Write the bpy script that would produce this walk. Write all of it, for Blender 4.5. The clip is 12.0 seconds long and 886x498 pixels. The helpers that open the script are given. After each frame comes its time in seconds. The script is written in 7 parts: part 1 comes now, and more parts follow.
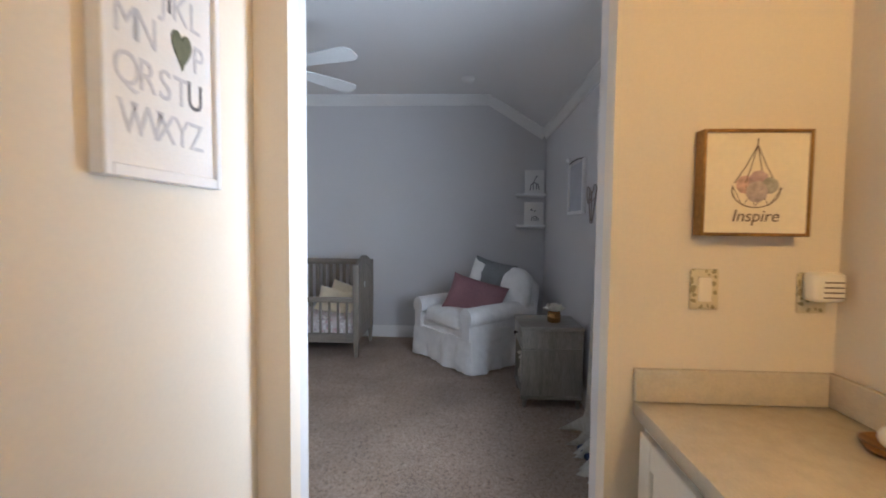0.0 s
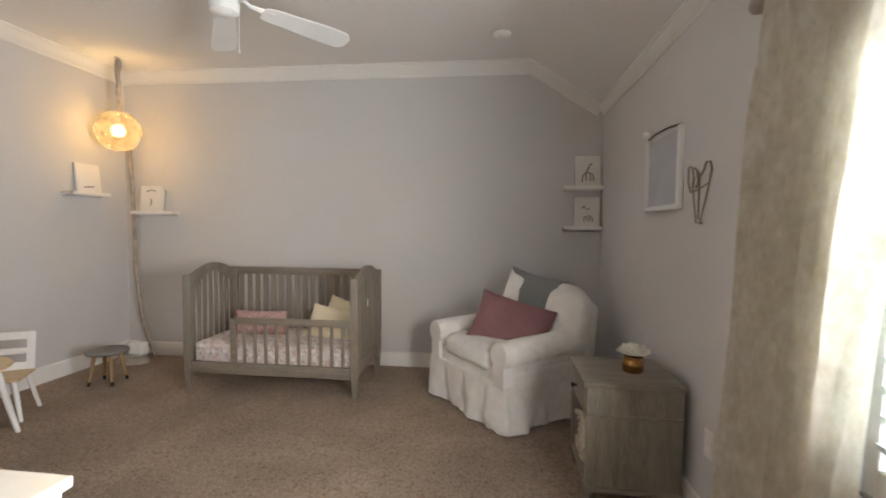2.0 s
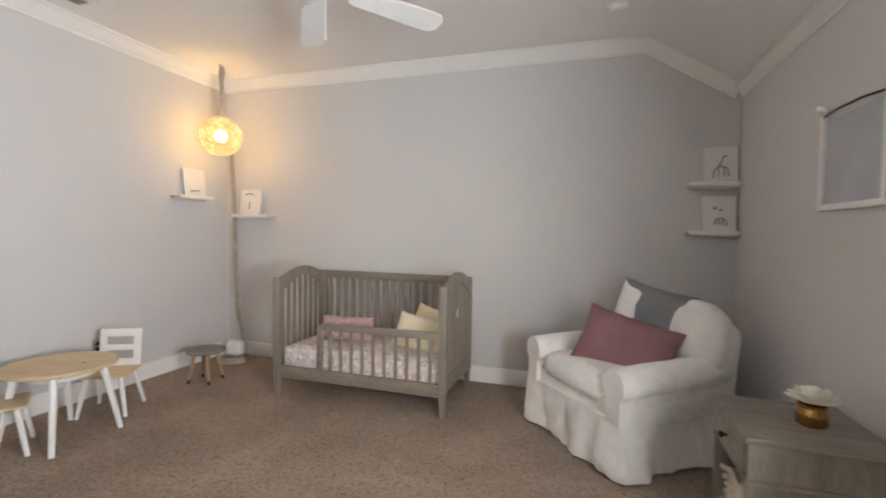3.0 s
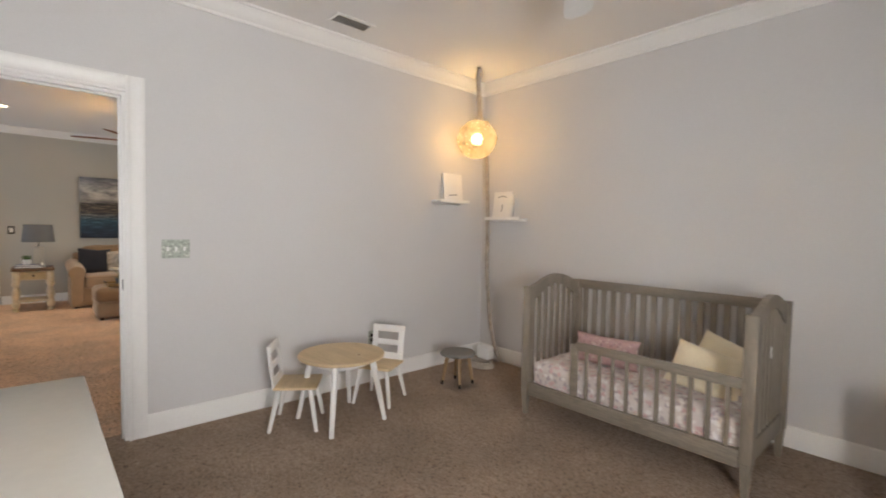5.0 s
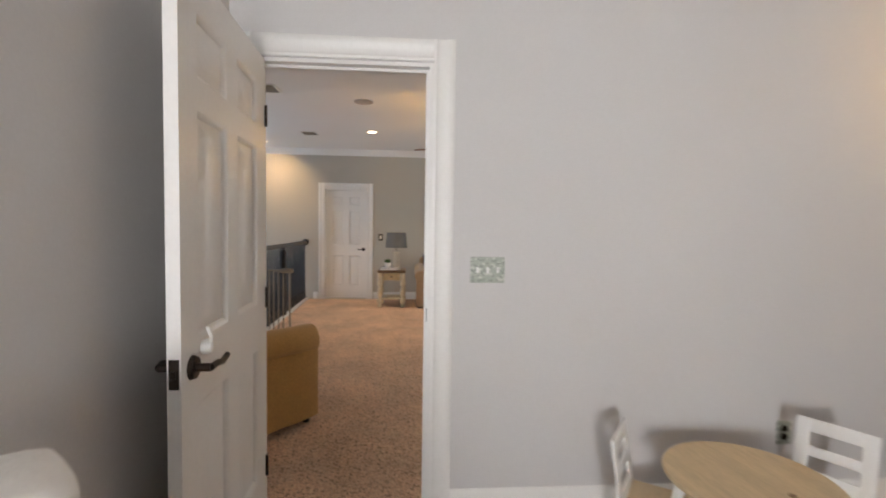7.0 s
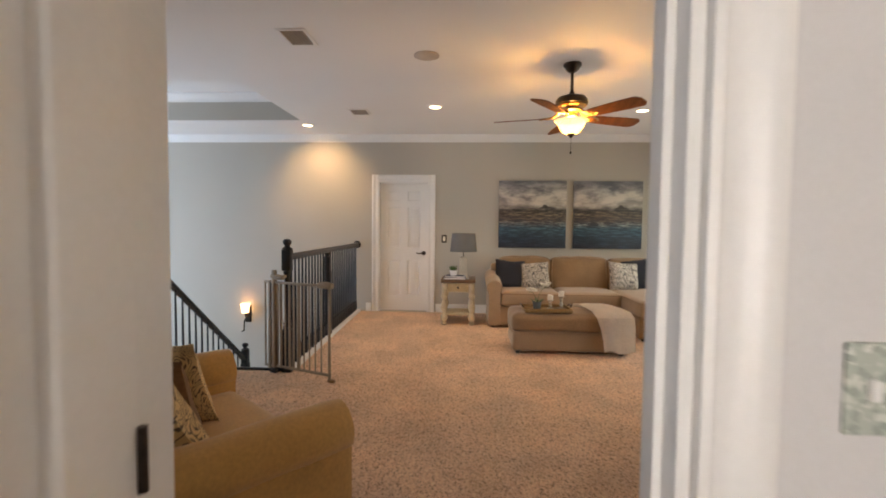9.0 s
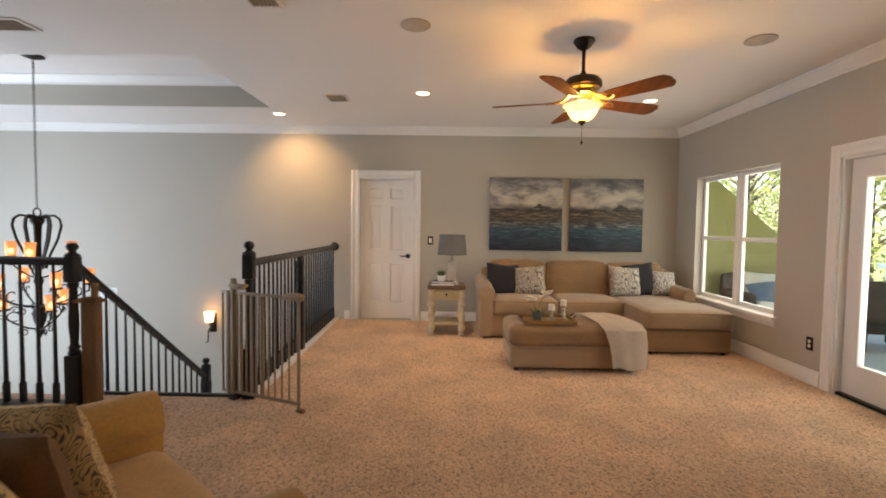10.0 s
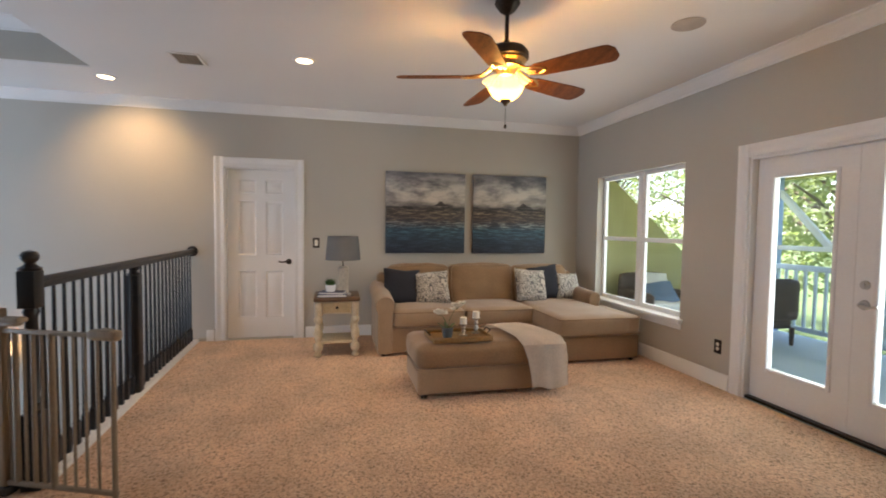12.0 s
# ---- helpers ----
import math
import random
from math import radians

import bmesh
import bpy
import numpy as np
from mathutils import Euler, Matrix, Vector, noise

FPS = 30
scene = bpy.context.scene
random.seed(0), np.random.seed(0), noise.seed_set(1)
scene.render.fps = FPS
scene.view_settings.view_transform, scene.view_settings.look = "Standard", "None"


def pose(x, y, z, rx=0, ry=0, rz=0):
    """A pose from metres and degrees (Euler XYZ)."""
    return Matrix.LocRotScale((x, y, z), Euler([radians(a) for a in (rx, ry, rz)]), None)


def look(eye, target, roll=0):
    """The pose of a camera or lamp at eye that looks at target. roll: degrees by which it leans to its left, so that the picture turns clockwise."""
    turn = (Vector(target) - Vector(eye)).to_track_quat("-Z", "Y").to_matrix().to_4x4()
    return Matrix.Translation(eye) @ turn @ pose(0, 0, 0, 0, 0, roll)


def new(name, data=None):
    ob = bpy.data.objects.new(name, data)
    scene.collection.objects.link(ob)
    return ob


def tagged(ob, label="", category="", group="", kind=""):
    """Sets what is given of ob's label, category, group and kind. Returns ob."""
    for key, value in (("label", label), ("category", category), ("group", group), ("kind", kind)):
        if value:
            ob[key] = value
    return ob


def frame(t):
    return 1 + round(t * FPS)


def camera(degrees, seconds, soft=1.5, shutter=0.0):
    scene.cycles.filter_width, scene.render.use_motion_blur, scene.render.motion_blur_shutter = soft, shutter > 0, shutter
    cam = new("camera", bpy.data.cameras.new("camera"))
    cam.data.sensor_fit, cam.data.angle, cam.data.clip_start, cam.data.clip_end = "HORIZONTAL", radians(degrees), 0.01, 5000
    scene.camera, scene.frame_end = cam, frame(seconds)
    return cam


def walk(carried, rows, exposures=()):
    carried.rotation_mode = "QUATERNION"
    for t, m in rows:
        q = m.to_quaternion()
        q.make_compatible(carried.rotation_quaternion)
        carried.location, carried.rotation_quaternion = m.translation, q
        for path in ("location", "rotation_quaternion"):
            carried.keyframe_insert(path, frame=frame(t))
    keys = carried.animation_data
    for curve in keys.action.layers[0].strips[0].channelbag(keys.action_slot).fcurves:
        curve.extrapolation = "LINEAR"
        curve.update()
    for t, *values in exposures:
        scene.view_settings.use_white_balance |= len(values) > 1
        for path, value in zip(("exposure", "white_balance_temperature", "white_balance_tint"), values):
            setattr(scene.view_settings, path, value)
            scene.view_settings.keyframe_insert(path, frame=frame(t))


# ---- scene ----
cam = camera(88.5, 12.0, soft=1.8, shutter=0.4)
PATH = [
    (0, (0.081, 0.304, 1.307), (-0.024, 2.298, 1.198), 0.6),
    (0.5, (0.085, 0.623, 1.31), (-0.022, 2.617, 1.206), 0.5),
    (1, (0.071, 0.916, 1.314), (-0.047, 2.91, 1.212), 0.6),
    (1.5, (0.069, 1.171, 1.306), (-0.074, 3.164, 1.209), 0.6),
    (2, (0.057, 1.379, 1.295), (-0.179, 3.363, 1.198), 0.6),
    (2.5, (-0.004, 1.574, 1.29), (-0.403, 3.532, 1.2), 0.8),
    (3, (-0.061, 1.714, 1.277), (-0.672, 3.617, 1.2), 0.9),
    (3.5, (-0.152, 1.832, 1.275), (-1.04, 3.623, 1.204), 1.2),
    (5.5, (-0.546, 2.148, 1.294), (-2.191, 3.283, 1.206), 0.9),
    (6, (-0.825, 2.269, 1.28), (-2.63, 3.127, 1.196), 0.9),
    (6.5, (-1.172, 2.371, 1.298), (-3.115, 2.838, 1.212), 1.0),
    (7, (-1.558, 2.374, 1.318), (-3.552, 2.512, 1.231), 0.8),
    (7.5, (-1.943, 2.361, 1.302), (-3.94, 2.305, 1.215), 0.7),
    (9.3, (-3.189, 2.154, 1.331), (-5.184, 2.042, 1.236), 0.6),
    (9.5, (-3.306, 2.142, 1.325), (-5.301, 2.042, 1.23), 0.7),
    (10, (-3.576, 2.073, 1.334), (-5.574, 2.045, 1.241), 0.8),
    (10.5, (-3.825, 2.025, 1.329), (-5.822, 2.095, 1.237), 0.7),
    (11, (-4.079, 2.032, 1.333), (-6.069, 2.211, 1.24), 0.7),
    (11.5, (-4.245, 2.028, 1.345), (-6.22, 2.329, 1.25), 0.8),
    (12, (-4.343, 2.034, 1.352), (-6.288, 2.492, 1.26), 0.8),
]
EXPOSURE = [
    (0.0, 2.12, 5600, 12), (0.5, 2.3, 6000, 12), (1.2, 2.48, 6600, 13), (2.0, 2.7, 7300, 14), (2.5, 2.94, 6900, 14), (3.0, 2.98, 6900, 14), (3.5, 2.86, 6900, 15), (5.3, 2.72, 7200, 15),
    (6.5, 2.5, 7100, 16), (7.5, 3.0, 7100, 15), (8.6, 2.9, 7100, 16), (9.5, 2.88, 8900, 22), (10.5, 2.82, 7700, 19), (12.0, 2.78, 7100, 18),
]
walk(cam, [(t, look(eye, target, roll)) for t, eye, target, roll in PATH], EXPOSURE)

# ---- light ----
world = bpy.data.worlds.new("sky")
scene.world = world
world.use_nodes = True
wn = world.node_tree.nodes
sky = wn.new("ShaderNodeTexSky")
sky.sky_type, sky.sun_disc = "NISHITA", False
sky.sun_elevation, sky.sun_rotation = radians(52), radians(200)
world.node_tree.links.new(sky.outputs[0], wn["Background"].inputs[0])
wn["Background"].inputs[1].default_value = 0.12


def lamp(name, kind, energy, colour, m, **more):
    data = bpy.data.lights.new(name, kind)
    data.energy, data.color = energy, colour
    if "size" in more:
        data.shape, data.size, data.size_y = "RECTANGLE", more["size"][0], more["size"][1]
    if "radius" in more:
        data.shadow_soft_size = more["radius"]
    if "angle" in more:
        data.angle = more["angle"]
    if "spread" in more:
        data.spread = more["spread"]
    if "cone" in more:
        data.spot_size, data.spot_blend = more["cone"]
    ob = new(name, data)
    ob.matrix_world = m
    return ob


lamp("sun", "SUN", 5.0, (1, 0.95, 0.88), look((0, 0, 30), (3, 14, 0)), angle=radians(0.5))
WARM = (1.0, 0.62, 0.30)
# area lamps in place of daylight, in the openings except where noted
lamp("window_daylight", "AREA", 14, (0.84, 0.93, 1.0), look((1.16, 2.1, 1.2), (-1, 2.1, 1.15)), size=(1.0, 1.15))
# added fill inside the room, before the shutters, out of view
lamp("window_daylight", "AREA", 8.2, (0.88, 0.94, 1.0), look((0.84, 2.04, 1.22), (-0.95, 2.68, 1.40)), size=(0.50, 0.95), spread=radians(135))
lamp("window_daylight", "AREA", 3, (0.9, 0.96, 1.0), look((-8.82, 5.50, 1.25), (-8.82, 3, 1.1)), size=(1.4, 1.5))
lamp("door_daylight", "AREA", 5.5, (0.9, 0.96, 1.0), look((-6.56, 5.60, 1.1), (-6.56, 3, 0.9)), size=(1.5, 1.9))
# stands for unseen front windows; the foyer wall behind it has no opening
lamp("foyer_daylight", "AREA", 62, (0.48, 0.71, 1.0), look((-8.2, -5.36, 0.6), (-9.0, -1, 0.8)), size=(2.6, 3.2))
lamp("bathroom_daylight", "AREA", 1.8, (0.66, 0.82, 1.0), look((1.05, -0.9, 1.5), (-0.47, 0.5, 1.1)), size=(0.6, 0.8))
# lamps of the place
lamp("bulb", "POINT", 4.0, (1, 0.62, 0.20), pose(-7.03, 3.05, 2.235), radius=0.06)
lamp("bulb", "POINT", 12, (1, 0.68, 0.25), pose(-3.255, 5.045, 2.105), radius=0.06)
lamp("bulb", "AREA", 5.0, (1, 0.56, 0.15), look((0.93, 0.10, 2.12), (0.80, 1.46, 1.0)), size=(0.6, 0.12))
lamp("bulb", "SPOT", 7.5, (1, 0.70, 0.36), look((-9.33, -0.09, 2.70), (-10.06, -0.09, 1.90)), cone=(radians(104), 0.9), radius=0.05)
lamp("bulb", "SPOT", 9.0, (1, 0.8, 0.55), look((-8.39, 1.77, 2.70), (-8.39, 1.77, 0)), cone=(radians(120), 0.9), radius=0.05)
lamp("bulb", "SPOT", 6.0, (1, 0.8, 0.55), look((-8.59, 4.22, 2.70), (-8.59, 4.22, 0)), cone=(radians(120), 0.9), radius=0.05)


# ---- materials ----
def mat(name, colour, rough=0.6, metal=0.0, var=0.12, scale=6.0, fine=80.0, bump=0.15, depth=0.002, emit=0.0, colour2=None, stretch=(1, 1, 1), sheen=0.0, spec=0.5, alpha=None):
    m = bpy.data.materials.new(name)
    m.use_nodes = True
    nt = m.node_tree
    n, l = nt.nodes, nt.links
    p = n["Principled BSDF"]
    p.inputs["Roughness"].default_value, p.inputs["Metallic"].default_value = rough, metal
    p.inputs["Specular IOR Level"].default_value = spec
    if sheen:
        p.inputs["Sheen Weight"].default_value = sheen
    co = n.new("ShaderNodeTexCoord")
    mp = n.new("ShaderNodeMapping")
    mp.inputs["Scale"].default_value = stretch
    l.new(co.outputs["Object"], mp.inputs[0])
    big, small = n.new("ShaderNodeTexNoise"), n.new("ShaderNodeTexNoise")
    for tex, sc in ((big, scale), (small, fine)):
        tex.inputs["Scale"].default_value, tex.inputs["Detail"].default_value = sc, 4
        l.new(mp.outputs[0], tex.inputs["Vector"])
    mix = n.new("ShaderNodeMath")
    mix.operation = "ADD"
    l.new(big.outputs[0], mix.inputs[0])
    l.new(small.outputs[0], mix.inputs[1])
    ramp = n.new("ShaderNodeMapRange")
    ramp.inputs[1].default_value, ramp.inputs[2].default_value = 0.7, 1.3
    l.new(mix.outputs[0], ramp.inputs[0])
    cm = n.new("ShaderNodeMix")
    cm.data_type = "RGBA"
    second = colour2 or tuple(c * (1 - 2 * var) for c in colour)
    first = colour if colour2 else tuple(min(1, c * (1 + var * 0.6)) for c in colour)
    cm.inputs[6].default_value, cm.inputs[7].default_value = (*second, 1), (*first, 1)
    l.new(ramp.outputs[0], cm.inputs[0])
    l.new(cm.outputs[2], p.inputs["Base Color"])
    if bump:
        b = n.new("ShaderNodeBump")
        b.inputs["Strength"].default_value, b.inputs["Distance"].default_value = bump, depth
        l.new(small.outputs[0], b.inputs["Height"])
        l.new(b.outputs[0], p.inputs["Normal"])
    if emit:
        p.inputs["Emission Color"].default_value, p.inputs["Emission Strength"].default_value = (*colour, 1), emit * 0.1
    return m


def glass_mat(name, tint=(0.90, 0.95, 0.96)):
    m = bpy.data.materials.new(name)
    m.use_nodes = True
    n, l = m.node_tree.nodes, m.node_tree.links
    clear, gloss, mix, fr = n.new("ShaderNodeBsdfTransparent"), n.new("ShaderNodeBsdfGlossy"), n.new("ShaderNodeMixShader"), n.new("ShaderNodeMath")
    clear.inputs[0].default_value = (*tint, 1)
    gloss.inputs["Roughness"].default_value = 0.02
    lw, pw = n.new("ShaderNodeLayerWeight"), n.new("ShaderNodeMath")
    pw.operation, fr.operation = "POWER", "MULTIPLY_ADD"
    pw.inputs[1].default_value, fr.inputs[1].default_value, fr.inputs[2].default_value = 5.0, 0.9, 0.04
    l.new(lw.outputs["Facing"], pw.inputs[0])
    l.new(pw.outputs[0], fr.inputs[0])
    l.new(fr.outputs[0], mix.inputs[0])
    l.new(clear.outputs[0], mix.inputs[1])
    l.new(gloss.outputs[0], mix.inputs[2])
    l.new(mix.outputs[0], n["Material Output"].inputs[0])
    return m


def carpet_mat(name, a, b, c):
    """Cut pile: tufts of two tones, gaps coloured dark for their shade, and broad marks left by feet and vacuum."""
    m = bpy.data.materials.new(name)
    m.use_nodes = True
    n, l = m.node_tree.nodes, m.node_tree.links
    p = n["Principled BSDF"]
    p.inputs["Roughness"].default_value, p.inputs["Specular IOR Level"].default_value, p.inputs["Sheen Weight"].default_value = 1.0, 0.02, 0.2
    co = n.new("ShaderNodeTexCoord")
    tuft, broad, clump, pile = n.new("ShaderNodeTexNoise"), n.new("ShaderNodeTexNoise"), n.new("ShaderNodeTexNoise"), n.new("ShaderNodeTexVoronoi")
    for tex, sc, de in ((tuft, 56, 7), (broad, 2.3, 5), (clump, 15, 4)):
        tex.inputs["Scale"].default_value, tex.inputs["Detail"].default_value = sc, de
        l.new(co.outputs["Object"], tex.inputs["Vector"])
    tuft.inputs["Distortion"].default_value, tuft.inputs["Roughness"].default_value = 0.9, 0.73
    pile.inputs["Scale"].default_value = 150
    l.new(co.outputs["Object"], pile.inputs["Vector"])
    h = n.new("ShaderNodeMath")
    h.operation = "MULTIPLY_ADD"
    h.inputs[1].default_value = -0.10
    l.new(pile.outputs["Distance"], h.inputs[0])
    sway = n.new("ShaderNodeMath")
    sway.operation = "MULTIPLY_ADD"
    sway.inputs[1].default_value = 0.10
    l.new(clump.outputs[0], sway.inputs[0])
    l.new(tuft.outputs[0], sway.inputs[2])
    l.new(sway.outputs[0], h.inputs[2])
    ramp = n.new("ShaderNodeValToRGB")
    el = ramp.color_ramp.elements
    # low end of the height: shade between tufts, put into the colour
    el[0].position, el[0].color = 0.385, (*b, 1)
    el[1].position, el[1].color = 0.63, (*c, 1)
    mid = el.new(0.475)
    mid.color = (*a, 1)
    l.new(h.outputs[0], ramp.inputs[0])
    mr = n.new("ShaderNodeMapRange")
    mr.inputs[1].default_value, mr.inputs[2].default_value, mr.inputs[3].default_value, mr.inputs[4].default_value = 0.35, 0.65, 0.84, 1.08
    l.new(broad.outputs[0], mr.inputs[0])
    mul = n.new("ShaderNodeVectorMath")
    mul.operation = "SCALE"
    l.new(ramp.outputs[0], mul.inputs[0])
    l.new(mr.outputs[0], mul.inputs["Scale"])
    l.new(mul.outputs[0], p.inputs["Base Color"])
    bump = n.new("ShaderNodeBump")
    bump.inputs["Strength"].default_value, bump.inputs["Distance"].default_value = 0.85, 0.024
    l.new(h.outputs[0], bump.inputs["Height"])
    l.new(bump.outputs[0], p.inputs["Normal"])
    return m


def spots_mat(name, base, tones, scale, rough=0.9, cut=0.45, warp=0.5):
    """A cloth with blotches of other tones, such as a floral print."""
    m = mat(name, base, rough, var=0.05, fine=160, bump=0.2)
    n, l = m.node_tree.nodes, m.node_tree.links
    p = n["Principled BSDF"]
    col = p.inputs["Base Color"].links[0].from_socket
    co = n.new("ShaderNodeTexCoord")
    for i, tone in enumerate(tones):
        tex, wv, ad = n.new("ShaderNodeTexVoronoi"), n.new("ShaderNodeTexNoise"), n.new("ShaderNodeVectorMath")
        wv.inputs["Scale"].default_value = scale * 0.8
        sc = n.new("ShaderNodeVectorMath")
        sc.operation = "SCALE"
        sc.inputs["Scale"].default_value = warp / scale * 2
        l.new(co.outputs["Object"], wv.inputs["Vector"])
        l.new(wv.outputs["Color"], sc.inputs[0])
        l.new(co.outputs["Object"], ad.inputs[0])
        l.new(sc.outputs[0], ad.inputs[1])
        off = n.new("ShaderNodeVectorMath")
        off.inputs[1].default_value = (i * 3.7, i * 1.3, i * 2.1)
        l.new(ad.outputs[0], off.inputs[0])
        l.new(off.outputs[0], tex.inputs["Vector"])
        tex.inputs["Scale"].default_value = scale
        lt = n.new("ShaderNodeMapRange")
        lt.inputs[1].default_value, lt.inputs[2].default_value, lt.inputs[3].default_value, lt.inputs[4].default_value = cut - 0.05, cut + 0.05, 1.0, 0.0
        l.new(tex.outputs["Distance"], lt.inputs[0])
        mx = n.new("ShaderNodeMix")
        mx.data_type = "RGBA"
        mx.inputs[7].default_value = (*tone, 1)
        l.new(lt.outputs[0], mx.inputs[0])
        l.new(col, mx.inputs[6])
        col = mx.outputs[2]
    l.new(col, p.inputs["Base Color"])
    return m


def swirl_mat(name, base, tone, scale, cut=0.5, rough=0.85, width=0.16):
    """Cloth with scrolling lines: bands of a warped noise."""
    m = mat(name, base, rough, var=0.05, fine=160, bump=0.2)
    n, l = m.node_tree.nodes, m.node_tree.links
    p = n["Principled BSDF"]
    col = p.inputs["Base Color"].links[0].from_socket
    co, tex = n.new("ShaderNodeTexCoord"), n.new("ShaderNodeTexNoise")
    tex.inputs["Scale"].default_value, tex.inputs["Detail"].default_value, tex.inputs["Distortion"].default_value = scale, 0.5, 2.2
    l.new(co.outputs["Object"], tex.inputs["Vector"])
    a, b, c = n.new("ShaderNodeMath"), n.new("ShaderNodeMath"), n.new("ShaderNodeMath")
    a.operation, b.operation, c.operation = "MULTIPLY", "FRACT", "GREATER_THAN"
    a.inputs[1].default_value, c.inputs[1].default_value = 9.0, cut
    l.new(tex.outputs[0], a.inputs[0])
    l.new(a.outputs[0], b.inputs[0])
    l.new(b.outputs[0], c.inputs[0])
    mx = n.new("ShaderNodeMix")
    mx.data_type = "RGBA"
    mx.inputs[7].default_value = (*tone, 1)
    l.new(c.outputs[0], mx.inputs[0])
    l.new(col, mx.inputs[6])
    l.new(mx.outputs[2], p.inputs["Base Color"])
    return m


PAINT_N = mat("nursery_paint", (0.62, 0.605, 0.60), 0.75, var=0.02, scale=1.5, fine=120, bump=0.12)
PAINT_L = mat("loft_paint", (0.46, 0.43, 0.375), 0.75, var=0.02, scale=1.5, fine=120, bump=0.12)
PAINT_B = mat("bathroom_paint", (0.74, 0.66, 0.54), 0.7, var=0.02, scale=1.5, fine=120, bump=0.12)
CEIL = mat("ceiling_paint", (0.82, 0.81, 0.80), 0.85, var=0.015, scale=1.2, fine=140, bump=0.2)
WHITE = mat("white_trim_paint", (0.80, 0.79, 0.77), 0.4, var=0.02, scale=3, fine=60, bump=0.05)
CARPET_N = carpet_mat("nursery_carpet", (0.35, 0.25, 0.18), (0.18, 0.12, 0.085), (0.46, 0.35, 0.265))
CARPET_L = carpet_mat("loft_carpet", (0.84, 0.53, 0.335), (0.34, 0.175, 0.10), (1.0, 0.76, 0.55))
TILE = mat("bathroom_floor", (0.5, 0.45, 0.38), 0.4, var=0.08)
WOODFLOOR = mat("foyer_wood_floor", (0.23, 0.13, 0.07), 0.35, var=0.2, stretch=(1, 8, 1))
GLASS = glass_mat("window_glass")


# ---- mesh helpers ----
def box(bm, x0, y0, z0, x1, y1, z1):
    m = Matrix.LocRotScale(((x0 + x1) / 2, (y0 + y1) / 2, (z0 + z1) / 2), None, (abs(x1 - x0), abs(y1 - y0), abs(z1 - z0)))
    return bmesh.ops.create_cube(bm, size=1, matrix=m)["verts"]


def rbox(bm, x0, y0, z0, x1, y1, z1, r=0.004, seg=2, m=None):
    """A box with rounded edges."""
    vs = box(bm, x0, y0, z0, x1, y1, z1)
    es = list({e for v in vs for e in v.link_edges})
    out = bmesh.ops.bevel(bm, geom=es, offset=r, segments=seg, affect="EDGES", profile=0.5)
    if m:
        allv = list({v for f in out["faces"] for v in f.verts} | {v for v in vs if v.is_valid})
        bmesh.ops.transform(bm, matrix=m, verts=allv)


def cyl(bm, p0, p1, r0, r1=None, seg=16):
    p0, p1 = Vector(p0), Vector(p1)
    d = p1 - p0
    m = Matrix.Translation((p0 + p1) / 2) @ d.to_track_quat("Z", "Y").to_matrix().to_4x4()
    return bmesh.ops.create_cone(bm, cap_ends=True, segments=seg, radius1=r0, radius2=r0 if r1 is None else r1, depth=d.length, matrix=m)["verts"]


def ball(bm, c, r, seg=16, flat=1.0):
    return bmesh.ops.create_uvsphere(bm, u_segments=seg, v_segments=max(6, seg // 2), radius=r, matrix=Matrix.Translation(c) @ Matrix.Diagonal((1, 1, flat, 1)))["verts"]


def lathe(bm, profile, seg=24, m=None):
    """Profile rows (radius, height), turned round z."""
    m = m or Matrix()
    rings = []
    for r, z in profile:
        rings.append([bm.verts.new(m @ Vector((r * math.cos(a), r * math.sin(a), z))) for a in np.linspace(0, 2 * math.pi, seg, endpoint=False)])
    for a, b in zip(rings, rings[1:]):
        for i in range(seg):
            bm.faces.new((a[i], a[(i + 1) % seg], b[(i + 1) % seg], b[i]))
    bm.faces.new(rings[0][::-1])
    bm.faces.new(rings[-1])


def tube(bm, pts, r, seg=8, taper=1.0):
    pts = [Vector(p) for p in pts]
    rings = []
    side = None
    for i, p in enumerate(pts):
        d = (pts[min(i + 1, len(pts) - 1)] - pts[max(i - 1, 0)]).normalized()
        if side is None:
            side = d.orthogonal().normalized()
        side = (side - d * side.dot(d)).normalized()
        up = d.cross(side)
        rr = r * (1 + (taper - 1) * i / max(1, len(pts) - 1))
        rings.append([bm.verts.new(p + rr * (math.cos(a) * side + math.sin(a) * up)) for a in np.linspace(0, 2 * math.pi, seg, endpoint=False)])
    for a, b in zip(rings, rings[1:]):
        for i in range(seg):
            bm.faces.new((a[i], a[(i + 1) % seg], b[(i + 1) % seg], b[i]))
    bm.faces.new(rings[0][::-1])
    bm.faces.new(rings[-1])


def sweep(bm, profile, p0, p1, inward, up=(0, 0, 1), cut0=0.0, cut1=0.0):
    """A straight moulding from p0 to p1: profile rows (out from the wall, up). cut: mitre per unit of out at each end."""
    p0, p1, inward, up = Vector(p0), Vector(p1), Vector(inward), Vector(up)
    d = (p1 - p0).normalized()
    ends = []
    for p, c in ((p0, cut0), (p1, -cut1)):
        ends.append([bm.verts.new(p + inward * o + up * u + d * c * o) for o, u in profile])
    k = len(profile)
    for i in range(k):
        bm.faces.new((ends[0][i], ends[0][(i + 1) % k], ends[1][(i + 1) % k], ends[1][i]))
    bm.faces.new(ends[0][::-1])
    bm.faces.new(ends[1])
    bmesh.ops.recalc_face_normals(bm, faces=bm.faces)


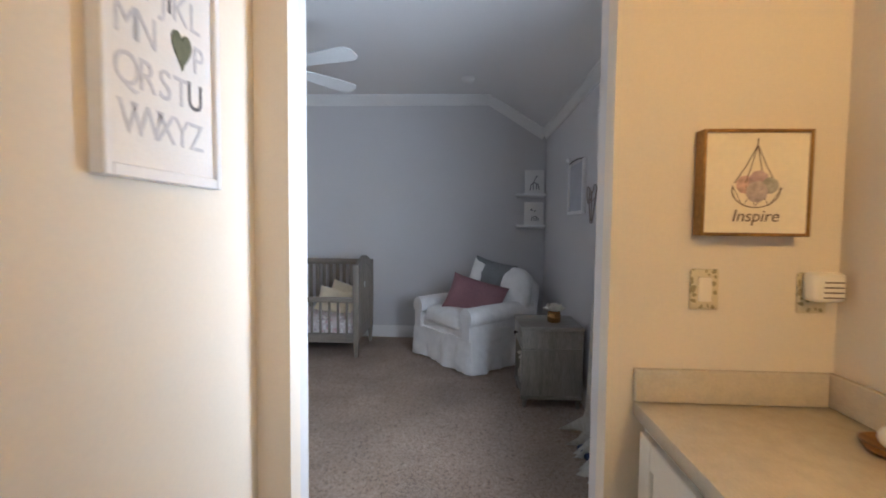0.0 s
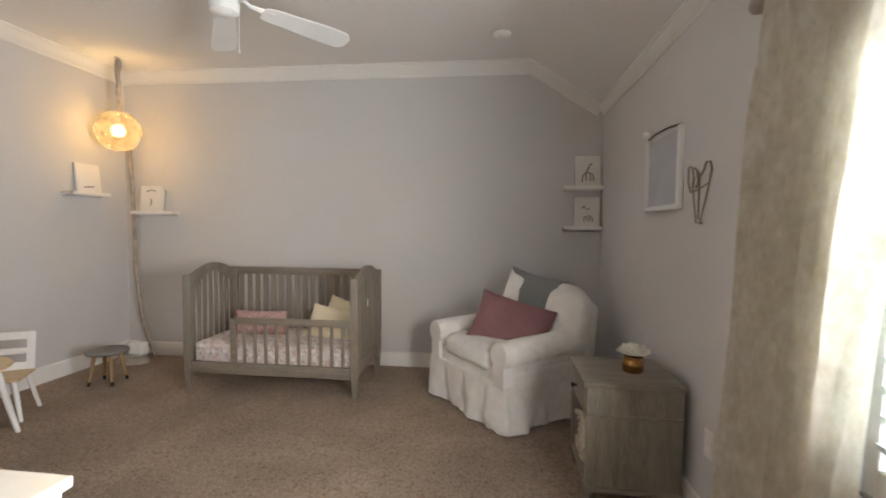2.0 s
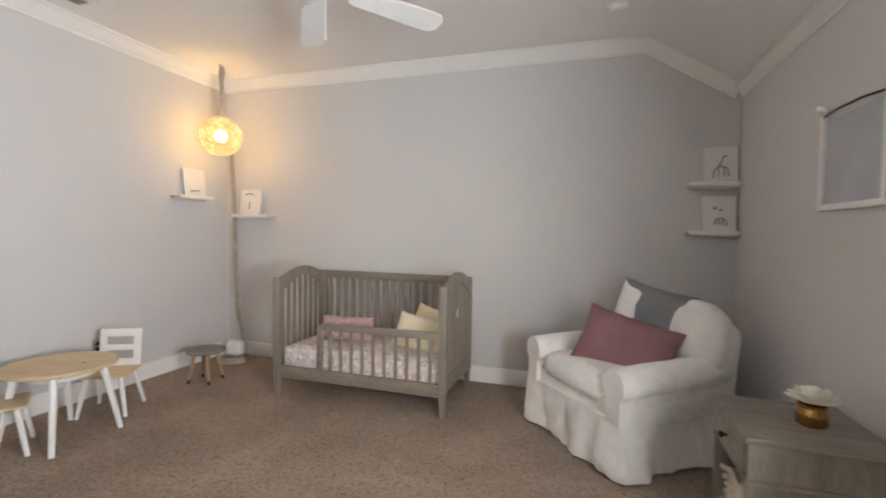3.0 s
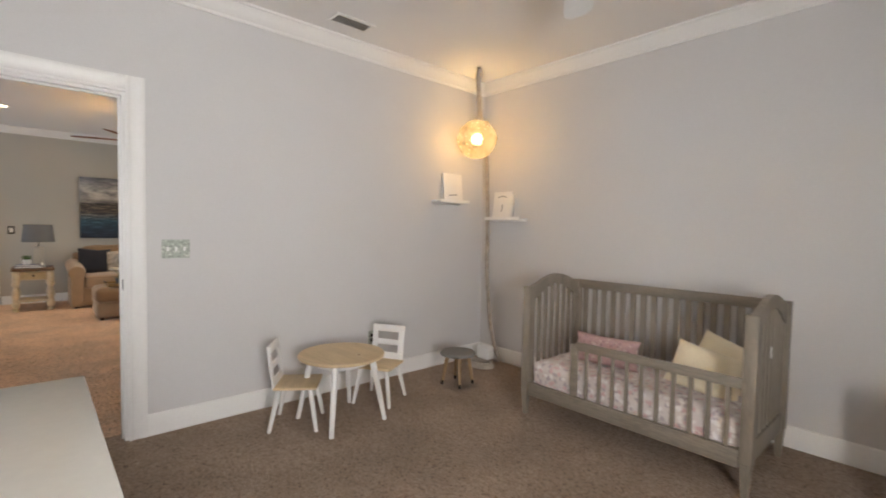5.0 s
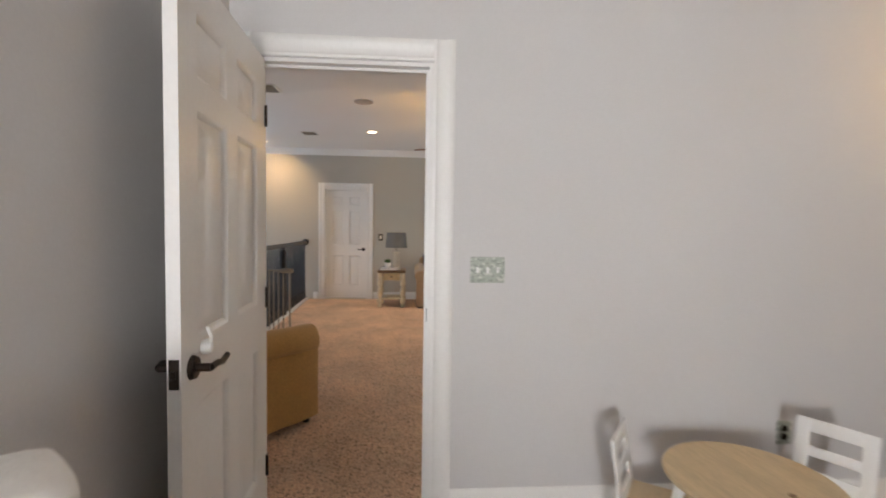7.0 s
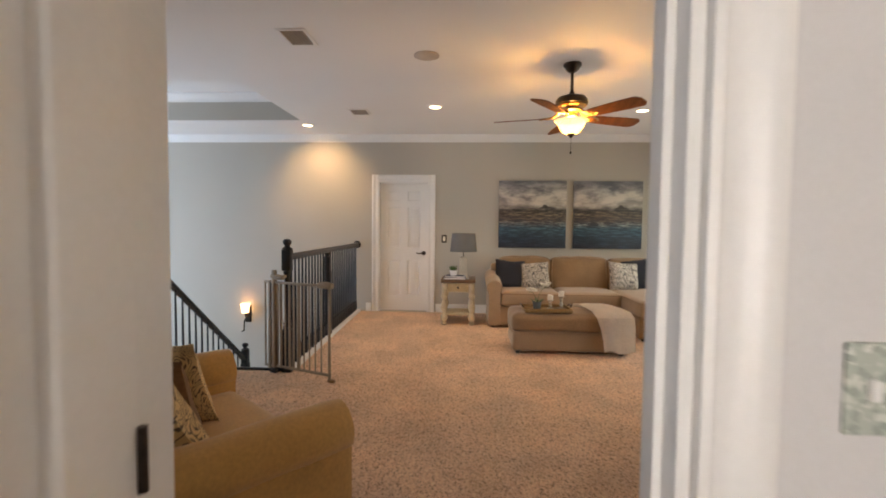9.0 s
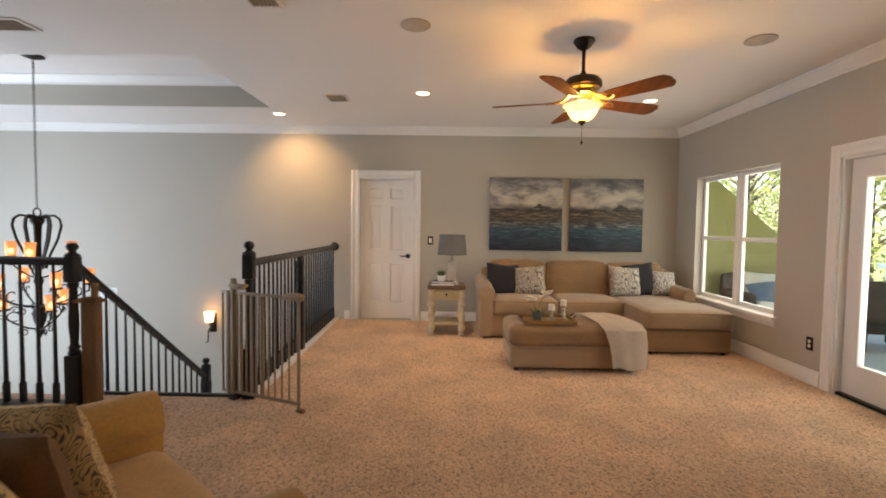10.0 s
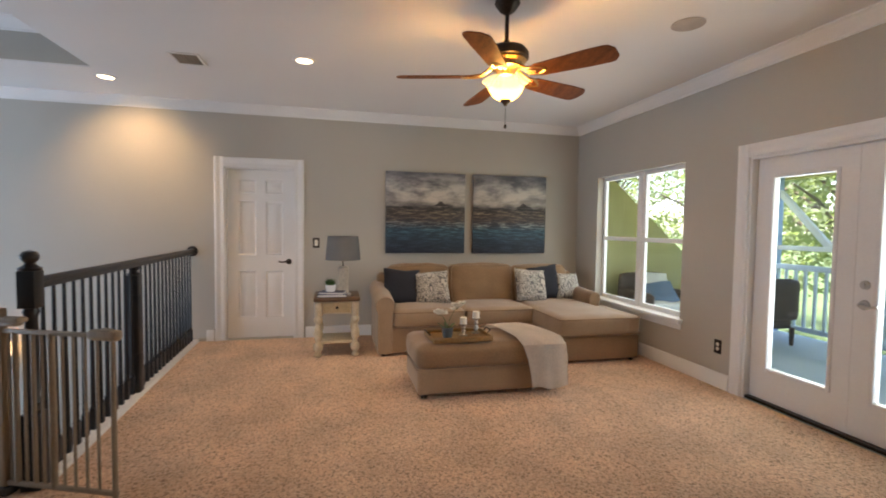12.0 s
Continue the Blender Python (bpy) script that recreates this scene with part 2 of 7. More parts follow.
def softbox(bm, sx, sy, sz, r, m=None, n=10, bulge=0.0, wob=0.0, seed=0):
    """An upholstered block, centred, with radius r, bulging faces and small dents."""
    vs = bmesh.ops.create_cube(bm, size=2)["verts"]
    fs = list({f for v in vs for f in v.link_faces})
    es = list({e for f in fs for e in f.edges})
    got = bmesh.ops.subdivide_edges(bm, edges=es, cuts=n, use_grid_fill=True)
    allv = list({v for f in bm.faces for v in f.verts if not v.tag})
    m = m or Matrix()
    h = Vector((sx / 2, sy / 2, sz / 2))
    r = min(r, *h)
    for v in allv:
        u = v.co.copy()
        q = Vector([c * hh for c, hh in zip(u, h)])
        core = Vector([max(-(hh - r), min(hh - r, c)) for c, hh in zip(q, h)])
        # spread the rows so that the rounded rim gets its share
        off = q - core
        if off.length > 1e-9:
            q = core + off.normalized() * r if max(abs(o) for o in off) > r * 0.999 or off.length > r else q
        b = (1 - u.x**2) * (1 - u.y**2) + (1 - u.y**2) * (1 - u.z**2) + (1 - u.x**2) * (1 - u.z**2)
        for i in range(3):
            if abs(u[i]) > 0.999:
                a, c = [w for k, w in enumerate(u) if k != i]
                q[i] += math.copysign(bulge * (1 - a * a) * (1 - c * c), u[i])
        if wob:
            q += wob * noise.noise_vector(q * 7 + Vector((seed, seed * 2.3, 0)))
        v.co = m @ q
        v.tag = True


def pillow_mesh(bm, w, h, t, m=None, n=14, seed=0, wob=0.006):
    """A scatter cushion with pinched corners, lying in x and z, thickness along y."""
    m = m or Matrix()
    grid = {}
    for s in (1, -1):
        for i in range(n + 1):
            for j in range(n + 1):
                u, v = -1 + 2 * i / n, -1 + 2 * j / n
                if s < 0 and (i in (0, n) or j in (0, n)):
                    grid[s, i, j] = grid[1, i, j]
                    continue
                d = t / 2 * ((1 - u**4) * (1 - v**4)) ** 0.55
                pin = 1 - 0.07 * (1 - abs(u) ** 2) * abs(v) ** 3
                pin2 = 1 - 0.07 * (1 - abs(v) ** 2) * abs(u) ** 3
                p = Vector((u * w / 2 * pin2, s * d, v * h / 2 * pin))
                p += wob * noise.noise_vector(p * 9 + Vector((seed * 3.1, 0, seed)))
                grid[s, i, j] = bm.verts.new(m @ p)
        for i in range(n):
            for j in range(n):
                q = [grid[s, i, j], grid[s, i + 1, j], grid[s, i + 1, j + 1], grid[s, i, j + 1]]
                bm.faces.new(q if s < 0 else q[::-1])


def finish(name, bm, material, smooth=True):
    me = bpy.data.meshes.new(name)
    bmesh.ops.recalc_face_normals(bm, faces=bm.faces)
    bm.to_mesh(me)
    bm.free()
    me.materials.append(material)
    if smooth:
        me.set_sharp_from_angle(angle=radians(40))
    return me


def thing(name, m, label, category, group="", kind=""):
    """An Empty at the base of a thing."""
    ob = new(name)
    ob.empty_display_size = 0.05
    ob.matrix_world = m if isinstance(m, Matrix) else pose(*m)
    return tagged(ob, label, category, group, kind)


def part(name, bm, material, parent, label=""):
    ob = new(name, finish(name, bm, material))
    ob.parent = parent
    return tagged(ob, label)


def solid(name, bm, material, label="", category="", kind="structure", m=None):
    ob = new(name, finish(name, bm, material))
    if m:
        ob.matrix_world = m
    return tagged(ob, label, category, "", kind)


def B():
    return bmesh.new()


# ---- structure ----
NW, NE, NS, NN = -3.58, 0.95, 1.595, 5.48
LW, LE, LN, LS = -10.06, -3.70, 5.28, -5.4
H, DROP = 2.74, 2.335


def wall(name, material, axis, c0, c1, a0, a1, z0, z1, holes=(), label="", category="wall"):
    """A wall between the planes c0 and c1 across the axis, from a0 to a1 along it; holes: (from, to, bottom, top)."""
    bm = B()

    def add(s0, s1, b, t):
        if s1 - s0 > 1e-4 and t - b > 1e-4:
            box(bm, *((c0, s0, b, c1, s1, t) if axis == "x" else (s0, c0, b, s1, c1, t)))

    at = a0
    for h0, h1, b, t in sorted(holes):
        add(at, h0, z0, z1)
        add(h0, h1, z0, b)
        add(h0, h1, t, z1)
        at = h1
    add(at, a1, z0, z1)
    return solid(name, bm, material, label, category)


D0, D1, DH = 1.69, 2.463, 2.045  # nursery door opening
BO0, BO1, BOH = -0.38, 0.44, 2.06  # bathroom opening
WY0, WY1, WZ0, WZ1 = 1.64, 2.60, 0.66, 1.74  # nursery window
wall("wall_nursery_west", PAINT_N, "x", -3.64, NW, NS, 5.62, 0, H, [(D0, D1, 0, DH)], "light grey painted nursery wall with a doorway")
wall("wall_loft_east", PAINT_L, "x", LE, -3.64, LS, LN, 0, H, [(D0, D1, 0, DH)], "greige painted loft wall with a doorway")
wall("wall_nursery_north", PAINT_N, "y", NN, 5.62, NW, 1.1, 0, H + 0.1, (), "light grey painted nursery wall")
wall("wall_nursery_east", PAINT_N, "x", NE, 1.1, NS, NN, 0, DROP + 0.1, [(WY0, WY1, WZ0, WZ1)], "light grey painted nursery wall with a shuttered window")
wall("wall_nursery_south", PAINT_N, "y", 1.53, NS, NW, 1.1, 0, H, [(BO0, BO1, 0, BOH)], "light grey painted nursery wall with an opening")
wall("wall_bathroom_north", PAINT_B, "y", 1.46, 1.53, -0.6, 1.2, 0, H, [(BO0, BO1, 0, BOH)], "warm cream painted bathroom wall")
wall("wall_bathroom_west", PAINT_B, "x", -0.6, -0.47, -1.7, 1.46, 0, H, (), "warm cream painted bathroom wall")
wall("wall_bathroom_east", PAINT_B, "x", 0.99, 1.2, -1.7, 1.46, 0, H, [(-1.2, -0.6, 1.1, 1.9)], "warm cream painted bathroom wall")
wall("wall_bathroom_south", PAINT_B, "y", -1.82, -1.7, -0.6, 1.2, 0, H, (), "warm cream painted bathroom wall")
WX0, WX1, WB, WT = -9.56, -8.075, 0.50, 2.015  # loft window
FX0, FX1, FT = -7.37, -5.86, 1.955  # french doors
wall("wall_loft_west", PAINT_L, "x", -10.2, LW, LS, LN + 0.15, -3.0, H, [(0.775, 1.55, 0, 2.03)], "greige painted loft wall with a panel door")
wall("wall_loft_north", PAINT_L, "y", LN, LN + 0.15, LW, LE, 0, H, [(WX0, WX1, WB, WT), (FX0, FX1, 0, FT)], "greige painted loft wall with a window and french doors")
wall("wall_foyer_south", PAINT_L, "y", LS - 0.12, LS, -10.2, LE, -3.0, H, (), "greige painted foyer wall")
wall("wall_foyer_east", PAINT_L, "x", -7.06, -6.94, LS, -0.66, -3.0, -0.3, (), "greige painted foyer wall below the landing")
wall("wall_stair_north", PAINT_L, "y", 0.62, 0.74, LW, -6.94, -3.0, -0.3, (), "greige painted stairwell wall")

bm = B()
box(bm, NW - 0.12, 1.53, -0.12, 1.1, NN, 0)
solid("floor_nursery", bm, CARPET_N, "beige cut-pile carpet on the nursery floor", "carpet")
bm = B()
box(bm, -0.6, -1.7, -0.12, 1.2, 1.53, 0)
solid("floor_bathroom", bm, TILE, "beige bathroom floor", "floor")
bm = B()
box(bm, LW, 0.50, -0.3, LE, LN, 0)
box(bm, -7.02, LS, -0.3, LE, 0.50, 0)
solid("floor_loft", bm, CARPET_L, "tan cut-pile carpet on the loft floor", "carpet")
bm = B()
box(bm, LW, LS, -3.12, -6.94, 0.62, -3.0)
solid("floor_foyer", bm, WOODFLOOR, "dark wooden foyer floor", "floor")

# ceilings
bm = B()
SX = 0.307
k = [(NW, H), (SX, H), (1.1, H - (1.1 - SX) * (H - DROP) / (NE - SX)), (1.1, 3.0), (NW, 3.0)]
ends = [[bm.verts.new((x, y, z)) for x, z in k] for y in (NS, NN)]
for i in range(5):
    bm.faces.new((ends[0][i], ends[0][(i + 1) % 5], ends[1][(i + 1) % 5], ends[1][i]))
bm.faces.new(ends[0])
bm.faces.new(ends[1])
solid("ceiling_nursery", bm, CEIL, "white nursery ceiling sloping down to the window wall", "ceiling")
bm = B()
box(bm, -0.6, -1.82, H, 1.2, 1.595, H + 0.12)
solid("ceiling_bathroom", bm, CEIL, "white bathroom ceiling", "ceiling")
TX0, TX1, TY0, TY1, TZ = -9.08, -7.42, -4.2, -0.09, 3.10  # tray
bm = B()
box(bm, -10.2, LS - 0.12, H, TX0, LN + 0.15, H + 0.12)
box(bm, TX1, LS - 0.12, H, LE + 0.06, LN + 0.15, H + 0.12)
box(bm, TX0, LS - 0.12, H, TX1, TY0, H + 0.12)
box(bm, TX0, TY1, H, TX1, LN + 0.15, H + 0.12)
box(bm, TX0 - 0.2, TY0 - 0.2, TZ, TX1 + 0.2, TY1 + 0.2, TZ + 0.12)
solid("ceiling_loft", bm, CEIL, "white loft ceiling with a raised tray", "ceiling")
bm = B()
box(bm, TX0 - 0.06, TY0 - 0.06, H + 0.12, TX0, TY1 + 0.06, TZ)
box(bm, TX1, TY0 - 0.06, H + 0.12, TX1 + 0.06, TY1 + 0.06, TZ)
box(bm, TX0, TY0 - 0.06, H + 0.12, TX1, TY0, TZ)
box(bm, TX0, TY1, H + 0.12, TX1, TY1 + 0.06, TZ)
for o in (0.004,):
    box(bm, TX0, TY0, H + 0.012, TX0 + o, TY1, H + 0.12)
    box(bm, TX1 - o, TY0, H + 0.012, TX1, TY1, H + 0.12)
    box(bm, TX0 + o, TY0, H + 0.012, TX1 - o, TY0 + o, H + 0.12)
    box(bm, TX0 + o, TY1 - o, H + 0.012, TX1 - o, TY1, H + 0.12)
solid("tray_band", bm, PAINT_L, "greige band round the raised ceiling tray", "trim")

# mouldings
CROWN = [(0, 0), (0, -0.105), (0.012, -0.105), (0.016, -0.088), (0.03, -0.078), (0.052, -0.048), (0.07, -0.026), (0.078, -0.016), (0.09, -0.014), (0.09, 0)]
BASE = [(0, 0), (0.016, 0), (0.016, 0.1), (0.012, 0.108), (0.011, 0.122), (0.006, 0.13), (0, 0.132)]


def mould(name, profile, runs, label, category):
    for p0, p1, inward, c0, c1 in runs:
        bm = B()
        sweep(bm, profile, p0, p1, inward, cut0=c0, cut1=c1)
        solid(name, bm, WHITE, label, category)


mould("crown_moulding", CROWN, [
    ((NW, NS, H), (NW, NN, H), (1, 0, 0), 1, 1),
    ((SX, NN, H), (NW, NN, H), (0, -1, 0), 0, 1),
    ((NW, NS, H), (SX, NS, H), (0, 1, 0), 1, 0),
], "white painted crown moulding of the nursery", "moulding")
SMALL_CROWN = [(o * 0.7, u * 0.7) for o, u in CROWN]
mould("crown_moulding", SMALL_CROWN, [((NE, NN, DROP), (NE, NS, DROP), (-1, 0, 0), 1, 1)], "white painted crown moulding under the sloping ceiling", "moulding")
bm = B()
SL = Vector((NE - SX, 0, DROP - H)).normalized()
sweep(bm, [(o, u * 0.85) for o, u in CROWN], (NE, NN, DROP), (SX, NN, H), (0, -1, 0), up=(-SL.z, 0, SL.x), cut0=0.3)
solid("crown_moulding", bm, WHITE, "white painted sloping crown moulding", "moulding")
mould("crown_moulding", CROWN, [
    ((LW, LN, H), (LW, LS, H), (1, 0, 0), 1, 1),
    ((LE, LN, H), (LW, LN, H), (0, -1, 0), 1, 1),
    ((LE, LS, H), (LE, LN, H), (-1, 0, 0), 1, 1),
    ((TX0, TY1, TZ), (TX0, TY0, TZ), (1, 0, 0), 1, 1),
    ((TX1, TY0, TZ), (TX1, TY1, TZ), (-1, 0, 0), 1, 1),
    ((TX1, TY1, TZ), (TX0, TY1, TZ), (0, -1, 0), 1, 1),
    ((TX0, TY0, TZ), (TX1, TY0, TZ), (0, 1, 0), 1, 1),
], "white painted crown moulding of the loft", "moulding")
CW = 0.095
mould("baseboard", BASE, [
    ((NW, D1 + CW, 0), (NW, NN, 0), (1, 0, 0), 0, 1),
    ((NW, NS, 0), (NW, D0 - CW, 0), (1, 0, 0), 0, 0),
    ((NE, NN, 0), (NW, NN, 0), (0, -1, 0), 1, 1),
    ((NE, NS, 0), (NE, NN, 0), (-1, 0, 0), 0, 1),
    ((NW, NS, 0), (BO0 - 0.1, NS, 0), (0, 1, 0), 1, 0),
    ((LW, LN, 0), (LW, 1.675, 0), (1, 0, 0), 1, 0),
    ((LW, 0.655, 0), (LW, 0.575, 0), (1, 0, 0), 0, 0),
    ((FX0 - 0.115, LN, 0), (LW, LN, 0), (0, -1, 0), 0, 1),
    ((LE, LN, 0), (FX1 + 0.115, LN, 0), (0, -1, 0), 1, 0),
    ((LE, D1 + CW, 0), (LE, LN, 0), (-1, 0, 0), 0, 1),
    ((LE, LS, 0), (LE, D0 - CW, 0), (-1, 0, 0), 0, 0),
], "white painted baseboard", "baseboard")
# ---- doors and window trim ----
BRONZE = mat("dark_bronze", (0.045, 0.034, 0.028), 0.38, 0.85, var=0.2, fine=40, bump=0.1)
CHROME = mat("satin_nickel", (0.55, 0.53, 0.5), 0.3, 1.0, var=0.05, bump=0)
# dark colour for the shade inside vents
DARKHOLE = mat("vent_shadow_metal", (0.26, 0.245, 0.23), 0.6, 0.2)
CASE = [(0, 0), (0.018, 0), (0.020, 0.012), (0.013, 0.022), (0.012, 0.05), (0.019, 0.062), (0.021, 0.082), (0.014, 0.095), (0, 0.095)]


def casing(name, axis, plane, out, a0, a1, top, label, width=0.095):
    """A mitred door casing of three pieces round an opening."""
    prof = [(o, u * width / 0.095) for o, u in CASE]
    ob = thing(name, (0, 0, 0), label, "door frame", kind="structure")
    if axis == "x":
        P, inward, along = (lambda a, z: (plane, a, z)), (out, 0, 0), (lambda s: (0, s, 0))
    else:
        P, inward, along = (lambda a, z: (a, plane, z)), (0, out, 0), (lambda s: (s, 0, 0))
    for nm, p0, p1, up, mitre in (("side_casing", P(a0, 0), P(a0, top + width), along(-1), 0), ("side_casing", P(a1, 0), P(a1, top + width), along(1), 0), ("head_casing", P(a0, top), P(a1, top), (0, 0, 1), 0)):
        bm = B()
        sweep(bm, prof, p0, p1, inward, up=up)
        part(nm, bm, WHITE, ob)
    return ob


def panel_door(ob, w, h, t, material):
    """A six-panel leaf in local x from 0 to w, face to -y and +y, with raised panels as parts."""
    bm = B()
    rows = [(0.235, 0.80), (0.985, 1.63), (1.72, h - 0.12)]
    cols = [(0.115, w / 2 - 0.05), (w / 2 + 0.05, w - 0.115)]
    box(bm, 0, -t / 2, 0, 0.115, t / 2, h)
    box(bm, w - 0.115, -t / 2, 0, w, t / 2, h)
    box(bm, w / 2 - 0.05, -t / 2, 0, w / 2 + 0.05, t / 2, h)
    zs = [0] + [z for r in rows for z in r] + [h]
    for c0, c1 in cols:
        for z0, z1 in zip(zs[::2], zs[1::2]):
            box(bm, c0, -t / 2, z0, c1, t / 2, z1)
    part("leaf_frame", bm, material, ob)
    for z0, z1 in rows:
        for c0, c1 in cols:
            bm = B()
            for s in (-1, 1):
                ring = []
                for d, y in ((0, t / 2), (0.006, t / 2 - 0.003), (0.016, t / 2 - 0.0145), (0.03, t / 2 - 0.0145), (0.058, t / 2 - 0.003)):
                    ring.append([bm.verts.new((x, s * y, z)) for x, z in ((c0 + d, z0 + d), (c1 - d, z0 + d), (c1 - d, z1 - d), (c0 + d, z1 - d))])
                for a, b in zip(ring, ring[1:]):
                    for i in range(4):
                        bm.faces.new((a[i], a[(i + 1) % 4], b[(i + 1) % 4], b[i]))
                bm.faces.new(ring[-1])
            part("panel", bm, material, ob)


def lever(ob, x, z, y, side, material, toward):
    bm = B()
    cyl(bm, (x, y, z), (x, y + side * 0.012, z), 0.034, 0.030, 24)
    cyl(bm, (x, y + side * 0.01, z), (x, y + side * 0.05, z), 0.012, seg=12)
    tube(bm, [(x, y + side * 0.05, z), (x + toward * 0.03, y + side * 0.056, z + 0.004), (x + toward * 0.07, y + side * 0.056, z - 0.004), (x + toward * 0.11, y + side * 0.056, z + 0.006)], 0.0105, 10, 0.8)
    return part("lever_handle", bm, material, ob, "dark bronze lever handle")


casing("door_casing_nursery", "x", NW, 1, D0, D1, DH, "white painted moulded casing round the nursery doorway")
casing("door_casing_loft", "x", LE, -1, D0, D1, DH, "white painted moulded casing on the loft side")
jamb = thing("door_jamb", (0, 0, 0), "white painted door jamb with a dark strike plate", "door frame", kind="structure")
bm = B()
box(bm, -3.697, D1 - 0.018, 0, -3.583, D1 + 0.004, DH - 0.018)
box(bm, -3.697, D0 - 0.004, 0, -3.583, D0 + 0.018, DH - 0.018)
box(bm, -3.697, D0 - 0.004, DH - 0.018, -3.583, D1 + 0.004, DH + 0.004)
box(bm, -3.65, D1 - 0.03, 0, -3.625, D1 - 0.018, DH - 0.03)
box(bm, -3.65, D0 + 0.018, DH - 0.03, -3.625, D1 - 0.018, DH - 0.018)
part("jamb_boards", bm, WHITE, jamb)
bm = B()
rbox(bm, -3.612, D1 - 0.0205, 0.9, -3.585, D1 - 0.0178, 0.96, 0.001, 1)
part("strike_plate", bm, BRONZE, jamb, "dark bronze strike plate")

door = thing("door_1", pose(-3.575, 1.722, 0.012, 0, 0, 2.6), "white six-panel door standing open with dark lever handle", "door", kind="structure")
panel_door(door, 0.80, 2.02, 0.036, WHITE)
lever(door, 0.735, 0.915, 0.018, 1, BRONZE, -1)
lever(door, 0.735, 0.915, -0.018, -1, BRONZE, -1)
bm = B()
rbox(bm, 0.7995, -0.013, 0.875, 0.8025, 0.013, 0.955, 0.001, 1)
rbox(bm, 0.80, -0.007, 0.905, 0.812, 0.007, 0.925, 0.002, 1)
part("latch_plate", bm, BRONZE, door, "dark bronze latch plate")
PLASTIC = mat("white_plastic", (0.82, 0.82, 0.80), 0.35, var=0.02, bump=0)
bm = B()
lathe(bm, [(0.0, 0.0), (0.02, 0.0), (0.022, 0.012), (0.016, 0.026), (0.0, 0.03)], 20, pose(0.665, 0.02, 0.955, -90))
tube(bm, [(0.675, 0.045, 0.975), (0.685, 0.05, 0.99), (0.688, 0.045, 1.005), (0.682, 0.04, 1.015)], 0.005, 8)
part("child_lock", bm, PLASTIC, door, "white plastic child lock")
for hz in (0.25, 1.0, 1.78):
    bm = B()
    cyl(bm, (-0.004, 0.022, hz - 0.045), (-0.004, 0.022, hz + 0.045), 0.007, seg=10)
    part("hinge", bm, BRONZE, door)

casing("door_casing_far", "x", LW, 1, 0.775, 1.55, 2.03, "white painted moulded casing round a closed door", 0.108)
jamb2 = thing("door_jamb", (0, 0, 0), "white painted jamb of the closed door", "door frame", kind="structure")
bm = B()
box(bm, LW - 0.13, 1.534, 0, LW + 0.001, 1.554, 2.016)
box(bm, LW - 0.13, 0.771, 0, LW + 0.001, 0.791, 2.016)
box(bm, LW - 0.13, 0.771, 2.012, LW + 0.001, 1.554, 2.034)
part("jamb_boards", bm, WHITE, jamb2)
door2 = thing("door_2", pose(LW - 0.075, 0.793, 0.01, 0, 0, 90), "closed white six-panel door with dark lever handle", "door", kind="structure")
panel_door(door2, 0.74, 2.0, 0.036, WHITE)
lever(door2, 0.685, 0.91, -0.018, -1, BRONZE, -1)
bm = B()
box(bm, -11.2, 0.4, -0.3, -10.2, 2.0, 2.6)
solid("wall_beyond_door", bm, PAINT_L, "wall closing the space behind the far door", "wall")

# ---- nursery window ----
SHUT = mat("shutter_white_paint", (0.80, 0.81, 0.82), 0.4, var=0.02, scale=3, fine=60, bump=0.05)
win = thing("window_1", (0, 0, 0), "white plantation-shuttered window with deep frame and sill", "window", kind="structure")
bm = B()
for y0, y1, z0, z1 in ((WY0 - 0.075, WY0 + 0.02, WZ0 - 0.02, WZ1 + 0.02), (WY1 - 0.02, WY1 + 0.075, WZ0 - 0.02, WZ1 + 0.02)):
    rbox(bm, NE - 0.028, y0, z0, NE + 0.06, y1, z1, 0.006)
rbox(bm, NE - 0.028, WY0 - 0.075, WZ1 - 0.01, NE + 0.06, WY1 + 0.075, WZ1 + 0.085, 0.006)
rbox(bm, NE - 0.04, WY0 - 0.09, WZ1 + 0.083, NE - 0.001, WY1 + 0.09, WZ1 + 0.108, 0.006)
part("window_frame", bm, SHUT, win)
bm = B()
rbox(bm, NE - 0.065, WY0 - 0.1, WZ0 - 0.045, NE + 0.06, WY1 + 0.1, WZ0 - 0.012, 0.008)
part("window_sill", bm, SHUT, win)
bm = B()
rbox(bm, NE - 0.022, WY0 - 0.08, WZ0 - 0.14, NE - 0.001, WY1 + 0.08, WZ0 - 0.047, 0.006)
part("apron", bm, SHUT, win)
bm = B()
box(bm, NE + 0.115, WY0, WZ0, NE + 0.12, WY1, WZ1)
pane = part("pane", bm, GLASS, win)
pane.visible_shadow = False
bm = B()
box(bm, NE + 0.10, WY0, (WZ0 + WZ1) / 2 - 0.02, NE + 0.135, WY1, (WZ0 + WZ1) / 2 + 0.02)
box(bm, NE + 0.10, (WY0 + WY1) / 2 - 0.02, WZ0, NE + 0.135, (WY0 + WY1) / 2 + 0.02, WZ1)
part("sash_bars", bm, SHUT, win)
NP = 3
pw = (WY1 - WY0 - 0.04) / NP
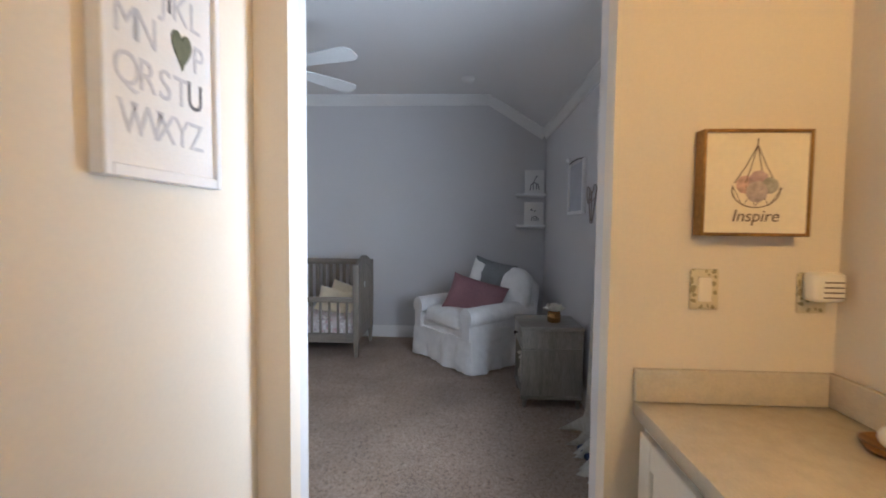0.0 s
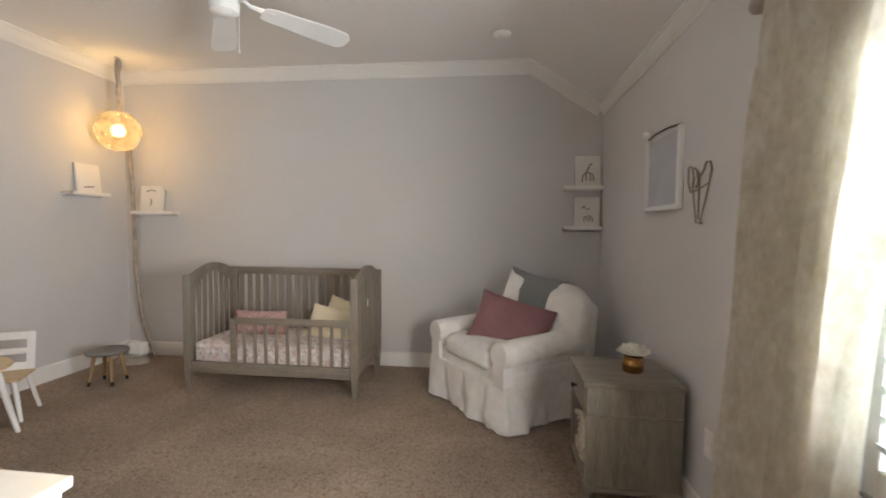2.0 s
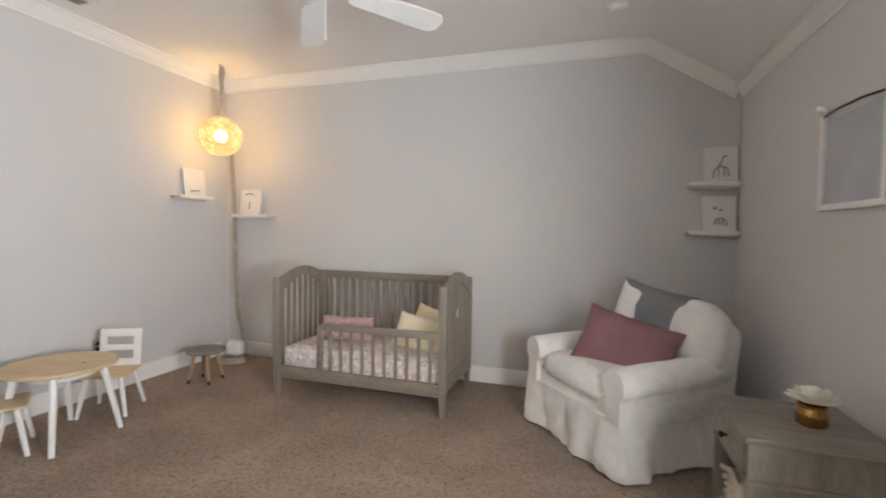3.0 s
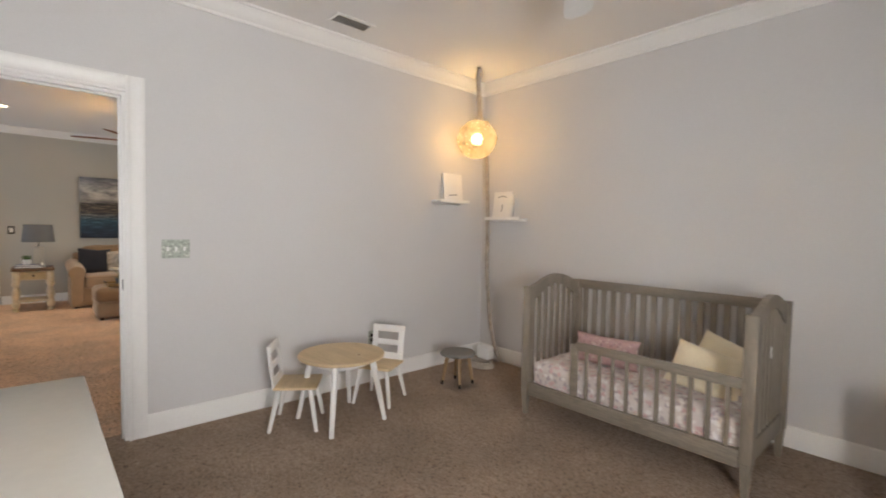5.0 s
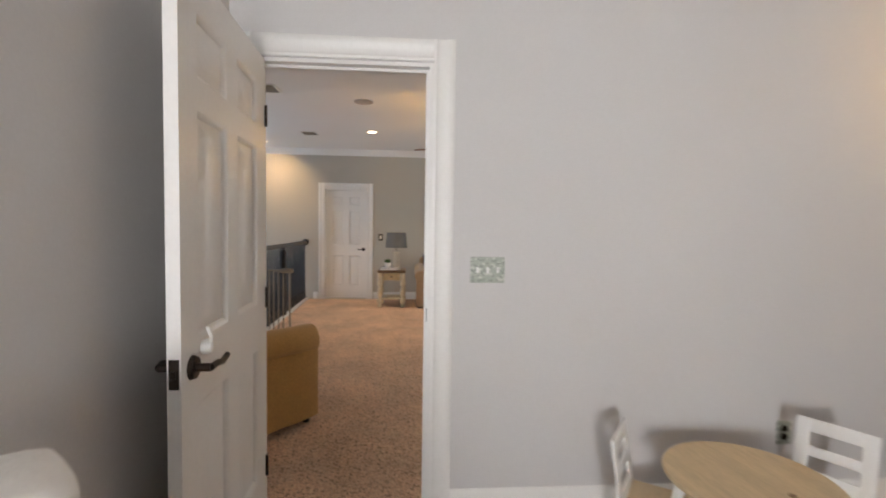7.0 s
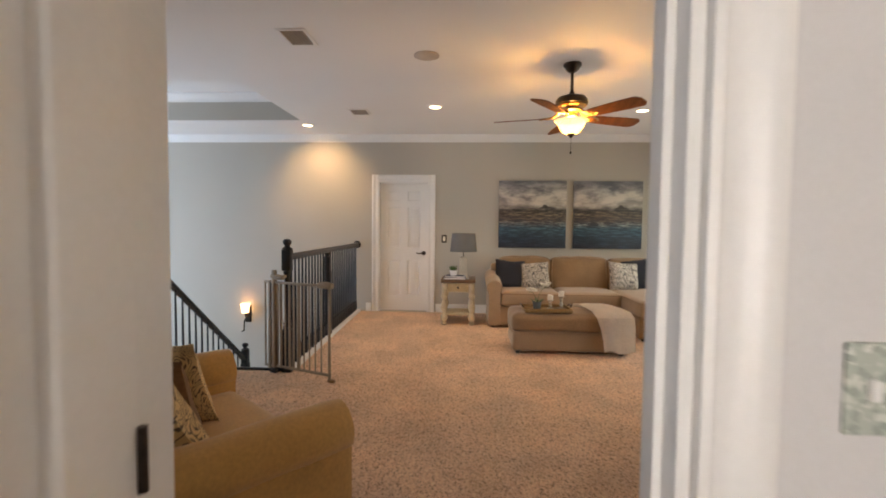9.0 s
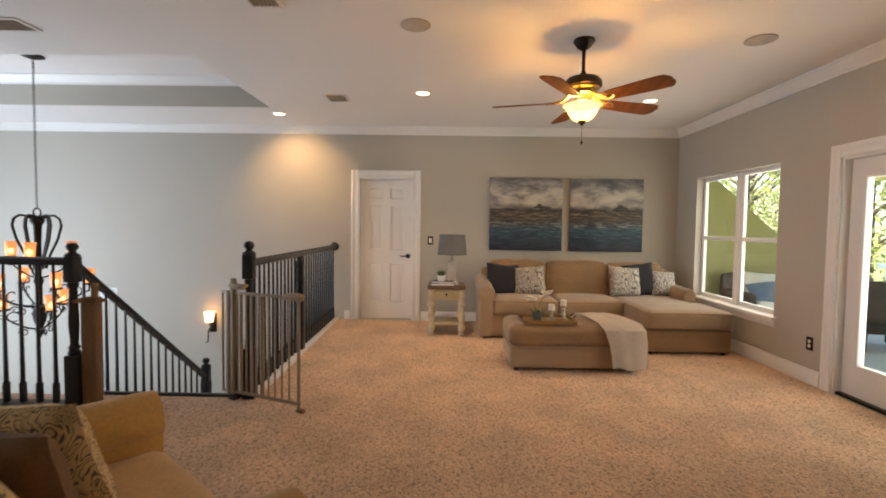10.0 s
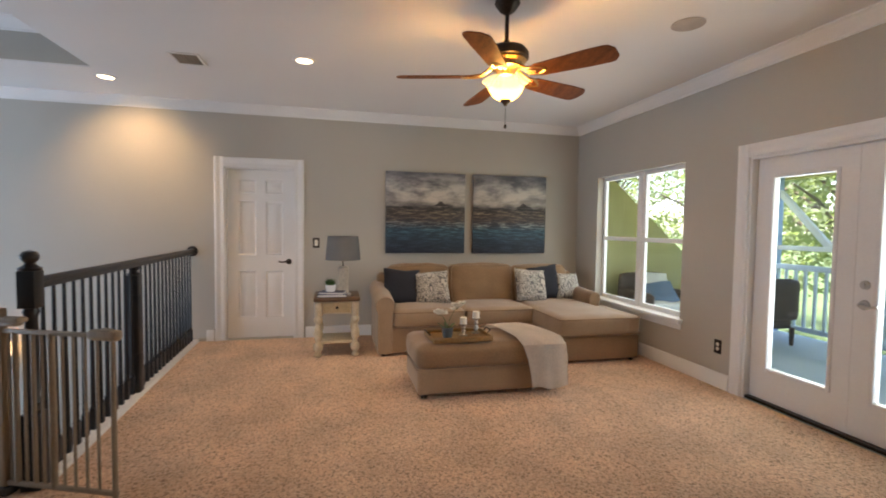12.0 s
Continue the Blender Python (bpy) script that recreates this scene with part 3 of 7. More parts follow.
for i in range(NP):
    a0 = WY0 + 0.02 + i * pw
    a1 = a0 + pw - 0.003
    sh = B()
    for y0, y1, z0, z1 in ((a0, a0 + 0.042, WZ0, WZ1 - 0.012), (a1 - 0.042, a1, WZ0, WZ1 - 0.012), (a0 + 0.042, a1 - 0.042, WZ0, WZ0 + 0.075), (a0 + 0.042, a1 - 0.042, WZ1 - 0.075, WZ1 - 0.012), (a0 + 0.042, a1 - 0.042, 1.155, 1.225)):
        rbox(sh, NE + 0.005, y0, z0, NE + 0.033, y1, z1, 0.003, 1)
    panel = part("shutter_panel", sh, SHUT, win)
    for lo, hi, count in ((WZ0 + 0.08, 1.15, 6), (1.23, WZ1 - 0.08, 6)):
        for j in range(count):
            z = lo + (j + 0.5) * (hi - lo) / count
            bm = B()
            lathe(bm, [(0.0, 0), (0.5, 0), (0.5, 1), (0.0, 1)], 12)
            bmesh.ops.transform(bm, matrix=pose(NE + 0.02, a0 + 0.043, z, 0, 46) @ pose(0, 0, 0, -90) @ Matrix.Diagonal((0.078, 0.011, a1 - a0 - 0.086, 1)), verts=bm.verts)
            part("louver", bm, SHUT, panel)

# curtain on a rod
LINEN = mat("cream_patterned_linen", (0.90, 0.88, 0.83), 0.9, colour2=(0.68, 0.64, 0.56), scale=16, fine=60, bump=0.5, stretch=(1, 1, 0.5))
p_ = LINEN.node_tree.nodes["Principled BSDF"]
tr_, mx_ = LINEN.node_tree.nodes.new("ShaderNodeBsdfTranslucent"), LINEN.node_tree.nodes.new("ShaderNodeMixShader")
LINEN.node_tree.links.new(p_.inputs["Base Color"].links[0].from_socket, tr_.inputs[0])
mx_.inputs[0].default_value = 0.68
LINEN.node_tree.links.new(p_.outputs[0], mx_.inputs[1])
LINEN.node_tree.links.new(tr_.outputs[0], mx_.inputs[2])
LINEN.node_tree.links.new(mx_.outputs[0], LINEN.node_tree.nodes["Material Output"].inputs[0])
rod = thing("curtain_rod", (NE, 2.2, 2.0), "pale wooden curtain rod with a turned finial", "curtain rod")
RODWOOD = mat("pale_rod_wood", (0.42, 0.36, 0.30), 0.5, var=0.15, stretch=(8, 1, 8))
bm = B()
cyl(bm, (-0.09, -0.62, 0.0), (-0.09, 0.70, 0.0), 0.013, seg=14)
part("rod", bm, RODWOOD, rod)
for s in (0.70, -0.62):
    bm = B()
    d = 1 if s > 0 else -1
    lathe(bm, [(0.0, 0), (0.013, 0), (0.02, 0.006), (0.014, 0.014), (0.026, 0.03), (0.03, 0.045), (0.024, 0.062), (0.008, 0.07), (0.0, 0.072)], 18, pose(-0.09, s, 0, -90 * d))
    part("finial", bm, RODWOOD, rod)
for s in (0.64, -0.57):
    bm = B()
    rbox(bm, -0.012, s - 0.02, -0.035, 0.0, s + 0.02, 0.035, 0.003)
    cyl(bm, (-0.01, s, 0), (-0.085, s, 0), 0.009, seg=10)
    part("bracket", bm, RODWOOD, rod)


def curtain(top0, top1, low0, low1, xw, zt, label):
    """Gathered cloth hanging from the rod: u runs along it, folds deepen towards the middle, the hem spreads on the floor."""
    ob = thing("curtain", (NE, 0, 0), label, "curtain")
    bm = B()
    nu, nv, folds = 210, 60, 10.5
    rows = []
    for j in range(nv + 1):
        v = j / nv
        z = zt * (1 - v) + 0.012
        row = []
        for i in range(nu + 1):
            u = i / nu
            e = v**1.5
            y = (top0 + (low0 - top0) * e) * (1 - u) + (top1 + (low1 - top1) * min(1, v * 1.4)) * u
            ph = 2 * math.pi * folds * (u + 0.03 * math.sin(3 * v + 5 * u)) + 0.8 * math.sin(2.2 * v + 9 * u)
            amp = 0.022 + 0.020 * min(1, v * 3)
            if v < 0.05:
                amp = 0.016
            x = xw + amp * math.sin(ph) + 0.016 * noise.noise((u * 6, v * 3, 1.7)) + 0.007 * noise.noise((u * 34, v * 9, 5.1))
            y += 0.012 * math.cos(ph * 1.0 + 1.0)
            if v > 0.93:
                k = (v - 0.93) / 0.07
                x -= 0.15 * k * (0.6 + noise.noise((u * 9, 3.3, 0)))
                y += 0.05 * k * noise.noise((u * 11, 7.7, 0)) + 0.10 * k * (1 - u)
            row.append(bm.verts.new((x, y, max(0.006 + 0.012 * (math.sin(ph) + 1) * (v > 0.97), z))))
        rows.append(row)
    for a, b in zip(rows, rows[1:]):
        for i in range(nu):
            bm.faces.new((a[i], a[i + 1], b[i + 1], b[i]))
    part("cloth", bm, LINEN, ob)
    for k in range(9):
        bm = B()
        y = top0 + (top1 - top0) * (k + 0.5) / 9
        tube(bm, [(xw + 0.0, y - 0.012, zt - 0.10), (xw - 0.022, y, zt - 0.05), (xw - 0.018, y, zt + 0.005), (xw, y, zt + 0.02)], 0.012, 8)
        part("gathered_heading", bm, LINEN, ob)
    return ob


curtain(2.87, 2.40, 3.10, 2.50, -0.095, 2.06, "cream patterned linen curtain gathered on a rod beside the window")

# ---- crib ----
ASH = mat("grey_washed_wood", (0.25, 0.215, 0.175), 0.55, var=0.16, scale=4, fine=28, bump=0.25, stretch=(6, 6, 0.7))
ASHH = mat("grey_washed_wood_rail", (0.25, 0.215, 0.175), 0.55, var=0.16, scale=4, fine=28, bump=0.25, stretch=(0.7, 6, 6))
crib = thing("crib", (-1.655, 4.955, 0), "grey-washed wooden toddler crib with slatted sides and guard rail", "crib")
CW2, CD = 0.70, 0.345


def post(x, y, h):
    bm = B()
    rbox(bm, x - 0.03, y - 0.022, 0.17, x + 0.03, y + 0.022, h, 0.005)
    vs = cyl(bm, (x, y, 0.0), (x, y, 0.172), 0.02, 0.034, 4)
    bmesh.ops.rotate(bm, verts=vs, cent=(x, y, 0), matrix=Matrix.Rotation(radians(45), 3, "Z"))
    part("post", bm, ASH, crib)


for x in (-CW2 + 0.03, CW2 - 0.03):
    post(x, -CD + 0.022, 0.905)
    post(x, CD - 0.022, 0.915)
    # arched end rail
    bm = B()
    prof = []
    for i in range(17):
        u = i / 16
        y = -CD + 0.044 + u * (2 * CD - 0.088)
        prof.append((y, 0.872 + 0.075 * math.sin(math.pi * u) ** 1.3))
    for sgn in (-1, 1):
        lo = [bm.verts.new((x + sgn * 0.016, y, z - 0.04 - 0.045 * (1 - math.sin(math.pi * i / 16)))) for i, (y, z) in enumerate(prof)]
        hi = [bm.verts.new((x + sgn * 0.016, y, z + 0.03)) for y, z in prof]
        for i in range(16):
            bm.faces.new((lo[i], lo[i + 1], hi[i + 1], hi[i]))
        if sgn < 0:
            lo0, hi0 = lo, hi
    for i in range(16):
        bm.faces.new((hi0[i], hi0[i + 1], hi[i + 1], hi[i]))
        bm.faces.new((lo0[i], lo0[i + 1], lo[i + 1], lo[i]))
    bm.faces.new((lo0[0], hi0[0], hi[0], lo[0]))
    bm.faces.new((lo0[16], hi0[16], hi[16], lo[16]))
    part("end_rail", bm, ASH, crib)
    bm = B()
    rbox(bm, x - 0.014, -CD + 0.044, 0.16, x + 0.014, CD - 0.044, 0.27, 0.004)
    part("end_rail", bm, ASH, crib)
    for k in range(8):
        y = -CD + 0.044 + (k + 0.5) * (2 * CD - 0.088) / 8
        bm = B()
        rbox(bm, x - 0.008, y - 0.018, 0.268, x + 0.008, y + 0.018, 0.86 + 0.05 * math.sin(math.pi * (k + 0.5) / 8), 0.004, 1)
        part("slat", bm, ASH, crib)
for z0, z1 in ((0.85, 0.915), (0.16, 0.25)):
    bm = B()
    rbox(bm, -CW2 + 0.06, CD - 0.036, z0, CW2 - 0.06, CD - 0.006, z1, 0.005)
    part("back_rail", bm, ASHH, crib)
for k in range(17):
    x = -CW2 + 0.06 + (k + 0.5) * (2 * CW2 - 0.12) / 17
    bm = B()
    rbox(bm, x - 0.021, CD - 0.028, 0.248, x + 0.021, CD - 0.013, 0.852, 0.004, 1)
    part("slat", bm, ASH, crib)
bm = B()
rbox(bm, -CW2 + 0.06, -CD + 0.004, 0.142, CW2 - 0.06, -CD + 0.036, 0.232, 0.006)
part("front_rail", bm, ASHH, crib)
bm = B()
rbox(bm, -0.275, -CD + 0.008, 0.535, CW2 - 0.06, -CD + 0.032, 0.588, 0.006)
rbox(bm, -0.315, -CD + 0.008, 0.23, -0.265, -CD + 0.032, 0.572, 0.008)
part("guard_rail", bm, ASHH, crib)
for k in range(10):
    x = -0.265 + (k + 0.7) * (CW2 - 0.06 + 0.265) / 10.4
    bm = B()
    rbox(bm, x - 0.012, -CD + 0.013, 0.231, x + 0.012, -CD + 0.027, 0.537, 0.003, 1)
    part("slat", bm, ASH, crib)
bm = B()
rbox(bm, -CW2 + 0.05, -CD + 0.05, 0.19, CW2 - 0.05, CD - 0.05, 0.205, 0.003, 1)
part("mattress_support", bm, ASHH, crib)
bm = B()
rbox(bm, CW2 - 0.0005, -0.10, 0.66, CW2 + 0.001, -0.08, 0.72, 0.0004, 1)
part("paper_label", bm, PLASTIC, crib, "small white paper label")

FLORAL = spots_mat("floral_sheet", (0.66, 0.60, 0.58), [(0.44, 0.38, 0.40), (0.60, 0.42, 0.42), (0.76, 0.73, 0.72)], 22, cut=0.34)
mattress = thing("crib_mattress", (-1.655, 4.955, 0.206), "crib mattress in a pale pink and grey floral sheet", "mattress")
bm = B()
softbox(bm, 1.29, 0.60, 0.175, 0.05, pose(0, -0.005, 0.0885), 14, 0.008, 0.004)
part("fitted_sheet", bm, FLORAL, mattress)
bm = B()
tube(bm, [(-0.62, -0.302, 0.03), (-0.3, -0.308, 0.034), (0.0, -0.309, 0.03), (0.3, -0.308, 0.036), (0.62, -0.302, 0.03)], 0.006, 6)
part("elastic_hem", bm, FLORAL, mattress)
PINKF = spots_mat("pink_floral_cloth", (0.56, 0.36, 0.35), [(0.68, 0.54, 0.51), (0.40, 0.25, 0.25)], 30, cut=0.3)
CREAM = mat("cream_cotton", (0.78, 0.68, 0.50), 0.9, var=0.06, scale=8, fine=120, bump=0.25, sheen=0.2)


def cushion(name, m, w, h, t, material, label, seed=0):
    ob = thing(name, m, label, "cushion")
    bm = B()
    pillow_mesh(bm, w, h, t, pose(0, 0, h / 2), seed=seed)
    part("cover", bm, material, ob)
    return ob


cushion("bolster_cushion", (-1.90, 4.93, 0.385, -12, 0, 4), 0.45, 0.20, 0.17, PINKF, "dusty pink floral bolster cushion on the crib mattress", 3)
cushion("cream_cushion", (-1.29, 4.86, 0.385, -30, 12, 6), 0.38, 0.27, 0.10, CREAM, "cream square cushion leaning in the crib", 5)
cushion("cream_cushion", (-1.27, 5.03, 0.385, -22, 16, -6), 0.36, 0.30, 0.09, CREAM, "cream square cushion tilted behind another", 6)

# ---- armchair ----
SLIP = mat("white_slipcover_cotton", (0.83, 0.81, 0.78), 0.92, var=0.05, scale=5, fine=13, bump=0.6, depth=0.02, sheen=0.15)
MAUVE = mat("mauve_leatherette", (0.27, 0.125, 0.135), 0.6, var=0.12, scale=6, fine=90, bump=0.2)
GREY = mat("grey_knit", (0.22, 0.225, 0.225), 0.95, var=0.12, fine=90, bump=0.5)
chair = thing("armchair", pose(0.165, 4.765, 0, 0, 0, -51.5), "white slipcovered armchair with rolled arms and pleated skirt", "armchair")


def skirt(bm, w, d, z0, z1, n=220, amp=0.010, flare=0.03):
    """A cloth skirt round a rounded rectangle, with soft folds and a pleat at each corner."""
    ring = []
    per = []
    r = 0.05
    for i in range(n):
        s = i / n * 4
        side, u = int(s), s - int(s)
        corners = [(-w, -d), (w, -d), (w, d), (-w, d), (-w, -d)]
        a, b = Vector(corners[side]), Vector(corners[side + 1])
        p = a.lerp(b, u)
        nrm = Vector(((b - a).y, -(b - a).x)).normalized()
        pleat = math.exp(-((min(u, 1 - u) / 0.05) ** 2))
        per.append((p, nrm, pleat, s))
    rows = []
    for j in range(9):
        v = j / 8
        row = []
        for p, nrm, pleat, s in per:
            k = v * (amp * math.sin(s * 9 + 2 * math.sin(s * 3)) + 0.6 * amp * math.sin(s * 23) + flare * (0.4 + 0.6 * pleat)) - 0.5 * amp * pleat * math.sin(40 * s) * v
            q = p + nrm * k
            q = q + nrm * v * (0.05 * abs(noise.noise((s * 5.2, v * 1.6, 4.4))) - 0.012 + 0.02 * noise.noise((s * 14, v * 4, 9.1)))
            row.append(bm.verts.new((q.x, q.y, z1 + (z0 - z1) * v + (0.006 * math.sin(s * 9) + 0.004) * (v == 1))))
        rows.append(row)
    for a, b in zip(rows, rows[1:]):
        for i in range(n):
            bm.faces.new((a[i], a[(i + 1) % n], b[(i + 1) % n], b[i]))
    bm.faces.new(rows[0])


bm = B()
skirt(bm, 0.455, 0.41, 0.008, 0.30, amp=0.019, flare=0.04)
part("skirt", bm, SLIP, chair)
bm = B()
softbox(bm, 0.92, 0.80, 0.16, 0.04, pose(0, 0.01, 0.33), 10, 0, 0.004, 2)
part("base", bm, SLIP, chair)
bm = B()
softbox(bm, 0.56, 0.62, 0.17, 0.06, pose(0, -0.10, 0.425), 12, 0.022, 0.006, 3)
part("seat_cushion", bm, SLIP, chair)


def rolled_arm(bm, x, y0, y1, ztop, r, zlow, wlow, seed=0, lean=0.0):
    """A rolled arm: a drum above a thinner panel, with rounded front."""
    prof = [(-wlow / 2, zlow), (-wlow / 2, ztop - 1.5 * r)]
    for k in range(13):
        a = radians(205 - 230 * k / 12)
        prof.append((r * math.cos(a), ztop - r + r * math.sin(a)))
    prof += [(wlow / 2, ztop - 1.6 * r), (wlow / 2, zlow)]
    n = 16
    rows = []
    for j in range(n + 1):
        v = j / n
        y = y0 + (y1 - y0) * v
        edge = min(1, min(v, 1 - v) * 9)
        sc = 0.86 + 0.14 * math.sqrt(1 - (1 - edge) ** 2)
        zz = lean * v
        rows.append([bm.verts.new(Vector((x + px * sc, y, zlow + (pz - zlow) * (0.95 + 0.05 * sc) + zz * (pz > ztop - 2 * r))) + 0.005 * noise.noise_vector(Vector((px * 8 + seed, y * 6, pz * 6)))) for px, pz in prof])
    for a, b in zip(rows, rows[1:]):
        for i in range(len(prof) - 1):
            bm.faces.new((a[i], a[i + 1], b[i + 1], b[i]))
    bm.faces.new(rows[0])
    bm.faces.new(rows[-1][::-1])


for s in (-1, 1):
    bm = B()
    rolled_arm(bm, s * 0.385, -0.42, 0.36, 0.58, 0.095, 0.29, 0.13, s, 0.02)
    part("arm", bm, SLIP, chair)
bm = B()
softbox(bm, 0.86, 0.16, 0.56, 0.075, pose(0.03, 0.35, 0.50, -9), 12, 0.01, 0.007, 7)
part("backrest", bm, SLIP, chair)
bm = B()
softbox(bm, 0.74, 0.20, 0.47, 0.09, pose(0.08, 0.26, 0.645, -12), 16, 0.03, 0.014, 9)
part("back_cushion", bm, SLIP, chair)
cushion("lumbar_cushion", pose(0.10, 4.55, 0.445, -28, 13, -18), 0.57, 0.38, 0.14, MAUVE, "mauve lumbar cushion propped in the white armchair", 8)
two = cushion("two_tone_cushion", pose(0.245, 4.75, 0.54, -18, 12, -24), 0.44, 0.44, 0.11, GREY, "grey and white square cushion behind the mauve one", 9)
bm = B()
pillow_mesh(bm, 0.17, 0.425, 0.116, pose(-0.138, 0, 0.21), seed=9)
part("white_panel", bm, SLIP, two, "white cotton panel of the cushion")

# ---- nightstand ----
NASH = mat("weathered_grey_wood", (0.27, 0.24, 0.195), 0.5, var=0.2, scale=4, fine=28, bump=0.25, stretch=(6, 6, 0.7))
NASHH = mat("weathered_grey_wood_top", (0.28, 0.25, 0.205), 0.42, var=0.2, scale=4, fine=28, bump=0.25, stretch=(0.7, 6, 6))
ns = thing("nightstand", (0.695, 3.725, 0), "grey-washed wooden nightstand with one drawer and open shelf", "nightstand")
NX, NY = 0.215, 0.215
for sx in (-1, 1):
    for sy in (-1, 1):
        bm = B()
        cyl(bm, (sx * (NX - 0.025), sy * (NY - 0.025), 0), (sx * (NX - 0.025), sy * (NY - 0.025), 0.075), 0.012, 0.021, 12)
        cyl(bm, (sx * (NX - 0.025), sy * (NY - 0.025), 0.05), (sx * (NX - 0.025), sy * (NY - 0.025), 0.058), 0.022, 0.022, 12)
        part("leg", bm, NASH, ns)
for s in (-1, 1):
    bm = B()
    rbox(bm, -NX, s * (NY - 0.011) - 0.011, 0.07, NX, s * (NY - 0.011) + 0.011, 0.562, 0.003)
    sp_ = part("side_panel", bm, NASH, ns)
    for z0, z1 in ((0.42, 0.437), (0.07, 0.095)):
        bm = B()
        rbox(bm, -NX - 0.004, s * (NY - 0.002) - 0.011, z0, NX, s * (NY - 0.002) + 0.011, z1, 0.003)
        part("bead", bm, NASHH, sp_)
bm = B()
rbox(bm, NX - 0.015, -NY + 0.022, 0.07, NX, NY - 0.022, 0.562, 0.002, 1)
part("back_panel", bm, NASH, ns)
for z in (0.085, 0.415):
    bm = B()
    rbox(bm, -NX + 0.002, -NY + 0.022, z, NX - 0.015, NY - 0.022, z + 0.018, 0.002, 1)
    part("shelf", bm, NASHH, ns)
bm = B()
rbox(bm, -NX - 0.008, -NY + 0.026, 0.445, -NX + 0.012, NY - 0.026, 0.555, 0.004)
dr = part("drawer", bm, NASHH, ns)
bm = B()
lathe(bm, [(0, 0), (0.006, 0), (0.006, 0.012), (0.013, 0.016), (0.014, 0.024), (0.006, 0.029), (0, 0.03)], 16, pose(-NX - 0.008, 0, 0.50, 0, -90))
part("knob", bm, BRONZE, dr, "dark bronze knob")
bm = B()
rbox(bm, -NX - 0.014, -NY - 0.012, 0.562, NX + 0.005, NY + 0.012, 0.588, 0.005)
part("tabletop", bm, NASHH, ns)
RUFFLE = mat("pale_woven_cloth", (0.62, 0.55, 0.45), 0.95, var=0.2, fine=60, bump=0.6)
bask = thing("cloth_basket", (0.665, 3.73, 0.104), "soft pale basket of folded cloths on the nightstand shelf", "basket")
bm = B()
softbox(bm, 0.30, 0.34, 0.22, 0.05, pose(0, 0, 0.115), 12, 0.015, 0.02, 4)
part("basket_body", bm, RUFFLE, bask)
for k in range(5):
    bm = B()
    pts = [(-0.155 - 0.012 * math.sin(3 * u + k), -0.15 + 0.30 * u, 0.05 + 0.04 * k + 0.012 * math.sin(14 * u + k)) for u in np.linspace(0, 1, 18)]
    tube(bm, pts, 0.013, 6)
    part("ruffle", bm, RUFFLE, bask)
GOLD = mat("brushed_copper_gold", (0.50, 0.27, 0.10), 0.25, 1.0, var=0.15, scale=20, bump=0.1)
PETAL = mat("white_petal", (0.85, 0.82, 0.72), 0.7, var=0.05, bump=0)
pot = thing("flower_pot", (0.735, 3.70, 0.588), "copper-gold jar holding a white flower head", "vase")
bm = B()
lathe(bm, [(0.0, 0), (0.042, 0), (0.049, 0.008), (0.05, 0.055), (0.046, 0.064), (0.047, 0.069), (0.047, 0.078), (0.043, 0.08), (0.041, 0.06), (0.0, 0.055)], 28)
part("jar", bm, GOLD, pot)
bm = B()
rnd = random.Random(4)
for ring, count, tilt, rad, ln in ((0, 6, 20, 0.010, 0.05), (1, 9, 45, 0.018, 0.058), (2, 12, 70, 0.022, 0.066)):
    for k in range(count):
        a = 360 / count * k + ring * 17 + rnd.uniform(-8, 8)
        mm = pose(0, 0, 0.085, 0, 0, a) @ pose(rad, 0, 0.004 * (2 - ring), 0, tilt + rnd.uniform(-8, 8), 0)
        vs = bmesh.ops.create_uvsphere(bm, u_segments=8, v_segments=6, radius=0.5, matrix=mm @ Matrix.Translation((0, 0, ln / 2)) @ Matrix.Diagonal((0.012, 0.044, ln, 1)))["verts"]
part("flower", bm, PETAL, pot, "white layered artificial flower")

# ---- wall pieces ----
FRAMEW = mat("white_frame_paint", (0.80, 0.79, 0.78), 0.4, var=0.02, bump=0.03)
BOARD = mat("grey_linen_board", (0.50, 0.51, 0.55), 0.85, var=0.06, fine=180, bump=0.2)
CANVAS = mat("white_canvas", (0.80, 0.78, 0.75), 0.85, var=0.03, fine=200, bump=0.15)
INK = mat("charcoal_ink", (0.16, 0.16, 0.17), 0.8, var=0.2)
fr = thing("wall_frame", (NE, 3.965, 1.61), "white picture frame with grey linen board and clip", "picture frame")
for y0, y1, z0, z1 in ((-0.25, 0.25, -0.215, -0.188), (-0.25, -0.222, -0.188, 0.195), (0.232, 0.25, -0.188, 0.21)):
    bm = B()
    rbox(bm, -0.028, y0, z0, -0.001, y1, z1, 0.003)
    part("frame_side", bm, FRAMEW, fr)
bm = B()
rbox(bm, -0.010, -0.222, -0.188, -0.003, 0.232, 0.185, 0.001, 1)
part("board", bm, BOARD, fr)
bm = B()
tube(bm, [(-0.02, 0.235, 0.205), (-0.024, 0.1, 0.213), (-0.024, -0.08, 0.21), (-0.02, -0.235, 0.195)], 0.005, 6)
part("wire", bm, BRONZE, fr, "dark wire along the top")
bm = B()
for c, r, f in (((-0.03, 0.235, 0.235), 0.022, 0.8), ((-0.03, 0.262, 0.25), 0.014, 0.9)):
    ball(bm, c, r, 12, f)
cyl(bm, (-0.03, 0.22, 0.235), (-0.03, 0.19, 0.215), 0.008, 0.002, 8)
part("clip_ornament", bm, FRAMEW, fr, "small white clip ornament")
pin = thing("wire_ornament", (NE, 3.51, 1.45), "brown wire safety-pin ornament on the wall", "wall ornament")
WIRE = mat("brown_wire", (0.26, 0.21, 0.17), 0.45, 0.6)
bm = B()
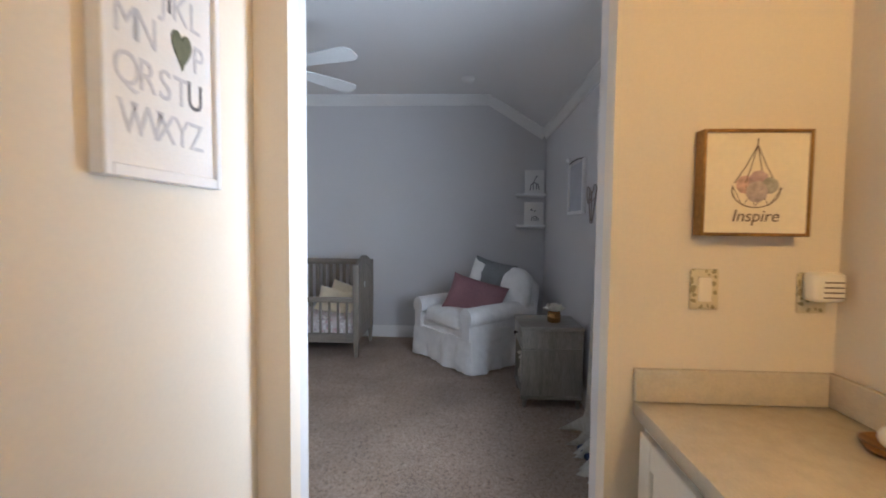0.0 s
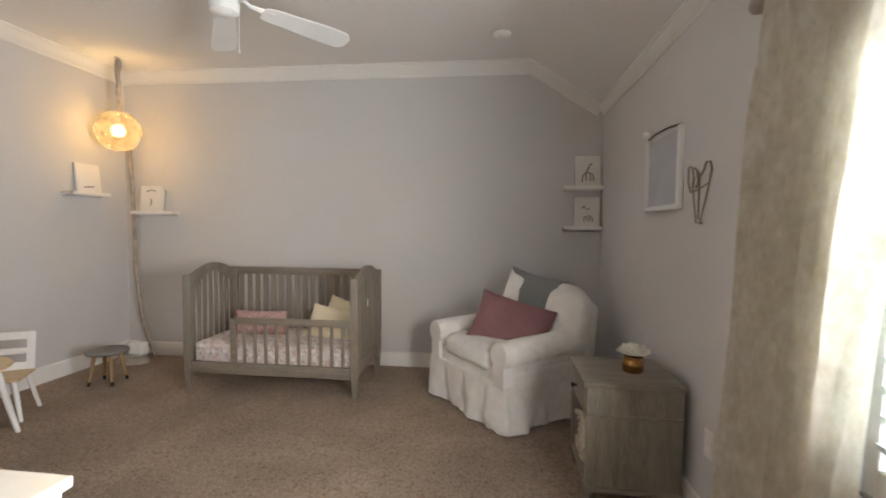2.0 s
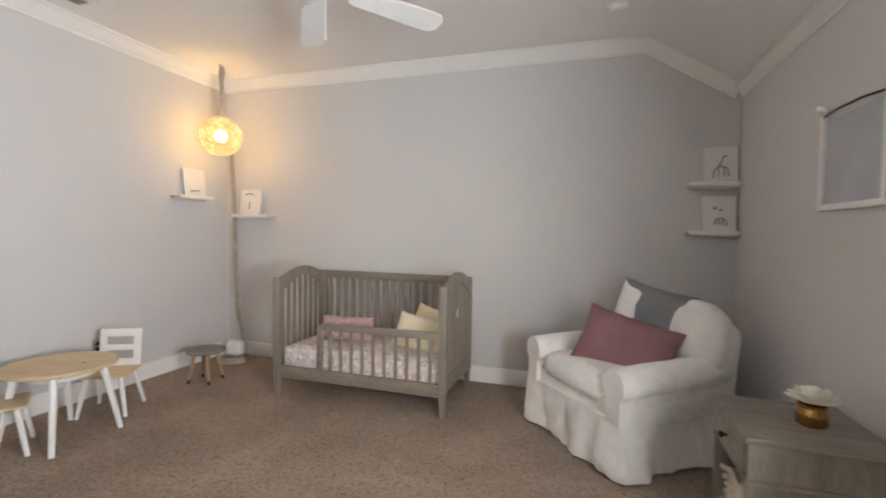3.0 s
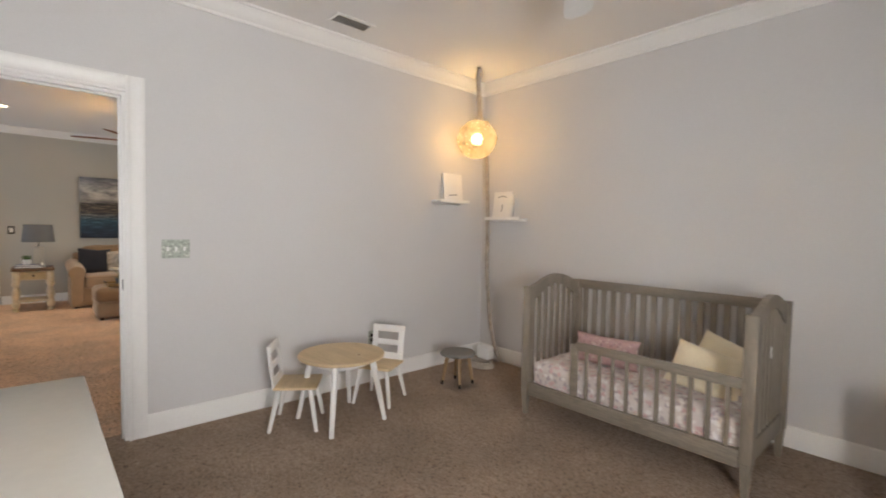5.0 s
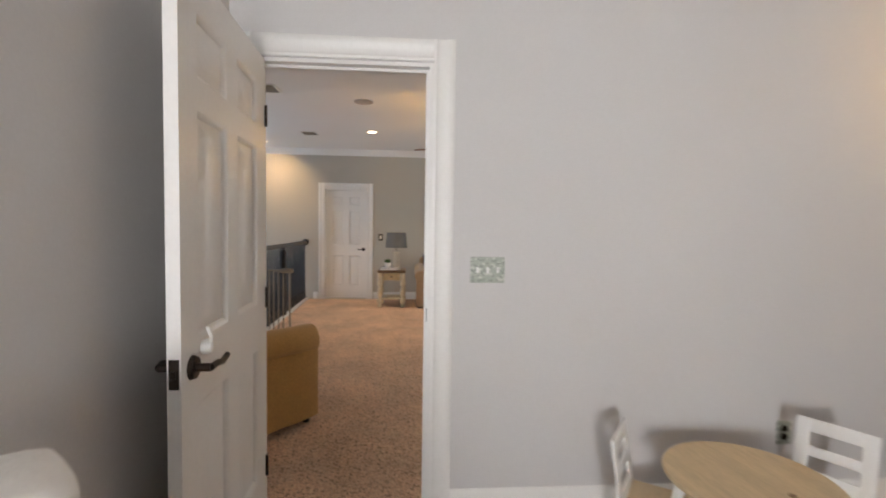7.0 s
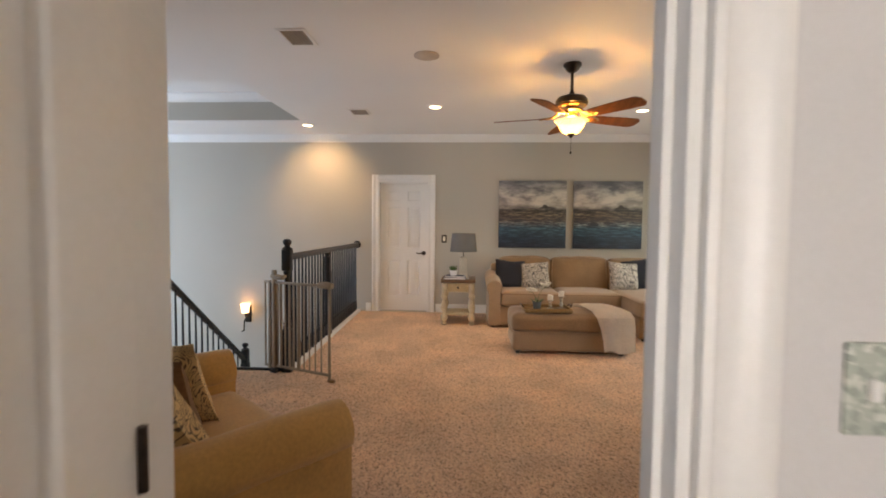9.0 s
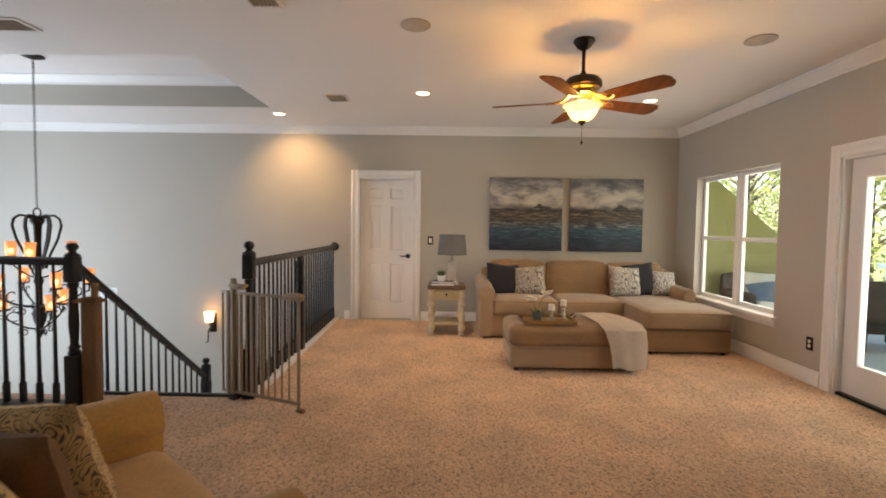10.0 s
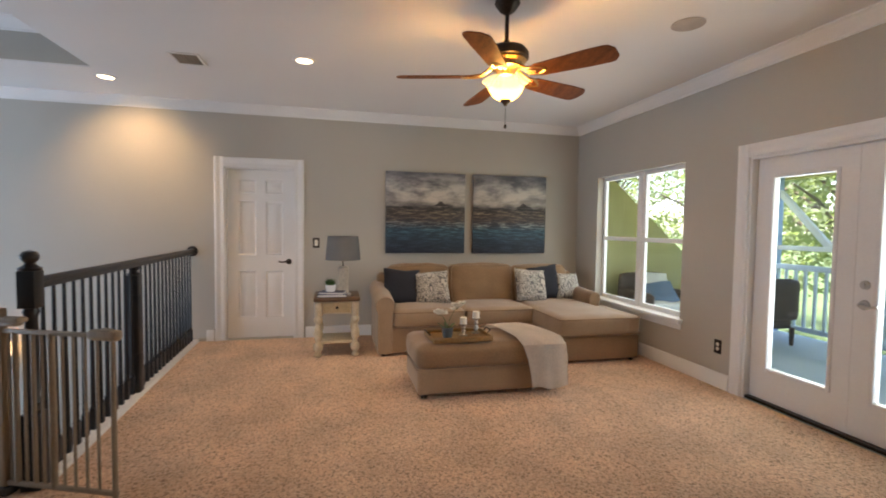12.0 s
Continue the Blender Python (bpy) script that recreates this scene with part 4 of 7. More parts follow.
for pts in (
    [(0.12, 0.13), (0.10, 0.135), (0.07, 0.12), (0.06, 0.08), (0.07, 0.04), (0.02, -0.125), (-0.02, -0.125)],
    [(-0.02, -0.125), (-0.09, 0.03), (-0.115, 0.10), (-0.10, 0.13), (-0.06, 0.135), (-0.04, 0.10), (-0.01, 0.08), (0.03, 0.11), (0.06, 0.125)],
    [(0.12, 0.13), (0.118, 0.06), (0.09, 0.015), (0.02, 0.02), (-0.08, 0.04)],
    [(0.03, 0.11), (0.01, 0.06), (0.03, 0.03), (0.06, 0.05), (0.05, 0.08)],
    [(0.0, 0.08), (0.0, -0.11)],
):
    tube(bm, [(-0.014, y, z) for y, z in pts], 0.0036, 6)
part("bent_wire", bm, WIRE, pin)


def ledge(m, w, label):
    ob = thing("picture_ledge", m, label, "shelf", "white picture ledges")
    bm = B()
    rbox(bm, -w / 2, -0.115, 0.0, w / 2, 0.0, 0.014, 0.003)
    part("board", bm, WHITE, ob)
    bm = B()
    rbox(bm, -w / 2, -0.122, -0.008, w / 2, -0.113, 0.022, 0.003)
    part("lip", bm, WHITE, ob)
    bm = B()
    sweep(bm, [(0, 0), (0.06, 0), (0.02, -0.018), (0, -0.02)], (-w / 2 + 0.01, 0, 0), (w / 2 - 0.01, 0, 0), (0, -1, 0))
    part("bracket", bm, WHITE, ob)


ledge((0.78, NN, 1.635), 0.33, "short white picture ledge in the corner holding a canvas")
ledge((0.78, NN, 1.29), 0.33, "short white picture ledge in the corner holding a canvas")
ledge((-3.22, NN, 1.395), 0.43, "white picture ledge beside the corner lamp cord")
ledge((NW, 4.985, 1.545, 0, 0, 90), 0.375, "white picture ledge on the wall beneath the globe lamp")


def canvas(m, w, h, t, marks, label, ink=INK):
    ob = thing("canvas_print", m, label, "canvas print")
    bm = B()
    rbox(bm, -w / 2, -t / 2, 0, w / 2, t / 2, h, 0.003)
    part("stretched_canvas", bm, CANVAS, ob)
    for k, pts in enumerate(marks):
        bm = B()
        tube(bm, [(x, -t / 2 - 0.0005, z) for x, z in pts], 0.0045, 6)
        part("ink_mark", bm, ink, ob)


ABS1 = [[(-0.05, 0.04), (-0.04, 0.10), (-0.01, 0.13), (0.02, 0.20)], [(-0.01, 0.13), (0.04, 0.11), (0.05, 0.05)], [(-0.015, 0.12), (-0.015, 0.05)], [(0.02, 0.115), (0.022, 0.05)], [(0.02, 0.20), (0.04, 0.195)]]
ABS2 = [[(-0.04, 0.17), (-0.02, 0.185), (-0.01, 0.165), (-0.04, 0.17)], [(0.0, 0.15), (0.02, 0.165)], [(-0.03, 0.05), (-0.02, 0.09), (0.02, 0.10), (0.05, 0.07), (0.04, 0.045)], [(0.0, 0.05), (0.0, 0.085)], [(0.02, 0.05), (0.025, 0.09)]]
canvas((0.822, NN - 0.045, 1.649, -7), 0.21, 0.27, 0.03, ABS1, "white canvas with a thin grey ink drawing on ledge")
canvas((0.822, NN - 0.045, 1.304, -7), 0.21, 0.26, 0.03, ABS2, "white canvas with small grey ink motifs on ledge")
canvas((-3.285, NN - 0.045, 1.409, -7), 0.22, 0.255, 0.02, [[(-0.05, 0.20), (0.0, 0.215), (0.05, 0.20)], [(0.0, 0.06), (0.01, 0.10), (0.0, 0.13)]], "white greeting print leaning on the ledge")
canvas((-3.155, NN - 0.05, 1.409, -5, 0, -60), 0.10, 0.22, 0.02, [], "dark-backed small print standing sideways on ledge", INK)
canvas((NW + 0.045, 5.03, 1.559, -7, 0, 90), 0.24, 0.26, 0.02, [[(-0.06, 0.05), (0.04, 0.06)]], "pale print leaning under the glowing lamp")

PLATE = spots_mat("sage_patterned_plate", (0.42, 0.46, 0.40), [(0.60, 0.62, 0.56), (0.30, 0.33, 0.29)], 60, rough=0.5, cut=0.4)


def wall_plate(name, m, w, h, label, toggles, material, tog=PLASTIC, rocker=(0.006, 0.013)):
    """A cover plate, facing local -y."""
    ob = thing(name, m, label, "switch plate" if toggles else "outlet")
    bm = B()
    rbox(bm, -w / 2, -0.007, -h / 2, w / 2, -0.0005, h / 2, 0.003)
    part("cover_plate", bm, material, ob)
    for k in range(max(1, toggles)):
        x = (k - (max(1, toggles) - 1) / 2) * 0.046
        bm = B()
        if toggles:
            rbox(bm, x - rocker[0], -0.015, -rocker[1], x + rocker[0], -0.006, rocker[1], 0.002, 1)
        else:
            for z in (-0.02, 0.02):
                lathe(bm, [(0, 0), (0.016, 0), (0.016, 0.002), (0, 0.002)], 16, pose(x, -0.0065, z, 90))
        part("toggle" if toggles else "socket", bm, tog, ob)
    return ob


wall_plate("switch_plate", (NW, 2.715, 1.138, 0, 0, 90), 0.155, 0.115, "sage patterned triple switch plate beside the doorway", 3, PLATE)
wall_plate("outlet", (NW, 4.16, 0.37, 0, 0, 90), 0.072, 0.115, "patterned outlet plate behind the small chair", 0, PLATE, BRONZE)
wall_plate("outlet", (NE, 3.355, 0.40, 0, 0, -90), 0.072, 0.115, "pale outlet plate on the wall beside the nightstand", 0, CANVAS)

# ---- globe lamp ----
def see_through(m, share):
    """Thin shell or glass that lets a share of the light straight through."""
    n, l = m.node_tree.nodes, m.node_tree.links
    clear, mix = n.new("ShaderNodeBsdfTransparent"), n.new("ShaderNodeMixShader")
    clear.inputs[0].default_value = (1, 0.93, 0.8, 1)
    mix.inputs[0].default_value = share
    l.new(n["Principled BSDF"].outputs[0], mix.inputs[1])
    l.new(clear.outputs[0], mix.inputs[2])
    l.new(mix.outputs[0], n["Material Output"].inputs[0])
    return m


ROPE = mat("taupe_cord_cover", (0.46, 0.40, 0.34), 0.95, var=0.2, scale=20, fine=90, bump=0.6)
GLOW = see_through(mat("glowing_shell", (1.0, 0.70, 0.34), 0.5, var=0.3, scale=14, emit=0.5, bump=0), 0.5)
gn_, gl_ = GLOW.node_tree.nodes, GLOW.node_tree.links
gl_.remove(gn_["Principled BSDF"].inputs["Base Color"].links[0])
gn_["Principled BSDF"].inputs["Base Color"].default_value = (0.22, 0.17, 0.10, 1)
oi_, gr_ = gn_.new("ShaderNodeObjectInfo"), gn_.new("ShaderNodeMapRange")
gr_.inputs[3].default_value, gr_.inputs[4].default_value = 0.03, 0.17
gl_.new(oi_.outputs["Random"], gr_.inputs[0])
gl_.new(gr_.outputs[0], gn_["Principled BSDF"].inputs["Emission Strength"])
CORE = mat("bulb_glow", (1.0, 0.80, 0.48), 0.5, var=0.0, emit=26, bump=0)
GX, GY, GZ = -3.255, 5.045, 2.105
globe = thing("globe_pendant_lamp", (GX, GY, H), "glowing pendant globe of overlapping shell discs on a swagged cord", "pendant lamp")
bm = B()
ball(bm, (0, 0, GZ - H), 0.055, 16)
part("bulb", bm, CORE, globe)
rnd = random.Random(11)
N = 190
bm = B()
bmesh.ops.create_cone(bm, cap_ends=True, segments=8, radius1=0.027, radius2=0.024, depth=0.003)
disc_mesh = finish("shell_disc", bm, GLOW)
for k in range(N):
    z = 1 - 2 * (k + 0.5) / N
    a = k * 2.39996
    if z > 0.95:
        continue
    rr = math.sqrt(1 - z * z)
    d = Vector((rr * math.cos(a), rr * math.sin(a), z))
    disc = new("shell_disc", disc_mesh)
    disc.parent = globe
    disc.matrix_local = Matrix.Translation(Vector((0, 0, GZ - H)) + d * (0.165 + 0.008 * rnd.random())) @ d.to_track_quat("Z", "Y").to_matrix().to_4x4() @ pose(0, 0, 0, rnd.uniform(-16, 16), rnd.uniform(-16, 16))
    tagged(disc)
bm = B()
tube(bm, [(0, 0, GZ - H + 0.165), (0.006, 0, -0.36), (-0.010, 0.004, -0.28), (0.012, 0, -0.20), (-0.008, -0.004, -0.11), (0, 0, -0.02)], 0.013, 8)
tube(bm, [(0.008, 0.004, -0.02), (0.02, 0.0, -0.07), (-0.012, 0.014, -0.15), (0.014, 0.0, -0.24), (-0.05, 0.07, -0.33), (-0.14, 0.20, -0.45), (-0.20, 0.34, -0.66), (-0.22, 0.40, -1.2), (-0.20, 0.39, -1.9), (-0.12, 0.36, -2.35), (-0.02, 0.33, -2.60), (0.05, 0.32, -2.70), (-0.05, 0.36, -2.722)], 0.019, 8)
part("cord", bm, ROPE, globe, "taupe fabric cord cover")
bm = B()
lathe(bm, [(0, 0), (0.02, 0), (0.02, -0.006), (0.006, -0.012), (0, -0.013)], 14)
tube(bm, [(0, 0, -0.01), (0.014, 0, -0.02), (0.014, 0, -0.035), (0, 0, -0.042), (-0.012, 0, -0.034)], 0.004, 6)
part("ceiling_hook", bm, CHROME, globe)

# ---- children's table and chairs ----
PLY = mat("pale_birch_ply", (0.66, 0.50, 0.30), 0.5, var=0.10, scale=3, fine=22, bump=0.1, stretch=(1, 9, 1))
KWHITE = mat("white_lacquer", (0.80, 0.79, 0.77), 0.35, var=0.02, bump=0.02)
tb = thing("kids_table", (-3.06, 3.585, 0, 0, 0, 4), "round pale wooden children's table with splayed white legs", "table")
bm = B()
lathe(bm, [(0, 0.428), (0.27, 0.428), (0.282, 0.434), (0.284, 0.442), (0.280, 0.450), (0, 0.451)], 56)
part("tabletop", bm, PLY, tb)
bm = B()
lathe(bm, [(0, 0.38), (0.17, 0.38), (0.175, 0.428), (0, 0.428)], 32)
part("apron", bm, KWHITE, tb)
bm = B()
lathe(bm, [(0, 0), (0.012, 0), (0.012, 0.003), (0, 0.003)], 12, pose(0.12, 0.05, 0.4505))
part("inlay", bm, mat("brown_inlay", (0.25, 0.15, 0.08), 0.6), tb)
for k in range(4):
    a = radians(45 + 90 * k)
    c, s = math.cos(a), math.sin(a)
    bm = B()
    cyl(bm, (0.292 * c, 0.292 * s, 0), (0.20 * c, 0.20 * s, 0.43), 0.015, 0.022, 14)
    part("leg", bm, KWHITE, tb)


def kid_chair(m, label):
    ob = thing("kids_chair", m, label, "chair", "children's chairs")
    bm = B()
    rbox(bm, -0.14, -0.13, 0.262, 0.14, 0.14, 0.28, 0.008, 3)
    part("seat", bm, PLY, ob)
    for sx in (-1, 1):
        for sy in (-1, 1):
            bm = B()
            cyl(bm, (sx * 0.145, sy * 0.145 - 0.005, 0), (sx * 0.10, sy * 0.095, 0.265), 0.012, 0.018, 12)
            part("leg", bm, KWHITE, ob)
    bm = B()
    W = 0.013
    T = pose(0, -0.125, 0.27, 8)
    for x0, x1, z0, z1 in ((-0.135, -0.085, 0, 0.27), (0.085, 0.135, 0, 0.27), (-0.088, 0.088, 0.215, 0.27), (-0.088, 0.088, 0.115, 0.158), (-0.088, 0.088, 0.0, 0.06)):
        rbox(bm, x0, -W / 2, z0, x1, W / 2, z1, 0.006, 2)
    bmesh.ops.transform(bm, matrix=T, verts=bm.verts)
    part("backrest", bm, KWHITE, ob)


kid_chair((-3.185, 3.335, 0, 0, 0, -35), "small white wooden chair with pale seat seen sideways")
kid_chair((-3.19, 3.98, 0, 0, 0, -150), "small white wooden chair with cut-out back behind table")

st = thing("stool", (-3.07, 4.68, 0, 0, 0, 10), "small round stool with grey padded top, wooden legs", "stool")
STOOLTOP = mat("grey_felt", (0.22, 0.21, 0.20), 0.9, var=0.1, fine=100, bump=0.3)
OAK = mat("light_oak", (0.42, 0.27, 0.14), 0.5, var=0.15, stretch=(6, 6, 1))
bm = B()
lathe(bm, [(0, 0.245), (0.13, 0.245), (0.148, 0.252), (0.15, 0.265), (0.14, 0.275), (0, 0.28)], 36)
part("top", bm, STOOLTOP, st)
for k in range(4):
    a = radians(45 + 90 * k)
    c, s = math.cos(a), math.sin(a)
    bm = B()
    cyl(bm, (0.125 * c, 0.125 * s, 0.03), (0.085 * c, 0.085 * s, 0.247), 0.012, 0.016, 10)
    lg = part("leg", bm, OAK, st)
    bm = B()
    cyl(bm, (0.130 * c, 0.130 * s, 0.0), (0.1245 * c, 0.1245 * s, 0.034), 0.0115, 0.0128, 10)
    part("foot_cap", bm, BRONZE, lg)
rw = thing("cord_coil", (-3.30, 5.20, 0), "coil of pale lamp cord lying by the corner", "cord")
bm = B()
for k in range(3):
    tube(bm, [((0.14 - 0.01 * k) * math.cos(a), (0.10 - 0.01 * k) * math.sin(a), 0.011 + 0.016 * k) for a in np.linspace(0, 2 * math.pi, 26)], 0.011, 7)
part("cord_loops", bm, ROPE, rw)
bx = thing("white_floor_speaker", (-3.33, 5.30, 0.044), "small white rounded box on the floor by the cord", "box")
bm = B()
softbox(bm, 0.16, 0.10, 0.13, 0.03, pose(0, 0, 0.066), 8)
part("case", bm, PLASTIC, bx)

# ---- dresser ----
dresser = thing("dresser", (-1.515, 1.887, 0), "white painted dresser with a smooth glossy top", "dresser")
DW, DD = 0.735, 0.29
GLOSS = mat("white_satin_lacquer", (0.74, 0.72, 0.66), 0.22, var=0.02, scale=3, fine=40, bump=0.03)
bm = B()
rbox(bm, -DW + 0.012, -DD + 0.01, 0.06, DW - 0.012, DD - 0.014, 0.765, 0.004)
rbox(bm, -DW + 0.03, -DD + 0.03, 0.0, DW - 0.03, DD - 0.04, 0.06, 0.004)
part("carcass", bm, WHITE, dresser)
bm = B()
rbox(bm, -DW, -DD + 0.004, 0.765, DW, DD, 0.79, 0.005, 3)
part("dresser_top", bm, GLOSS, dresser)
for r in range(3):
    for cidx in range(2):
        x0 = -DW + 0.03 + cidx * (DW - 0.022)
        bm = B()
        rbox(bm, x0, DD - 0.016, 0.085 + r * 0.225, x0 + DW - 0.04, DD - 0.002, 0.295 + r * 0.225, 0.004)
        d_ = part("drawer", bm, WHITE, dresser)
        bm = B()
        lathe(bm, [(0, 0), (0.007, 0), (0.008, 0.012), (0.015, 0.018), (0.013, 0.026), (0, 0.029)], 14, pose(x0 + DW / 2 - 0.02, DD - 0.002, 0.19 + r * 0.225, -90))
        part("knob", bm, CHROME, d_)
PAISLEY = swirl_mat("blue_grey_leaf_cloth", (0.15, 0.19, 0.20), (0.62, 0.65, 0.64), 9, 0.66)
bin_ = thing("storage_bin", (-2.085, 1.785, 0.79, 0, 0, 135), "fabric storage bin with blue-grey leaf print and white liner", "storage bin")
bm = B()
BW, BD, BH = 0.16, 0.09, 0.165
lo = [bm.verts.new((sx * BW * 0.93, sy * BD * 0.93, 0.004)) for sx, sy in ((-1, -1), (1, -1), (1, 1), (-1, 1))]
hi = [bm.verts.new((sx * BW, sy * BD, BH)) for sx, sy in ((-1, -1), (1, -1), (1, 1), (-1, 1))]
for i in range(4):
    bm.faces.new((lo[i], lo[(i + 1) % 4], hi[(i + 1) % 4], hi[i]))
bm.faces.new(lo[::-1])
bm.faces.new(hi)
bmesh.ops.bevel(bm, geom=bm.edges[:], offset=0.012, segments=3, affect="EDGES")
part("bin_body", bm, PAISLEY, bin_)
bm = B()
softbox(bm, 2 * BW + 0.008, 2 * BD + 0.008, 0.05, 0.018, pose(0, 0, BH + 0.012), 10, 0.012, 0.005)
part("liner", bm, SLIP, bin_, "white cloth liner folded over")
bm = B()
rbox(bm, -BW * 0.94, -BD * 0.95, 0.0, BW * 0.94, BD * 0.95, 0.012, 0.003)
part("piping", bm, SLIP, bin_, "white piped bottom edge")

# ---- nursery ceiling ----
FANW = mat("white_fan_enamel", (0.78, 0.79, 0.78), 0.35, var=0.03, bump=0.02)


def fan_blade(bm, r0, r1, w0, w1, t, tilt, droop=0.0):
    """A paddle along +x with a rounded tip, pitched about its length."""
    n = 18
    rows = []
    for i in range(n + 1):
        u = i / n
        x = r0 + (r1 - r0) * u
        w = w0 + (w1 - w0) * min(1, u * 1.5)
        if u > 0.9:
            w *= math.sqrt(max(0.0, 1 - ((u - 0.9) / 0.1) ** 2 * 0.80))
        if u < 0.06:
            w *= 0.75 + 0.25 * u / 0.06
        row = []
        for v in (-1, -0.5, 0, 0.5, 1):
            p = Vector((x, v * w / 2, -droop * u * u))
            p.z += v * w / 2 * math.tan(radians(tilt))
            row.append(p)
        rows.append(row)
    up = [[bm.verts.new(p + Vector((0, 0, t / 2))) for p in r] for r in rows]
    dn = [[bm.verts.new(p - Vector((0, 0, t / 2))) for p in r] for r in rows]
    for g, flip in ((up, False), (dn, True)):
        for a, b in zip(g, g[1:]):
            for i in range(4):
                bm.faces.new((a[i], a[i + 1], b[i + 1], b[i]) if flip else (a[i], b[i], b[i + 1], a[i + 1]))
    for i in range(n):
        for k in (0, 4):
            bm.faces.new((up[i][k], up[i + 1][k], dn[i + 1][k], dn[i][k]))
    for i in range(4):
        for k in (0, n):
            bm.faces.new((up[k][i], up[k][i + 1], dn[k][i + 1], dn[k][i]))


nf = thing("ceiling_fan", (-1.36, 3.63, H), "white ceiling fan with paddle blades and pull chain", "ceiling fan")
bm = B()
lathe(bm, [(0, 0), (0.085, 0), (0.085, -0.02), (0.06, -0.06), (0.03, -0.08), (0, -0.08)], 28)
part("canopy", bm, FANW, nf)
bm = B()
cyl(bm, (0, 0, -0.06), (0, 0, -0.19), 0.014)
part("downrod", bm, FANW, nf)
bm = B()
lathe(bm, [(0, -0.145), (0.05, -0.145), (0.115, -0.17), (0.13, -0.205), (0.125, -0.245), (0.09, -0.265), (0.07, -0.275), (0, -0.275)], 36)
part("motor_housing", bm, FANW, nf)
bm = B()
lathe(bm, [(0, -0.27), (0.06, -0.27), (0.075, -0.305), (0.07, -0.35), (0.04, -0.367), (0, -0.37)], 28)
part("switch_housing", bm, FANW, nf)
bm = B()
tube(bm, [(0.05, 0.05, -0.34), (0.05, 0.05, -0.53)], 0.002, 6)
ball(bm, (0.05, 0.05, -0.535), 0.006, 8)
part("pull_chain", bm, FANW, nf)
for k in range(5):
    R = pose(0, 0, 0, 0, 0, 50.5 + 72 * k)
    bm = B()
    fan_blade(bm, 0.20, 0.725, 0.105, 0.145, 0.007, -13, 0.01)
    bmesh.ops.transform(bm, matrix=R @ Matrix.Translation((0, 0, -0.29)), verts=bm.verts)
    bl = part("blade", bm, FANW, nf)
    bm = B()
    tube(bm, [(0.09, 0.0, -0.255), (0.14, 0.012, -0.275), (0.20, 0.012, -0.281), (0.27, 0.01, -0.281)], 0.011, 8, 0.7)
    tube(bm, [(0.14, 0.0, -0.275), (0.20, -0.02, -0.283), (0.26, -0.022, -0.284)], 0.009, 8, 0.7)
    bmesh.ops.transform(bm, matrix=R, verts=bm.verts)
    part("blade_iron", bm, FANW, bl)
sm = thing("smoke_detector", (0.07, 4.865, H), "round white smoke detector on the ceiling", "smoke detector")
bm = B()
lathe(bm, [(0, 0), (0.065, 0), (0.065, -0.012), (0.055, -0.028), (0.04, -0.036), (0, -0.037)], 32)
part("case", bm, PLASTIC, sm)
bm = B()
lathe(bm, [(0.0, -0.034), (0.024, -0.036), (0.022, -0.042), (0, -0.043)], 20)
part("sensor_grille", bm, CANVAS, sm)


# white enamel darkened, the slats' shade put into the colour
VENTS = mat("shadowed_vent_enamel", (0.42, 0.39, 0.36), 0.5, 0.1)


def vent(m, w, d, n, label, material=None):
    """A ceiling register, seen from below: frame, a dark sheet for the throat's shade, and slats in a shaded tone along
    local x.
    """
    ob = thing("ceiling_vent", m, label, "vent")
    bm = B()
    for x0, y0, x1, y1 in ((-w / 2, -d / 2, w / 2, -d / 2 + 0.025), (-w / 2, d / 2 - 0.025, w / 2, d / 2), (-w / 2, -d / 2 + 0.025, -w / 2 + 0.025, d / 2 - 0.025), (w / 2 - 0.025, -d / 2 + 0.025, w / 2, d / 2 - 0.025)):
        rbox(bm, x0, y0, -0.009, x1, y1, -0.001, 0.002, 1)
    part("frame", bm, material or WHITE, ob)
    bm = B()
    box(bm, -w / 2 + 0.02, -d / 2 + 0.02, -0.0025, w / 2 - 0.02, d / 2 - 0.02, -0.001)
    part("backing", bm, DARKHOLE, ob)
    for k in range(n):
        y = -d / 2 + 0.025 + (k + 0.5) * (d - 0.05) / n
        bm = B()
        box(bm, -w / 2 + 0.024, -0.006, -0.001, w / 2 - 0.024, 0.006, 0.001)
        bmesh.ops.transform(bm, matrix=pose(0, y, -0.007, 35), verts=bm.verts)
        part("slat", bm, VENTS, ob)


vent((-3.265, 3.755, H, 0, 0, 90), 0.31, 0.155, 6, "white metal ceiling register near the crown moulding")

# small pile under the window
pile = thing("folded_cloth", (0.83, 2.80, 0), "navy blue folded cloth lying under the curtain hem", "cloth")
NAVY = mat("navy_cloth", (0.03, 0.05, 0.12), 0.85, var=0.2, fine=120, bump=0.3)
bm = B()
softbox(bm, 0.16, 0.24, 0.05, 0.02, pose(0, 0, 0.026, 0, 0, 14), 12, 0.006, 0.012, 3)
softbox(bm, 0.10, 0.16, 0.07, 0.02, pose(0.03, 0.03, 0.075, 8, -12, 24), 10, 0.004, 0.012, 5)
part("cloth", bm, NAVY, pile)

